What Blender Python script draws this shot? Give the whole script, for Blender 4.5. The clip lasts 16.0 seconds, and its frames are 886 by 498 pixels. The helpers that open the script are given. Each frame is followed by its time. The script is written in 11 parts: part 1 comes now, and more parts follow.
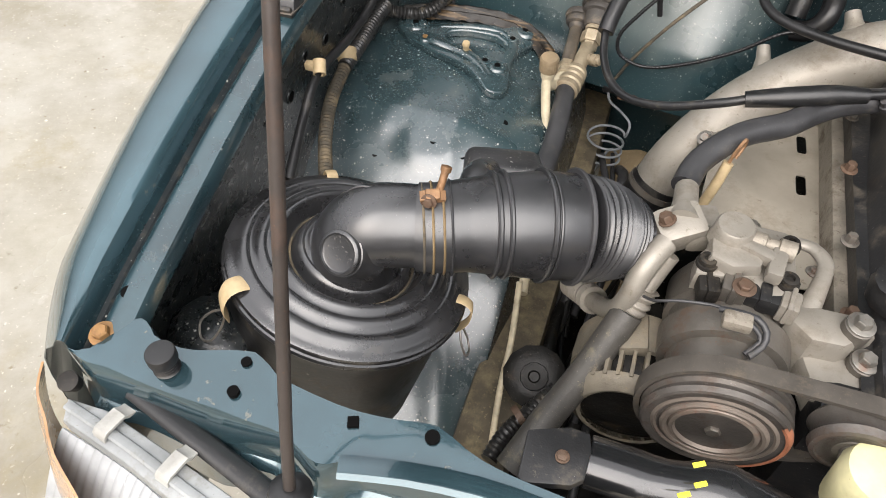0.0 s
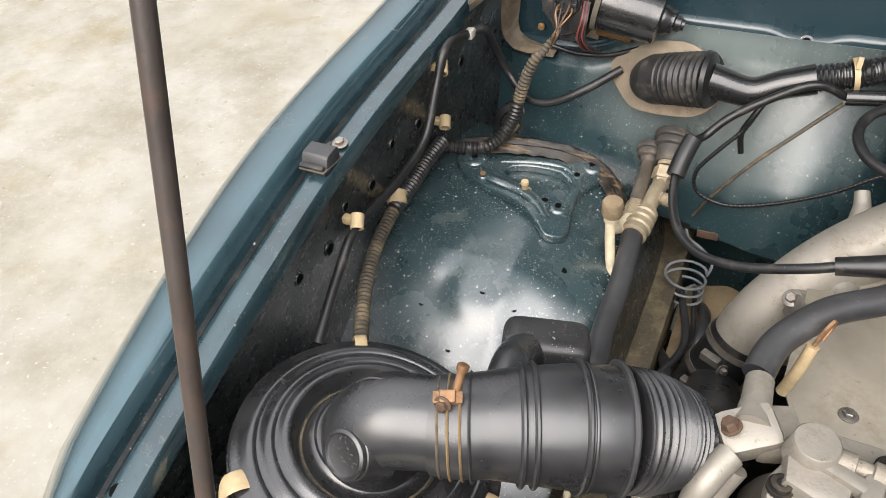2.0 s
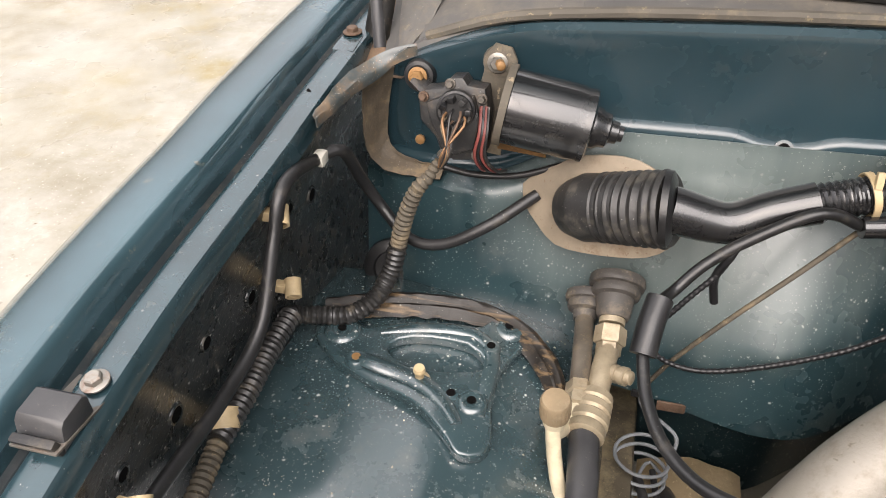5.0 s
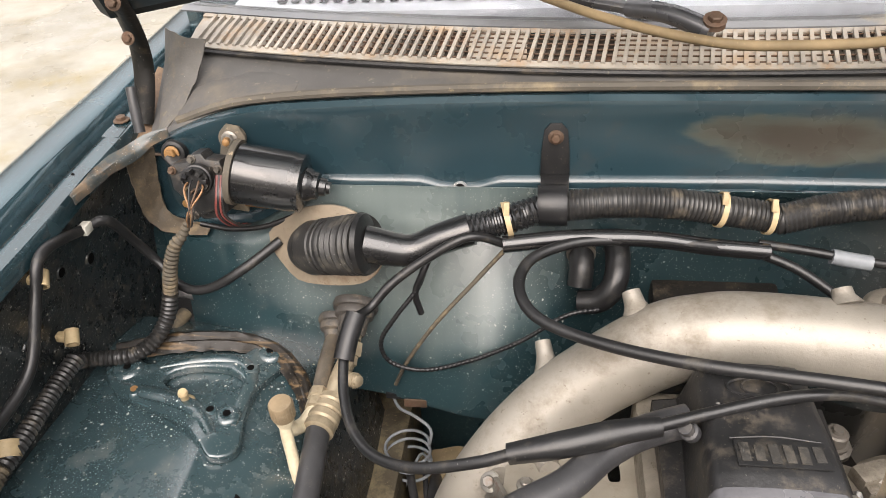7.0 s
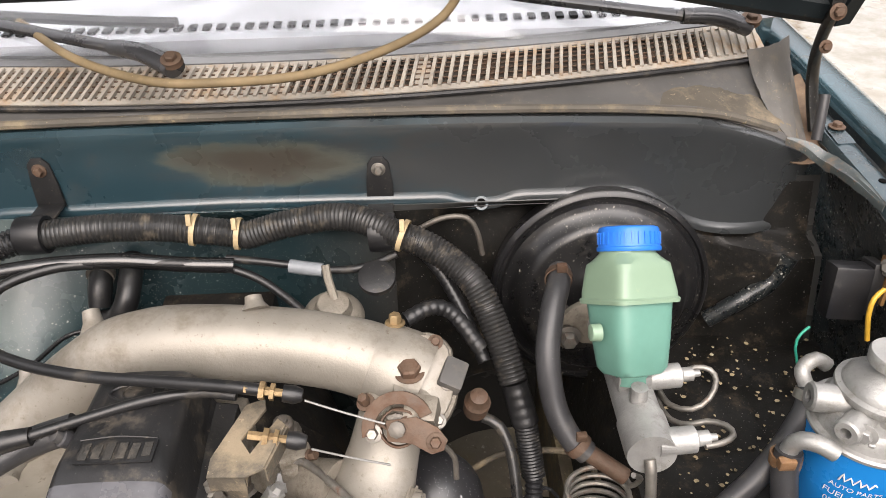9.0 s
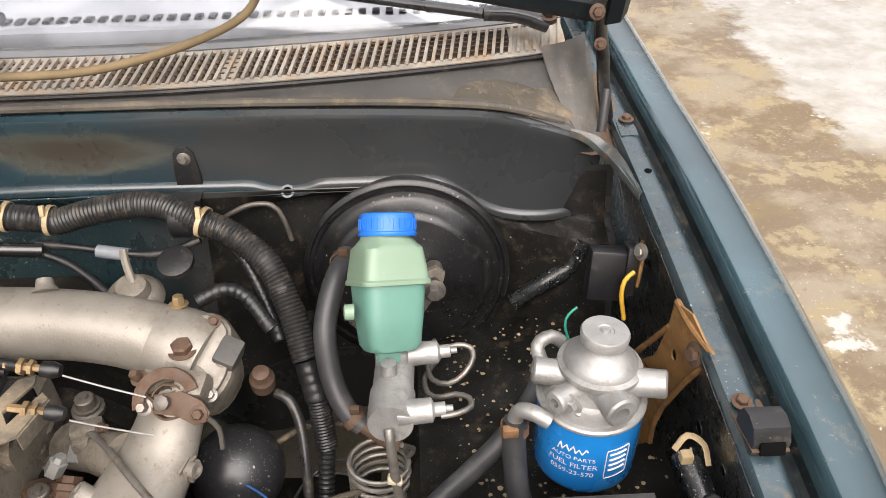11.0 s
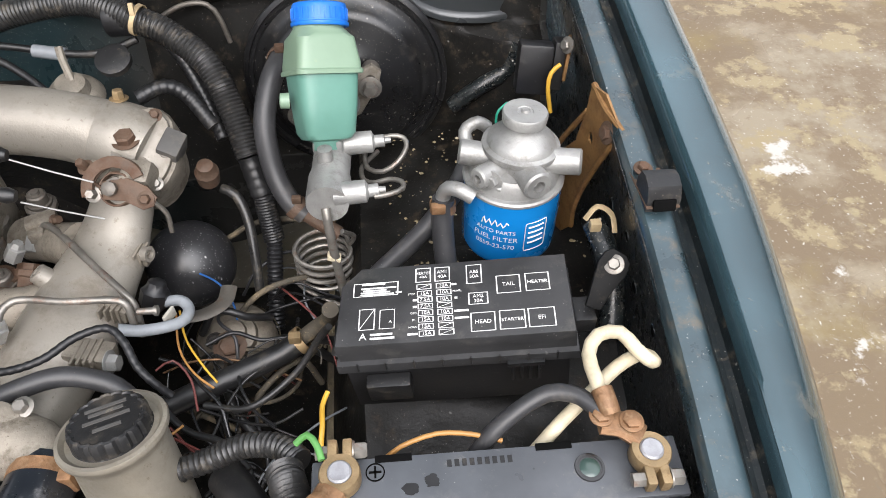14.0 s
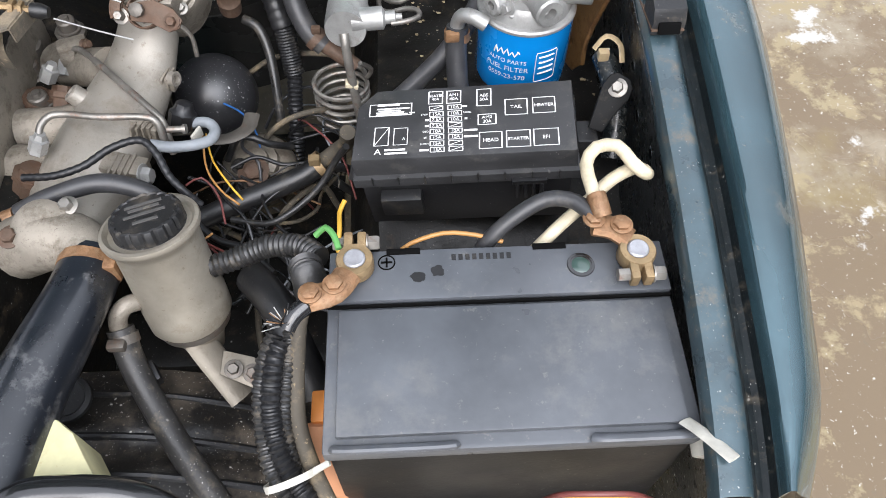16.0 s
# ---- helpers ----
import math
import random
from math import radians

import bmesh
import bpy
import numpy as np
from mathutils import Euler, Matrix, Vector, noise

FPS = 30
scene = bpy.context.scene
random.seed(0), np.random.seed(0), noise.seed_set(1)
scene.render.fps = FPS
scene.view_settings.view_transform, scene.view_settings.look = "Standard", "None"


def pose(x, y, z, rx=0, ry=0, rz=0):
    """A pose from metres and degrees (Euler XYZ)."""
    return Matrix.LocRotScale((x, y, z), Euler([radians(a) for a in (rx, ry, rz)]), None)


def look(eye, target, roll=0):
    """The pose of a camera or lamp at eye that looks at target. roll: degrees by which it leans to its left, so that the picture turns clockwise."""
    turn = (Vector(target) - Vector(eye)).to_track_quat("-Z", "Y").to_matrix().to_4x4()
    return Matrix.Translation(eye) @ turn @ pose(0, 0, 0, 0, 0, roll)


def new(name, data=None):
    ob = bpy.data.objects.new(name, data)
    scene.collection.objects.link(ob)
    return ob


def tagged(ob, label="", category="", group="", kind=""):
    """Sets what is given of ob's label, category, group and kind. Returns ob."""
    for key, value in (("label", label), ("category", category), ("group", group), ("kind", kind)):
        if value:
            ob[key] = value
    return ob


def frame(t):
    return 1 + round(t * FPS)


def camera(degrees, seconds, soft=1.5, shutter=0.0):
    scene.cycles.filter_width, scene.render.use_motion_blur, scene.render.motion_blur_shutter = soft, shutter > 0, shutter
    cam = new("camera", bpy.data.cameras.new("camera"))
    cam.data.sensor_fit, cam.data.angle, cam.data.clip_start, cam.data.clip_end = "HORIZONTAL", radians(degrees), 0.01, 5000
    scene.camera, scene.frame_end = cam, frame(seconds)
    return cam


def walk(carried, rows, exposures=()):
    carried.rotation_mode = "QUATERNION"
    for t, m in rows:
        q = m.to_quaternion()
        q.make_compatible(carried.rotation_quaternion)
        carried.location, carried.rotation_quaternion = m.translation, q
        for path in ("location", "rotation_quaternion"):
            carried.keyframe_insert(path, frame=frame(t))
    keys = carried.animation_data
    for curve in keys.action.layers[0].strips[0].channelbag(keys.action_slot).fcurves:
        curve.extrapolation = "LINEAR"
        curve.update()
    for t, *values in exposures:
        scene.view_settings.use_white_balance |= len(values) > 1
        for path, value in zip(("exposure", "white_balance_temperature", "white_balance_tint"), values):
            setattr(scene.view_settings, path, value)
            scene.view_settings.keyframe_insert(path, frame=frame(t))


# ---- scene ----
cam = camera(62.1, 16.0, soft=0.65)
PATH = [
    (0, (-0.378, -1.112, 1.415), (-0.77, 0.117, -0.113), 1.0),
    (0.5, (-0.363, -1.082, 1.431), (-0.888, 0.149, -0.055), -2.0),
    (1, (-0.352, -1.048, 1.438), (-0.983, 0.188, -0.002), -4.2),
    (1.5, (-0.345, -1.018, 1.436), (-1.044, 0.238, 0.045), -5.8),
    (2, (-0.353, -0.965, 1.428), (-1.062, 0.295, 0.046), -6.3),
    (2.5, (-0.374, -0.904, 1.393), (-1.074, 0.367, 0.017), -6.1),
    (3, (-0.437, -0.838, 1.344), (-1.125, 0.468, -0.006), -6.1),
    (3.2, (-0.481, -0.799, 1.321), (-1.111, 0.527, -0.037), -4.7),
    (5.5, (-0.477, -0.66, 1.297), (-0.866, 0.887, 0.089), -2.7),
    (6, (-0.41, -0.677, 1.328), (-0.748, 0.892, 0.135), -3.1),
    (6.5, (-0.309, -0.725, 1.365), (-0.616, 0.847, 0.168), -3.8),
    (7, (-0.232, -0.756, 1.388), (-0.499, 0.845, 0.221), -4.0),
    (7.5, (-0.152, -0.823, 1.411), (-0.319, 0.805, 0.262), -3.0),
    (8, (-0.043, -0.886, 1.418), (-0.109, 0.756, 0.276), -2.5),
    (8.5, (0.086, -0.851, 1.436), (0.09, 0.778, 0.276), -2.1),
    (9, (0.25, -0.792, 1.43), (0.275, 0.829, 0.259), -1.7),
    (9.5, (0.369, -0.778, 1.429), (0.402, 0.852, 0.271), -1.5),
    (9.7, (0.408, -0.792, 1.442), (0.435, 0.832, 0.275), -1.5),
    (11.8, (0.497, -0.872, 1.458), (0.594, 0.692, 0.216), -0.4),
    (12, (0.5, -0.885, 1.459), (0.608, 0.662, 0.197), -0.2),
    (12.5, (0.504, -0.901, 1.458), (0.627, 0.605, 0.147), -0.1),
    (13, (0.51, -0.909, 1.45), (0.64, 0.546, 0.083), -0.0),
    (13.5, (0.515, -0.92, 1.443), (0.647, 0.474, 0.015), 0.3),
    (14, (0.52, -0.934, 1.432), (0.648, 0.394, -0.057), 0.7),
    (14.5, (0.517, -0.961, 1.431), (0.638, 0.304, -0.113), 1.1),
    (15, (0.516, -0.984, 1.425), (0.62, 0.217, -0.171), 1.1),
    (15.5, (0.525, -1.0, 1.43), (0.607, 0.136, -0.214), 0.7),
    (16, (0.523, -1.018, 1.43), (0.586, 0.066, -0.25), 0.6),
]
EXPOSURE = [(0.0, 0.58, 6500, 12), (3.0, 0.66, 6500, 12), (5.0, 0.80, 6700, 15), (7.0, 0.80, 6750, 14), (8.5, 0.70, 6700, 15), (12.5, 0.52, 6600, 14), (13.5, 0.50, 6400, 13), (15.0, 0.50, 5950, 12), (16.0, 0.56, 5950, 12)]
walk(cam, [(t, look(eye, target, roll)) for t, eye, target, roll in PATH], EXPOSURE)

# ---- light ----
world = bpy.data.worlds.new("overcast_sky")
scene.world = world
world.use_nodes = True
wt = world.node_tree
sky = wt.nodes.new("ShaderNodeTexSky")
sky.sky_type = "NISHITA"
sky.sun_disc = False
sky.sun_elevation, sky.sun_rotation = radians(40), radians(194)
sky.air_density, sky.dust_density, sky.ozone_density = 1.0, 4.0, 1.0
hazy = wt.nodes.new("ShaderNodeMix")
hazy.data_type = "RGBA"
hazy.inputs[0].default_value = 0.65
hazy.inputs[7].default_value = (9.3, 9.2, 8.95, 1)
wt.links.new(sky.outputs[0], hazy.inputs[6])
# an overcast sky is brightest overhead
wco = wt.nodes.new("ShaderNodeTexCoord")
wsp = wt.nodes.new("ShaderNodeSeparateXYZ")
wmr = wt.nodes.new("ShaderNodeMapRange")
wmr.inputs[1].default_value, wmr.inputs[2].default_value, wmr.inputs[3].default_value, wmr.inputs[4].default_value = 0.05, 0.8, 0.14, 2.08
wmx = wt.nodes.new("ShaderNodeVectorMath")
wmx.operation = "SCALE"
wt.links.new(wco.outputs["Generated"], wsp.inputs[0])
wt.links.new(wsp.outputs[2], wmr.inputs[0])
wt.links.new(hazy.outputs[2], wmx.inputs[0])
wt.links.new(wmr.outputs[0], wmx.inputs["Scale"])
wt.links.new(wmx.outputs[0], wt.nodes["Background"].inputs["Color"])
wt.nodes["Background"].inputs["Strength"].default_value = 0.105
sun = new("sun", bpy.data.lights.new("sun", "SUN"))
sun.data.energy, sun.data.angle, sun.data.color = 3.0, radians(64), (1.0, 0.965, 0.92)
sun.matrix_world = look((0.4, -2.5, 3.5), (0, 0, 0.5))


# ---- materials ----
def mat(name, color, rough=0.5, metal=0.0, dirt=None, amount=0.3, size=14.0, specks=0.0, bump=0.15, grain=220.0, coat=0.0,
        vary=0.25, emit=None, transmit=0.0, coat_rough=0.12, speck_color=(0.60, 0.58, 0.53), wear=0.0, wear_color=(0.3, 0.16, 0.07), spec=0.5):
    """A procedural surface: grain and tone at two scales, patches of dirt, small dry specks, worn patches, fine relief."""
    m = bpy.data.materials.new(name)
    m.use_nodes = True
    t = m.node_tree
    n, l = t.nodes, t.links
    b = n["Principled BSDF"]
    at = n.new("ShaderNodeTexCoord")

    def noise_of(scale, detail=4.0, rough_of=0.6):
        x = n.new("ShaderNodeTexNoise")
        x.inputs["Scale"].default_value, x.inputs["Detail"].default_value, x.inputs["Roughness"].default_value = scale, detail, rough_of
        l.new(at.outputs["Object"], x.inputs["Vector"])
        return x.outputs["Fac"]

    def ramp(src, a, b_, lo=0.0, hi=1.0):
        x = n.new("ShaderNodeMapRange")
        x.inputs[1].default_value, x.inputs[2].default_value, x.inputs[3].default_value, x.inputs[4].default_value = a, b_, lo, hi
        l.new(src, x.inputs[0])
        return x.outputs[0]

    def blend(fac, a, c):
        x = n.new("ShaderNodeMix")
        x.data_type = "RGBA"
        if isinstance(fac, float):
            x.inputs[0].default_value = fac
        else:
            l.new(fac, x.inputs[0])
        for sock, v in ((x.inputs[6], a), (x.inputs[7], c)):
            if isinstance(v, tuple):
                sock.default_value = (*v, 1)
            else:
                l.new(v, sock)
        return x.outputs[2]

    lo = tuple(c * (1 - vary) for c in color)
    hi = tuple(min(1.0, c * (1 + vary)) for c in color)
    fine = noise_of(grain, 3.0)
    tone = noise_of(size * 0.6, 5.0)
    col = blend(ramp(tone, 0.35, 0.65), lo, hi)
    rough_out = ramp(tone, 0.3, 0.7, max(0.03, rough - 0.08), min(1.0, rough + 0.1))
    if dirt is not None:
        d = ramp(noise_of(size, 8.0, 0.72), 0.62 - 0.3 * amount, 0.74 - 0.18 * amount, 0.0, min(1.0, 0.45 + amount * 0.5))
        col = blend(d, col, dirt)
        r2 = n.new("ShaderNodeMix")
        r2.data_type = "FLOAT"
        l.new(d, r2.inputs[0])
        l.new(rough_out, r2.inputs[2])
        r2.inputs[3].default_value = 0.85
        rough_out = r2.outputs[0]
        fleck = ramp(noise_of(size * 9.0, 4.0, 0.7), 0.66 - 0.1 * amount, 0.72 - 0.1 * amount, 0.0, 0.35 + 0.4 * min(1.0, amount * 2))
        col = blend(fleck, col, dirt)
    if wear > 0:
        w = ramp(noise_of(size * 3.3, 6.0, 0.75), 0.70 - 0.2 * wear, 0.74 - 0.2 * wear, 0.0, 0.9)
        col = blend(w, col, wear_color)
    if specks > 0:
        wn = n.new("ShaderNodeTexNoise")
        wn.inputs["Scale"].default_value, wn.inputs["Detail"].default_value = 130.0, 2.0
        l.new(at.outputs["Object"], wn.inputs["Vector"])
        warp = n.new("ShaderNodeVectorMath")
        warp.operation = "MULTIPLY_ADD"
        warp.inputs[1].default_value = (0.005, 0.005, 0.005)
        l.new(wn.outputs["Color"], warp.inputs[0])
        l.new(at.outputs["Object"], warp.inputs[2])
        patch = ramp(noise_of(9.0, 3.0), 0.34, 0.60, 0.12, 1.0)

        def times(*socks):
            out = socks[0]
            for q in socks[1:]:
                mu = n.new("ShaderNodeMath")
                mu.operation = "MULTIPLY"
                l.new(out, mu.inputs[0])
                if isinstance(q, float):
                    mu.inputs[1].default_value = q
                else:
                    l.new(q, mu.inputs[1])
                out = mu.outputs[0]
            return out

        for scale, keep, more in ((330.0, 0.90, 0.33), (120.0, 0.95, 0.20)):
            v = n.new("ShaderNodeTexVoronoi")
            v.inputs["Scale"].default_value = scale
            l.new(warp.outputs[0], v.inputs["Vector"])
            spot = ramp(v.outputs["Distance"], 0.09, 0.21, 1.0, 0.0)
            pick = ramp(v.outputs["Color"], keep - more * specks, keep + 0.04 - more * specks)
            col = blend(times(spot, pick, patch, min(1.0, 0.25 + specks * 0.6)), col, speck_color)
    l.new(col, b.inputs["Base Color"])
    l.new(rough_out, b.inputs["Roughness"])
    b.inputs["Metallic"].default_value = metal
    b.inputs["Specular IOR Level"].default_value = spec
    b.inputs["Coat Weight"].default_value = coat
    b.inputs["Coat Roughness"].default_value = coat_rough
    b.inputs["Transmission Weight"].default_value = transmit
    if emit:
        b.inputs["Emission Color"].default_value = (*emit[0], 1)
        b.inputs["Emission Strength"].default_value = emit[1]
    if bump > 0:
        bp = n.new("ShaderNodeBump")
        bp.inputs["Strength"].default_value = bump
        bp.inputs["Distance"].default_value = 0.0015
        l.new(fine, bp.inputs["Height"])
        l.new(bp.outputs[0], b.inputs["Normal"])
    return m


DUST = (0.30, 0.25, 0.17)
RUST = (0.22, 0.085, 0.035)
teal = mat("teal_paint", (0.027, 0.049, 0.055), 0.24, 0.0, (0.125, 0.135, 0.130), 0.20, 16.0, 1.7, 0.08, vary=0.15, coat=1.0, coat_rough=0.20, spec=0.8)
# base raised to carry sky reflected in the crown; hood and cabin share it
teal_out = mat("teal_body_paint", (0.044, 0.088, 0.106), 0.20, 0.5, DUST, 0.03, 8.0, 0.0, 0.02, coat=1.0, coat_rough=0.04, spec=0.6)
teal_dusty = mat("teal_paint_dusty", (0.010, 0.028, 0.037), 0.32, 0.0, (0.12, 0.10, 0.07), 0.32, 9.0, 1.0, 0.10, coat=0.6, coat_rough=0.25)
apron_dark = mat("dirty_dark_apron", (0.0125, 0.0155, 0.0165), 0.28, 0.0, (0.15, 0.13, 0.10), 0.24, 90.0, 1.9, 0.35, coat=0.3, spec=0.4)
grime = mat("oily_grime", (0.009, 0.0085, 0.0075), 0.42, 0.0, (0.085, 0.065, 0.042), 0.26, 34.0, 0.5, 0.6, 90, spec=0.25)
soot = mat("sooty_metal", (0.022, 0.020, 0.018), 0.5, 0.3, (0.12, 0.095, 0.065), 0.3, 30.0, 0.3, 0.5, 120, spec=0.25)
rail_mat = mat("greasy_frame_rail", (0.11, 0.093, 0.066), 0.6, 0.1, (0.29, 0.235, 0.14), 0.55, 22.0, 0.0, 0.5, 80, spec=0.2)
black = mat("black_plastic", (0.012, 0.012, 0.013), 0.36, 0.0, (0.08, 0.075, 0.065), 0.12, 26.0, 0.15, 0.12, spec=0.45)
black_satin = mat("black_satin_paint", (0.011, 0.011, 0.0115), 0.22, 0.0, (0.06, 0.055, 0.045), 0.10, 20.0, 0.0, 0.03, coat=0.7, coat_rough=0.10, spec=0.5)
cleaner_black = mat("satin_moulded_black", (0.020, 0.020, 0.0212), 0.27, 0.0, (0.075, 0.068, 0.058), 0.13, 30.0, 0.12, 0.05, 300, spec=0.9, coat=0.3, coat_rough=0.22, vary=0.3, speck_color=(0.30, 0.29, 0.27))
hose_black = mat("black_moulded_rubber", (0.024, 0.024, 0.0255), 0.30, 0.0, (0.065, 0.060, 0.052), 0.12, 26.0, 0.12, 0.06, 260, spec=0.85, vary=0.3)
ramp_sheen = mat("sky_sheen_cover_ramp", (0.085, 0.085, 0.092), 0.26, 0.1, (0.12, 0.11, 0.10), 0.10, 20.0, 0.0, 0.04, spec=0.6)
servo_black = mat("speckled_servo_enamel", (0.0085, 0.0085, 0.009), 0.30, 0.0, (0.070, 0.060, 0.048), 0.20, 22.0, 1.3, 0.04, coat=0.35, coat_rough=0.22, spec=0.45, speck_color=(0.26, 0.24, 0.21))
# gutter colour: real grime plus shade put into the paint
gutter_mat = mat("shaded_grimy_gutter", (0.007, 0.0105, 0.012), 0.45, 0.0, (0.10, 0.085, 0.062), 0.26, 60.0, 0.7, 0.5, 120, spec=0.35, wear=0.12, wear_color=(0.22, 0.20, 0.16))
black_dusty = mat("dusty_black_plastic", (0.014, 0.014, 0.0145), 0.40, 0.0, (0.12, 0.10, 0.075), 0.27, 24.0, 0.25, 0.2, spec=0.45)
# grey-blue base stands in for sky gloss on the black lid, with dust
battery_mat = mat("sky_greyed_battery_lid", (0.082, 0.088, 0.098), 0.33, 0.0, (0.150, 0.148, 0.142), 0.30, 13.0, 0.12, 0.08, 260, spec=0.5)
rubber = mat("black_rubber", (0.012, 0.012, 0.0125), 0.36, 0.0, (0.085, 0.075, 0.06), 0.2, 34.0, 0.1, 0.15, spec=0.5)
rubber_grey = mat("weathered_grey_rubber", (0.036, 0.036, 0.038), 0.40, 0.0, (0.11, 0.10, 0.085), 0.2, 32.0, 0.08, 0.12, spec=0.5)
loom_mat = mat("dusty_corrugated_conduit", (0.020, 0.0195, 0.019), 0.34, 0.0, (0.17, 0.14, 0.10), 0.26, 40.0, 0.1, 0.1, spec=0.6)
loom_tan = mat("mud_dusted_conduit", (0.075, 0.065, 0.05), 0.65, 0.0, (0.26, 0.20, 0.12), 0.45, 26.0, 0.1, 0.15, spec=0.2)
alu = mat("cast_aluminium", (0.285, 0.262, 0.225), 0.44, 0.35, (0.15, 0.122, 0.088), 0.36, 14.0, 0.0, 0.18, 340, vary=0.16)
alu_dull = mat("oxidised_cast_aluminium", (0.235, 0.21, 0.172), 0.50, 0.3, (0.07, 0.052, 0.033), 0.40, 30.0, 0.1, 0.5, 200, wear=0.08, wear_color=(0.05, 0.035, 0.022), spec=0.4)
shield_mat = mat("dusty_pressed_heat_shield", (0.29, 0.26, 0.212), 0.5, 0.25, (0.17, 0.135, 0.095), 0.32, 10.0, 0.0, 0.12, 300)
zinc = mat("clean_die_cast_metal", (0.33, 0.328, 0.315), 0.42, 0.5, (0.15, 0.135, 0.11), 0.22, 30.0, 0.0, 0.3, 400)
steel = mat("dull_steel", (0.25, 0.235, 0.21), 0.42, 0.7, RUST, 0.25, 60.0, 0.0, 0.2)
steel_dark = mat("worn_dark_steel", (0.13, 0.118, 0.102), 0.45, 0.5, (0.15, 0.075, 0.04), 0.22, 30.0, 0.0, 0.35, wear=0.1, wear_color=(0.2, 0.11, 0.06))
gusset_mat = mat("dust_caked_corner_panel", (0.10, 0.088, 0.07), 0.6, 0.0, (0.34, 0.27, 0.18), 0.42, 12.0, 0.2, 0.3, spec=0.2)
rail_paint = mat("dirty_rail_paint", (0.040, 0.066, 0.078), 0.30, 0.3, (0.17, 0.135, 0.09), 0.28, 34.0, 0.7, 0.1, coat=0.6, coat_rough=0.15, wear=0.1, wear_color=(0.17, 0.095, 0.05))
rail_clean = mat("glossy_rail_paint", (0.020, 0.046, 0.056), 0.26, 0.25, (0.16, 0.15, 0.12), 0.08, 30.0, 0.5, 0.04, coat=1.0, coat_rough=0.08, spec=0.6)
corner_paint = mat("rust_edged_corner_paint", (0.055, 0.066, 0.066), 0.4, 0.1, (0.23, 0.15, 0.085), 0.42, 30.0, 0.8, 0.25, 160, coat=0.3, wear=0.35, wear_color=(0.20, 0.085, 0.035))
rust_floor = mat("rusty_dirt_floor", (0.13, 0.085, 0.055), 0.75, 0.0, (0.24, 0.16, 0.095), 0.45, 26.0, 0.3, 0.5, 140)
# lighter than the box's black: sky sheen put into the lid colour
lid_mat = mat("sheened_scuffed_fuse_lid", (0.030, 0.030, 0.031), 0.46, 0.0, (0.10, 0.095, 0.085), 0.2, 30.0, 0.25, 0.1)
rusty = mat("rusty_steel", (0.105, 0.068, 0.046), 0.62, 0.3, (0.10, 0.047, 0.025), 0.45, 60.0, 0.0, 0.6, 160)
orange_rust = mat("rusted_orange_bracket", (0.25, 0.135, 0.048), 0.55, 0.2, (0.11, 0.052, 0.024), 0.45, 34.0, 0.0, 0.35, 160)
battery_case = mat("scuffed_black_battery_case", (0.006, 0.006, 0.0065), 0.34, 0.0, (0.10, 0.095, 0.085), 0.03, 26.0, 0.3, 0.1, wear=0.0, spec=0.2)
brass = mat("brass", (0.30, 0.215, 0.115), 0.45, 0.55, (0.17, 0.10, 0.05), 0.35, 60.0, 0.0, 0.4)
copper = mat("oxidised_copper_lug", (0.235, 0.13, 0.065), 0.5, 0.4, (0.36, 0.25, 0.15), 0.34, 120.0, 0.0, 0.6)
lead = mat("grey_lead_post", (0.38, 0.38, 0.4), 0.5, 0.6, (0.25, 0.24, 0.22), 0.2, 90.0, 0.0, 0.3)
tan_clip = mat("yellowed_nylon", (0.43, 0.33, 0.19), 0.5, 0.0, (0.2, 0.14, 0.07), 0.2, 50.0, 0.0, 0.1)
white_clip = mat("aged_white_plastic", (0.45, 0.435, 0.38), 0.45, 0.0, (0.3, 0.26, 0.18), 0.2, 60.0, 0.0, 0.1)
cream = mat("cream_cable_sheath", (0.52, 0.455, 0.32), 0.45, 0.0, (0.3, 0.22, 0.12), 0.18, 60.0, 0.0, 0.08)
gray_hose = mat("grey_vacuum_hose", (0.20, 0.215, 0.23), 0.5, 0.0, (0.2, 0.18, 0.15), 0.1, 40.0, 0.0, 0.05)
blue_can = mat("blue_enamel_can", (0.010, 0.20, 0.56), 0.25, 0.0, None, bump=0.02, coat=0.5, vary=0.05)
blue_cap = mat("blue_plastic_cap", (0.018, 0.17, 0.66), 0.4, 0.0, None, bump=0.05, vary=0.08)
mint = mat("milky_green_reservoir", (0.200, 0.290, 0.205), 0.36, 0.0, (0.25, 0.32, 0.21), 0.2, 12.0, 0.0, 0.05, vary=0.08)
mint_low = mat("fluid_filled_green_reservoir", (0.115, 0.255, 0.205), 0.36, 0.0, (0.145, 0.29, 0.22), 0.2, 14.0, 0.0, 0.05, vary=0.12)
yellow_wire = mat("yellow_wire_sheath", (0.62, 0.36, 0.04), 0.4, bump=0.0)
orange_wire = mat("orange_wire_sheath", (0.42, 0.21, 0.06), 0.45, bump=0.0)
green_wire = mat("green_wire_sheath", (0.10, 0.28, 0.075), 0.4, bump=0.0)
teal_wire = mat("sea_green_wire_sheath", (0.03, 0.33, 0.22), 0.4, bump=0.0)
red_wire = mat("red_wire_sheath", (0.15, 0.040, 0.034), 0.4, bump=0.0)
blue_wire = mat("blue_wire_sheath", (0.03, 0.12, 0.35), 0.4, bump=0.0)
ink = mat("white_print", (0.72, 0.72, 0.70), 0.5, bump=0.0, vary=0.15, size=120.0, dirt=(0.04, 0.04, 0.04), amount=0.12)
hole_mat = mat("dark_hole", (0.004, 0.004, 0.004), 0.9, bump=0.0, spec=0.05)
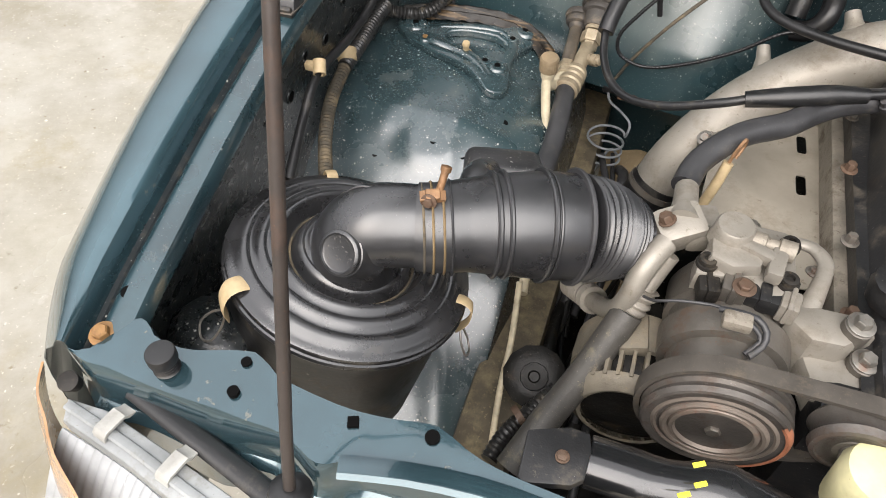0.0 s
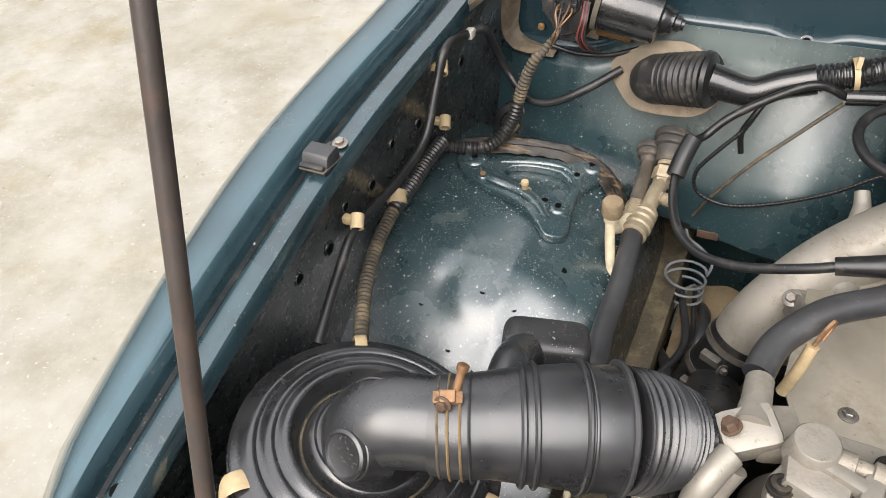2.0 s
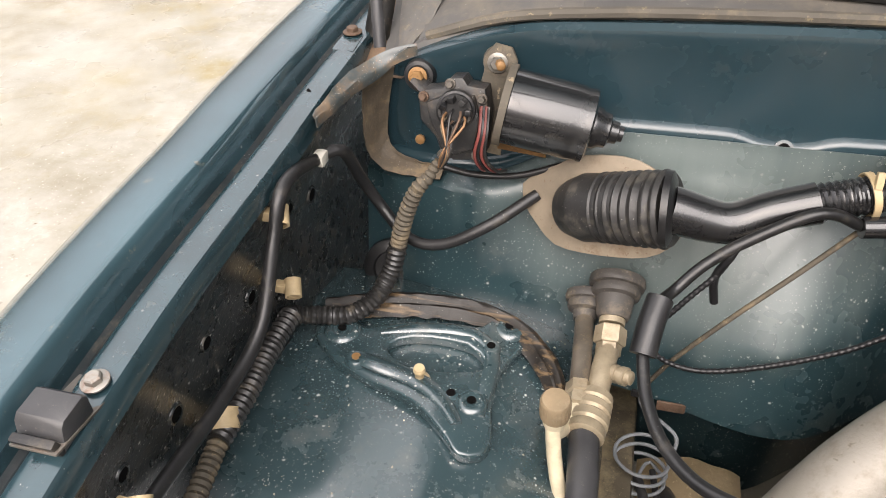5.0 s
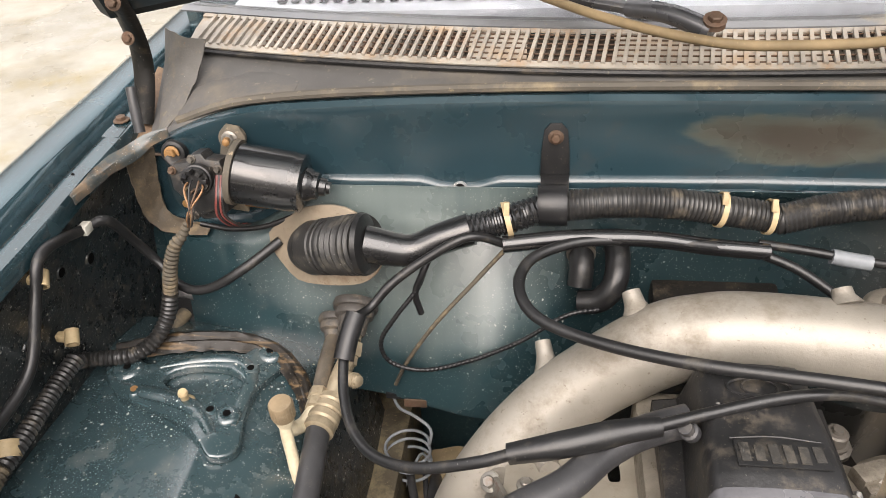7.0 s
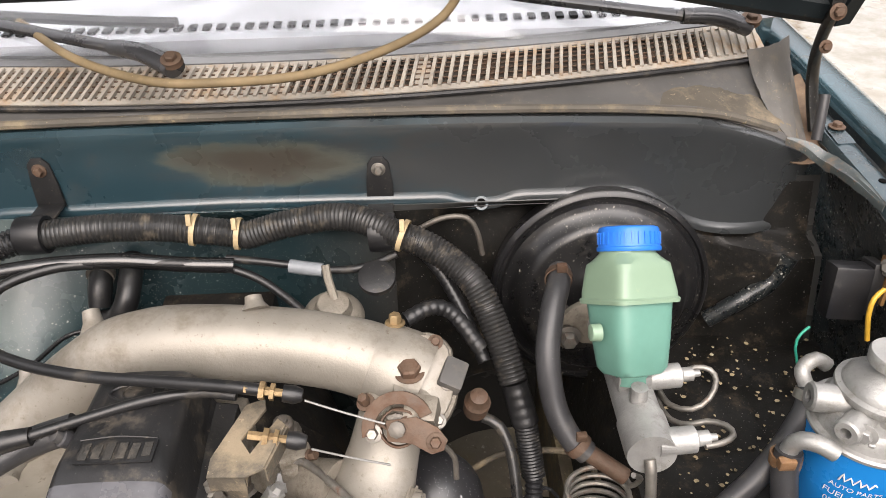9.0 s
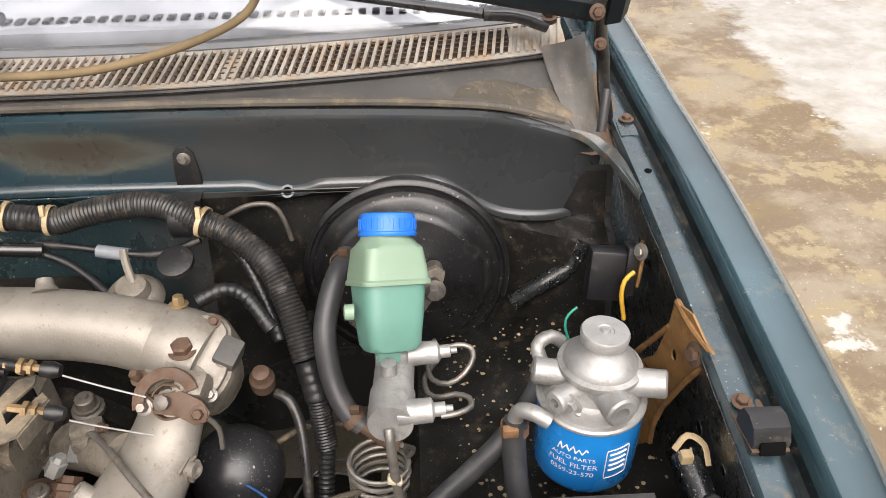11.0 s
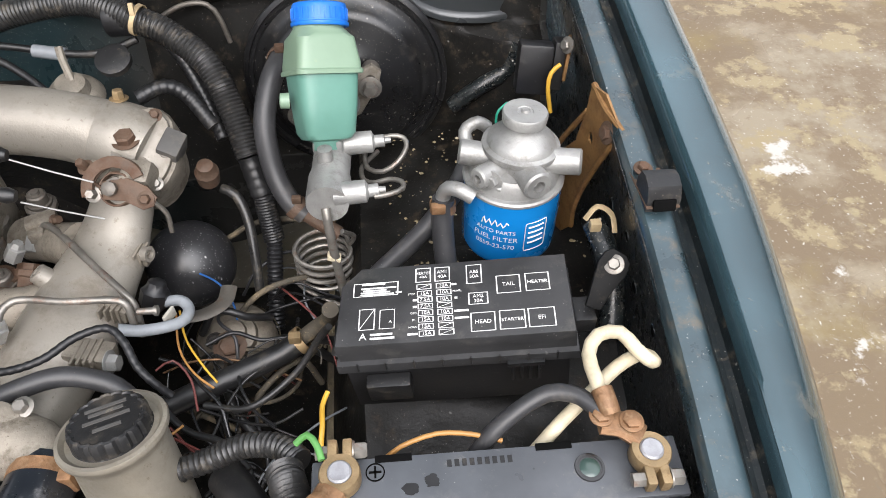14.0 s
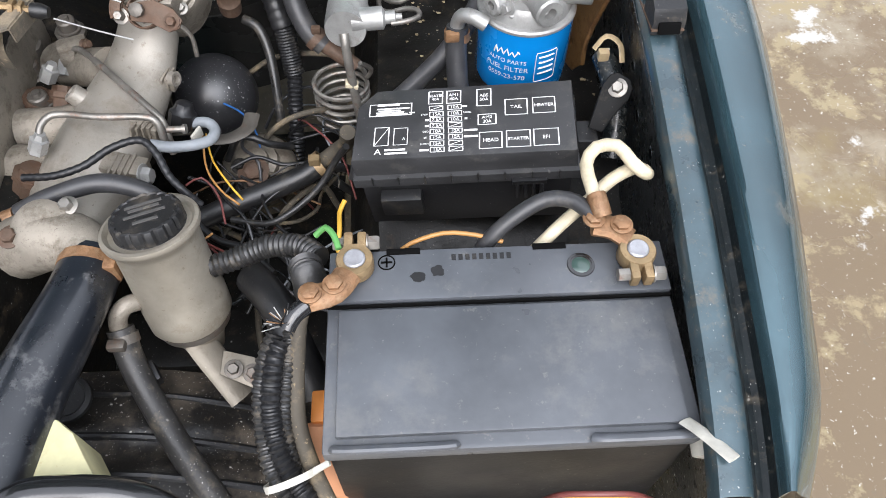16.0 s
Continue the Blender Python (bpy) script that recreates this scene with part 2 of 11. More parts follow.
copper_wire = mat("orange_copper_tab", (0.55, 0.20, 0.04), 0.45, 0.2, bump=0.1)
lens_mat = mat("headlight_lens", (0.33, 0.345, 0.355), 0.15, 0.0, (0.22, 0.22, 0.2), 0.1, 20.0, 0.0, 0.25, 60, coat=0.8)
lens_frame = mat("headlight_frame", (0.25, 0.26, 0.26), 0.45, 0.0, (0.13, 0.115, 0.085), 0.3, 30.0, 0.3, 0.1)
amber = mat("amber_indicator_lens", (0.40, 0.235, 0.12), 0.2, 0.0, (0.3, 0.16, 0.07), 0.1, 30.0, 0.0, 0.2, 80, coat=0.6)
prop_mat = mat("worn_prop_rod", (0.050, 0.041, 0.037), 0.42, 0.2, (0.105, 0.060, 0.040), 0.34, 16.0, 0.0, 0.25)
hood_mat = mat("hood_underside_paint", (0.009, 0.013, 0.015), 0.5, 0.0, (0.05, 0.042, 0.03), 0.2, 12.0, 0.2, 0.1, spec=0.2)
cowl_mat = mat("dusty_cowl_panel", (0.085, 0.082, 0.078), 0.55, 0.0, (0.19, 0.165, 0.13), 0.35, 9.0, 0.15, 0.12, spec=0.3)
grille_mat = mat("sun_bleached_cowl_grille", (0.30, 0.275, 0.235), 0.6, 0.0, (0.33, 0.21, 0.11), 0.42, 26.0, 0.0, 0.25)
seal_mat = mat("dusty_weatherstrip", (0.10, 0.09, 0.075), 0.65, 0.0, (0.30, 0.24, 0.15), 0.4, 12.0, 0.0, 0.2, spec=0.2)
dash_mat = mat("sky_pale_dashboard", (0.40, 0.41, 0.44), 0.6, bump=0.1)
hose_brown = mat("dusty_washer_hose", (0.20, 0.15, 0.085), 0.6, 0.0, (0.28, 0.2, 0.11), 0.3, 20.0, 0.0, 0.1, spec=0.25)
yellow_tank = mat("yellowed_bottle", (0.62, 0.58, 0.34), 0.45, 0.0, (0.5, 0.42, 0.22), 0.2, 20.0, 0.0, 0.05)
pulley_mat = mat("worn_pulley_steel", (0.105, 0.095, 0.085), 0.42, 0.5, (0.10, 0.055, 0.035), 0.3, 40.0, 0.0, 0.3, wear=0.25, wear_color=(0.20, 0.185, 0.165))
clutch_mat = mat("heat_stained_clutch_face", (0.22, 0.185, 0.155), 0.5, 0.4, (0.20, 0.095, 0.055), 0.3, 16.0, 0.0, 0.3, wear=0.2)
glass = bpy.data.materials.new("windscreen_glass")
glass.use_nodes = True
gb = glass.node_tree.nodes["Principled BSDF"]
gb.inputs["Base Color"].default_value = (0.93, 0.95, 0.96, 1)
gb.inputs["Roughness"].default_value, gb.inputs["Transmission Weight"].default_value = 0.02, 1.0


def concrete():
    """Stained, partly wet yard concrete with algae, sand and grit."""
    m = bpy.data.materials.new("stained_wet_concrete")
    m.use_nodes = True
    t = m.node_tree
    n, l = t.nodes, t.links
    b = n["Principled BSDF"]
    at = n.new("ShaderNodeTexCoord")

    def nz(scale, detail, rough, off=0.0):
        mp = n.new("ShaderNodeMapping")
        mp.inputs["Location"].default_value = (off, off * 0.7, 0)
        l.new(at.outputs["Object"], mp.inputs[0])
        x = n.new("ShaderNodeTexNoise")
        x.inputs["Scale"].default_value, x.inputs["Detail"].default_value, x.inputs["Roughness"].default_value = scale, detail, rough
        l.new(mp.outputs[0], x.inputs["Vector"])
        return x.outputs["Fac"]

    def rm(src, a, c, lo=0.0, hi=1.0):
        x = n.new("ShaderNodeMapRange")
        x.inputs[1].default_value, x.inputs[2].default_value, x.inputs[3].default_value, x.inputs[4].default_value = a, c, lo, hi
        l.new(src, x.inputs[0])
        return x.outputs[0]

    def mix(f, a, c):
        x = n.new("ShaderNodeMix")
        x.data_type = "RGBA"
        l.new(f, x.inputs[0])
        for s, v in ((x.inputs[6], a), (x.inputs[7], c)):
            if isinstance(v, tuple):
                s.default_value = (*v, 1)
            else:
                l.new(v, s)
        return x.outputs[2]

    col = mix(rm(nz(2.2, 8, 0.65), 0.38, 0.62), (0.20, 0.178, 0.130), (0.30, 0.285, 0.245))
    sx = n.new("ShaderNodeSeparateXYZ")
    l.new(at.outputs["Object"], sx.inputs[0])
    east = rm(sx.outputs[0], -0.5, 0.8)
    brown = mix(rm(nz(1.3, 9, 0.7, 3.0), 0.42, 0.50), (0.225, 0.185, 0.125), (0.14, 0.10, 0.056))
    brown = mix(rm(nz(4.0, 9, 0.72, 8.0), 0.52, 0.57), brown, (0.24, 0.19, 0.105))
    col = mix(east, col, brown)
    col = mix(rm(nz(0.9, 6, 0.6, 5.0), 0.55, 0.68), col, (0.21, 0.16, 0.055))
    white = mix(rm(nz(3.2, 9, 0.68, 2.0), 0.63, 0.66), col, (0.40, 0.38, 0.34))
    col = mix(rm(sx.outputs[0], -1.0, 0.6, 0.25, 1.0), col, white)
    col = mix(rm(nz(26.0, 5, 0.7, 1.0), 0.63, 0.72), col, (0.13, 0.10, 0.06))
    col = mix(rm(nz(75.0, 4, 0.65, 4.0), 0.62, 0.70), col, (0.46, 0.43, 0.36))
    # pale slab beyond the wing, and paler blotches on the other side
    edge = n.new("ShaderNodeMath")
    edge.operation = "MULTIPLY_ADD"
    edge.inputs[1].default_value = 0.9
    l.new(nz(2.6, 8, 0.7, 6.0), edge.inputs[0])
    l.new(sx.outputs[0], edge.inputs[2])
    far = n.new("ShaderNodeMath")
    far.operation = "MULTIPLY"
    l.new(rm(edge.outputs[0], 2.62, 2.70), far.inputs[0])
    l.new(rm(sx.outputs[1], 1.55, 1.75), far.inputs[1])
    slab = mix(rm(nz(5.0, 8, 0.7, 12.0), 0.40, 0.62), (0.36, 0.35, 0.32), (0.26, 0.24, 0.20))
    col = mix(far.outputs[0], col, slab)
    pale = n.new("ShaderNodeMath")
    pale.operation = "MULTIPLY"
    l.new(rm(nz(1.7, 9, 0.72, 15.0), 0.44, 0.68, 0.0, 0.55), pale.inputs[0])
    l.new(rm(sx.outputs[0], -0.9, -0.6, 1.0, 0.0), pale.inputs[1])
    col = mix(pale.outputs[0], col, (0.355, 0.338, 0.285))
    stain = n.new("ShaderNodeMath")
    stain.operation = "MULTIPLY"
    l.new(rm(nz(2.4, 9, 0.75, 21.0), 0.52, 0.74, 0.0, 0.7), stain.inputs[0])
    l.new(rm(sx.outputs[0], -0.9, -0.6, 1.0, 0.0), stain.inputs[1])
    col = mix(stain.outputs[0], col, (0.20, 0.16, 0.075))
    l.new(col, b.inputs["Base Color"])
    wet = rm(nz(0.8, 5, 0.6, 9.0), 0.40, 0.55, 0.7, 0.10)
    l.new(wet, b.inputs["Roughness"])
    bp = n.new("ShaderNodeBump")
    bp.inputs["Strength"].default_value, bp.inputs["Distance"].default_value = 0.25, 0.004
    l.new(nz(70.0, 5, 0.7), bp.inputs["Height"])
    l.new(bp.outputs[0], b.inputs["Normal"])
    return m


ground_mat = concrete()


# ---- building helpers ----
def thing(name, at, label, category, group="", kind=""):
    ob = new(name)
    ob.location = at
    ob.empty_display_size = 0.05
    return tagged(ob, label, category, group, kind)


def part(name, bm, material, parent, label=""):
    """Links a bmesh in world coordinates as one mesh object under a thing or a part."""
    me = bpy.data.meshes.new(name)
    root = parent
    while root.parent:
        root = root.parent
    bmesh.ops.translate(bm, verts=bm.verts, vec=-Vector(root.location))
    bmesh.ops.recalc_face_normals(bm, faces=bm.faces)
    bm.to_mesh(me)
    bm.free()
    for p in me.polygons:
        p.use_smooth = True
    me.set_sharp_from_angle(angle=radians(38))
    me.materials.append(material)
    ob = new(name, me)
    ob.parent = parent
    if label:
        tagged(ob, label)
    return ob


def lone(name, bm, material, label, category, group="", kind=""):
    """A thing that is one mesh, with its origin at its lowest middle."""
    vs = [v.co for v in bm.verts]
    at = Vector((sum(v.x for v in vs) / len(vs), sum(v.y for v in vs) / len(vs), min(v.z for v in vs)))
    bmesh.ops.translate(bm, verts=bm.verts, vec=-at)
    bmesh.ops.recalc_face_normals(bm, faces=bm.faces)
    me = bpy.data.meshes.new(name)
    bm.to_mesh(me)
    bm.free()
    for p in me.polygons:
        p.use_smooth = True
    me.set_sharp_from_angle(angle=radians(38))
    me.materials.append(material)
    ob = new(name, me)
    ob.location = at
    return tagged(ob, label, category, group, kind)


def axes_of(d):
    d = Vector(d).normalized()
    return d.to_track_quat("Z", "Y").to_matrix().to_4x4()


def box(bm, at, size, bevel=0.003, turn=(0, 0, 0), seg=2):
    m = pose(*at, *turn) @ Matrix.Diagonal((*size, 1))
    r = bmesh.ops.create_cube(bm, size=1.0, matrix=m)
    if bevel > 0:
        es = list({e for v in r["verts"] for e in v.link_edges})
        bmesh.ops.bevel(bm, geom=es, offset=bevel, segments=seg, profile=0.6, affect="EDGES")
    return bm


def lathe(bm, at, d, profile, seg=40, cap=True):
    """Turns (along, radius) pairs about the axis d through at."""
    m = Matrix.Translation(at) @ axes_of(d)
    rings = []
    for z, r in profile:
        rings.append([bm.verts.new(m @ Vector((r * math.cos(2 * math.pi * k / seg), r * math.sin(2 * math.pi * k / seg), z))) for k in range(seg)])
    for a, b in zip(rings, rings[1:]):
        for k in range(seg):
            bm.faces.new((a[k], a[(k + 1) % seg], b[(k + 1) % seg], b[k]))
    if cap:
        for ring in (rings[0], rings[-1]):
            bm.faces.new(ring)
    return bm


def spline(pts, step):
    """Catmull-Rom through the points, at even steps."""
    p = [Vector(q) for q in pts]
    p = [2 * p[0] - p[1]] + p + [2 * p[-1] - p[-2]]
    out = []
    for i in range(1, len(p) - 2):
        n = max(2, int((p[i + 1] - p[i]).length / step))
        for k in range(n):
            t = k / n
            out.append(0.5 * (2 * p[i] + (p[i + 1] - p[i - 1]) * t + (2 * p[i - 1] - 5 * p[i] + 4 * p[i + 1] - p[i + 2]) * t * t
                              + (3 * p[i] - p[i - 1] - 3 * p[i + 1] + p[i + 2]) * t ** 3))
    return out + [p[-2]]


def tube(bm, pts, r, seg=12, step=0.01, ribs=0.0, pitch=0.006, radii=None, cap=True, flat=1.0):
    """A swept hose. ribs: depth of the corrugation, pitch: its length. radii: radius at each given point instead of r."""
    if ribs > 0:
        step = pitch / 4
    line = spline(pts, step)
    n = len(line)
    up = Vector((0.13, 0.21, 0.97))
    rings, run = [], 0.0
    for i, q in enumerate(line):
        d = (line[min(i + 1, n - 1)] - line[max(i - 1, 0)]).normalized()
        side = d.cross(up)
        side = side.normalized() if side.length > 1e-4 else Vector((1, 0, 0))
        up = side.cross(d).normalized()
        if i:
            run += (q - line[i - 1]).length
        rr = r if radii is None else float(np.interp(i / (n - 1) * (len(radii) - 1), range(len(radii)), radii))
        if ribs > 0:
            rr += ribs * (0.5 + 0.5 * math.cos(2 * math.pi * run / pitch)) - ribs
        rings.append([bm.verts.new(q + rr * (math.cos(2 * math.pi * k / seg) * side + flat * math.sin(2 * math.pi * k / seg) * up)) for k in range(seg)])
    for a, b in zip(rings, rings[1:]):
        for k in range(seg):
            bm.faces.new((a[k], a[(k + 1) % seg], b[(k + 1) % seg], b[k]))
    if cap:
        bm.faces.new(rings[0])
        bm.faces.new(rings[-1])
    return bm


def plate(bm, outline, m, thick=0.002, holes=(), bevel=0.0):
    """An extruded flat outline (x, y in the plane of m); holes: (x, y, rx, ry) cut through."""
    if not holes:
        vs = [bm.verts.new(m @ Vector((x, y, 0))) for x, y in outline]
        f = bm.faces.new(vs)
        r = bmesh.ops.extrude_face_region(bm, geom=[f])
        nv = [g for g in r["geom"] if isinstance(g, bmesh.types.BMVert)]
        off = (m.to_3x3() @ Vector((0, 0, 1))).normalized() * thick
        bmesh.ops.translate(bm, verts=nv, vec=off)
        if bevel > 0:
            es = list({e for v in nv for e in v.link_edges if all(w in nv for w in e.verts)})
            bmesh.ops.bevel(bm, geom=es, offset=bevel, segments=2, profile=0.5, affect="EDGES")
        return bm
    tb = bmesh.new()
    edges = []

    def loop(pts):
        vs = [tb.verts.new((x, y, 0)) for x, y in pts]
        for i in range(len(vs)):
            edges.append(tb.edges.new((vs[i], vs[(i + 1) % len(vs)])))

    loop(outline)
    for x, y, rx, ry in holes:
        e = 0.35 if ry > 2 * rx else 1.0
        cs = [(math.cos(2 * math.pi * (k + 0.5) / 16), math.sin(2 * math.pi * (k + 0.5) / 16)) for k in range(16)]
        loop([(x + rx * math.copysign(abs(c) ** e, c), y + ry * math.copysign(abs(s) ** e, s)) for c, s in cs])
    bmesh.ops.triangle_fill(tb, use_beauty=True, use_dissolve=False, edges=edges)
    r = bmesh.ops.extrude_face_region(tb, geom=list(tb.faces))
    nv = [g for g in r["geom"] if isinstance(g, bmesh.types.BMVert)]
    bmesh.ops.translate(tb, verts=nv, vec=(0, 0, thick))
    bmesh.ops.transform(tb, matrix=m, verts=tb.verts)
    me = bpy.data.meshes.new("tmp")
    tb.to_mesh(me)
    tb.free()
    bm.from_mesh(me)
    bpy.data.meshes.remove(me)
    return bm


def sheet(bm, nu, nv, f, thick=0.0):
    """A curved sheet of nu x nv cells from f(u, v), u and v in 0..1, with its thickness laid behind it."""
    g = [[Vector(f(i / nu, j / nv)) for j in range(nv + 1)] for i in range(nu + 1)]
    a = [[bm.verts.new(p) for p in row] for row in g]
    for i in range(nu):
        for j in range(nv):
            bm.faces.new((a[i][j], a[i + 1][j], a[i + 1][j + 1], a[i][j + 1]))
    if thick:
        def normal(i, j):
            du = g[min(i + 1, nu)][j] - g[max(i - 1, 0)][j]
            dv = g[i][min(j + 1, nv)] - g[i][max(j - 1, 0)]
            n = du.cross(dv)
            return n.normalized() if n.length > 1e-12 else Vector((0, 0, 0))
        b = [[bm.verts.new(g[i][j] - normal(i, j) * thick) for j in range(nv + 1)] for i in range(nu + 1)]
        for i in range(nu):
            for j in range(nv):
                bm.faces.new((b[i][j], b[i][j + 1], b[i + 1][j + 1], b[i + 1][j]))
        for i in range(nu):
            for j in (0, nv):
                bm.faces.new((a[i][j], a[i + 1][j], b[i + 1][j], b[i][j]))
        for j in range(nv):
            for i in (0, nu):
                bm.faces.new((a[i][j], a[i][j + 1], b[i][j + 1], b[i][j]))
    return bm


def along(line, u):
    """The point a share u of the way along a line of points."""
    x = u * (len(line) - 1)
    i = min(int(x), len(line) - 2)
    return line[i].lerp(line[i + 1], x - i)


def bolt(parent, at, d, r=0.006, h=0.005, material=None, washer=1.6, name="bolt", label=""):
    """A hexagon head with its washer."""
    bm = bmesh.new()
    d = Vector(d).normalized()
    if washer:
        lathe(bm, at, d, [(0, r * washer), (0.0012, r * washer), (0.0016, r * washer * 0.93)], 18)
    lathe(bm, Vector(at) + d * 0.0015, d, [(0, r), (h * 0.8, r), (h, r * 0.82)], 6)
    return part(name, bm, material or steel, parent, label)


def hole(bm, at, d, r, squash=1.0):
    """A short dark well set just over a surface."""
    lathe(bm, at, d, [(-0.002, r), (0.0012, r)], 16)
    return bm


def B():
    return bmesh.new()


def cable(name, pts, r, material, label, category="cable", group="", **kw):
    bm = B()
    tube(bm, pts, r, kw.pop("seg", 10), kw.pop("step", 0.008), **kw)
    return lone(name, bm, material, label, category, group)


def frame_of(origin, xdir, ydir):
    """A plane's matrix from its origin and two directions."""
    x = Vector(xdir).normalized()
    z = x.cross(Vector(ydir)).normalized()
    y = z.cross(x)
    return Matrix(((x.x, y.x, z.x, origin[0]), (x.y, y.y, z.y, origin[1]), (x.z, y.z, z.z, origin[2]), (0, 0, 0, 1)))


def words(name, text, m, size, material, parent, depth=0.0003, align="CENTER"):
    """Printed or raised lettering lying in the plane of m."""
    cu = bpy.data.curves.new(name, "FONT")
    cu.body, cu.size, cu.align_x, cu.align_y, cu.extrude = text, size, align, "CENTER", depth
    ob = bpy.data.objects.new(name, cu)
    me = bpy.data.meshes.new_from_object(ob)
    bpy.data.objects.remove(ob)
    bm = bmesh.new()
    bm.from_mesh(me)
    bpy.data.meshes.remove(me)
    bmesh.ops.transform(bm, matrix=m, verts=bm.verts)
    return part(name, bm, material, parent)


def zf(y):
    """Height of the fender rail along the car."""
    return float(np.interp(y, (-1.05, -0.95, -0.83, -0.64, -0.45, -0.25, -0.08, 0.05, 0.5), (0.842, 0.864, 0.886, 0.921, 0.949, 0.971, 0.985, 0.991, 1.0)))


# ---- ground ----
bm = B()
sheet(bm, 8, 8, lambda u, v: Vector((-400 + 800 * u, -400 + 800 * v, 0.0)))
ground = lone("ground", bm, ground_mat, "stained pale concrete yard with wet brown patches", "ground", kind="structure")
ground.location = (0, 0, 0)

# ---- the car's body ----
car = thing("pickup_truck", (0, -0.4, 0), "teal pickup truck with its hood propped open", "car")


def wing_out(y):
    """How far the propped side's rail bows outwards."""
    return float(np.interp(y, (-0.9, -0.75, -0.5, -0.35, -0.18, 0.1), (0.0, 0.004, 0.011, 0.012, 0.003, 0.001)))


def fender(s, label):
    """One front wing: rail flange, gutter, crowned top and outer side."""
    prof = [(0.750, -0.020), (0.7505, -0.004), (0.753, 0.0), (0.762, 0.0014), (0.770, 0.001), (0.776, -0.001), (0.7805, -0.005), (0.7845, -0.012), (0.788, -0.0175), (0.793, -0.019), (0.7975, -0.016),
            (0.8003, -0.007), (0.803, 0.004), (0.806, 0.008), (0.812, 0.0098), (0.826, 0.0095), (0.846, 0.005), (0.862, -0.004), (0.874, -0.016),
            (0.883, -0.036), (0.890, -0.07), (0.894, -0.12), (0.896, -0.2), (0.882, -0.32), (0.872, -0.45), (0.865, -0.55)]
    ys = np.concatenate([np.linspace(0.55, -0.6, 30), np.linspace(-0.63, -0.888, 14)])

    def f(u, v):
        y = float(ys[round(u * (len(ys) - 1))])
        x, dz = prof[round(v * (len(prof) - 1))]
        pull = max(0.0, -0.42 - y)
        squeeze = 0.15 * pull ** 1.6 + 0.9 * max(0.0, -0.80 - y) ** 1.6
        back = max(0.0, x - 0.80) / 0.08
        z = zf(y) + dz
        x = x - squeeze * min(1.0, 0.25 + back)
        if x > 0.80 and y > 0.12:
            z += 0.02 * (y - 0.12)
        if s < 0:
            x += wing_out(y) + 0.007 * min(1.0, max(0.0, (x - 0.79) / 0.05))
        return Vector((s * x, y, z))
    bm = B()
    sheet(bm, len(ys) - 1, len(prof) - 1, f, 0.0012)
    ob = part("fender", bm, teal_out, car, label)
    ob.data.materials.append(rail_paint if s > 0 else rail_clean)
    # near-black gutter: grime on the +x wing, painted-in reflected dark on the other
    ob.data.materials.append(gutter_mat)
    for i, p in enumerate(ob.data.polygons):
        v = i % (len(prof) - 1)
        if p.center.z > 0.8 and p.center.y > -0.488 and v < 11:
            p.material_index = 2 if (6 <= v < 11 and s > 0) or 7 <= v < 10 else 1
    return ob


fender(-1, "teal front wing with scratched gutter edge")
fender(1, "teal front wing with worn, rust-stained rail")

# inner aprons: upright walls under the rails, undercut on the propped side
def apron_x(s, y, d):
    if s > 0:
        return 0.7495 + 0.022 * math.sin(min(1.0, d / 0.32) * 3.1)
    return 0.7495 + wing_out(y) + 0.030 * math.sin(min(1.0, d / 0.15) * 1.57)


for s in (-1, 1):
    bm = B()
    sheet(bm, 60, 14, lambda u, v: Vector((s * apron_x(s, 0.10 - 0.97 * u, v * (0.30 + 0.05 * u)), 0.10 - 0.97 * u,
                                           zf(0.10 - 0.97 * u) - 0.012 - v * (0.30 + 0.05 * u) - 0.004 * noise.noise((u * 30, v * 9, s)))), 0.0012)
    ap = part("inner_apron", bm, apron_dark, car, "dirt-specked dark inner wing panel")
    for k, (y, dz, r) in enumerate(((-0.10, 0.09, 0.007), (-0.16, 0.06, 0.006), (-0.235, 0.10, 0.007), (-0.31, 0.075, 0.006), (-0.36, 0.10, 0.007),
                                    (-0.43, 0.07, 0.0055), (-0.47, 0.10, 0.007), (-0.54, 0.07, 0.006))):
        wells = B()
        lathe(wells, (s * (apron_x(s, y, dz) - 0.0016), y, zf(y) - dz - 0.012), (s, 0, 0.1), [(0, r), (0.005, r)], 14)
        part("punched_hole", wells, hole_mat, ap)
        wells = B()
        lathe(wells, (s * (apron_x(s, y, dz) - 0.0022), y, zf(y) - dz - 0.012), (s, 0, 0.1), [(0, r * 1.02), (-0.0004, r * 1.25), (0.0012, r * 1.45), (0.003, r * 1.5)], 18, cap=False)
        part("hole_lip", wells, apron_dark, ap)

# wheel house top on the air cleaner's side, with its pressed reinforcement
LOBES = [(-0.747, -0.189), (-0.759, -0.170), (-0.749, -0.152), (-0.727, -0.148), (-0.709, -0.159), (-0.690, -0.152), (-0.664, -0.142), (-0.624, -0.136), (-0.593, -0.133), (-0.582, -0.112), (-0.566, -0.101), (-0.549, -0.111), (-0.546, -0.136), (-0.553, -0.155),
         (-0.561, -0.175), (-0.564, -0.202), (-0.561, -0.233), (-0.555, -0.262), (-0.562, -0.280), (-0.580, -0.287), (-0.593, -0.276), (-0.613, -0.258), (-0.635, -0.242), (-0.662, -0.232), (-0.689, -0.225), (-0.722, -0.211)]
LOBES = [(q.x, q.y) for q in spline([(x, y, 0) for x, y in LOBES] + [(*LOBES[0], 0)], 0.012)][:-1]


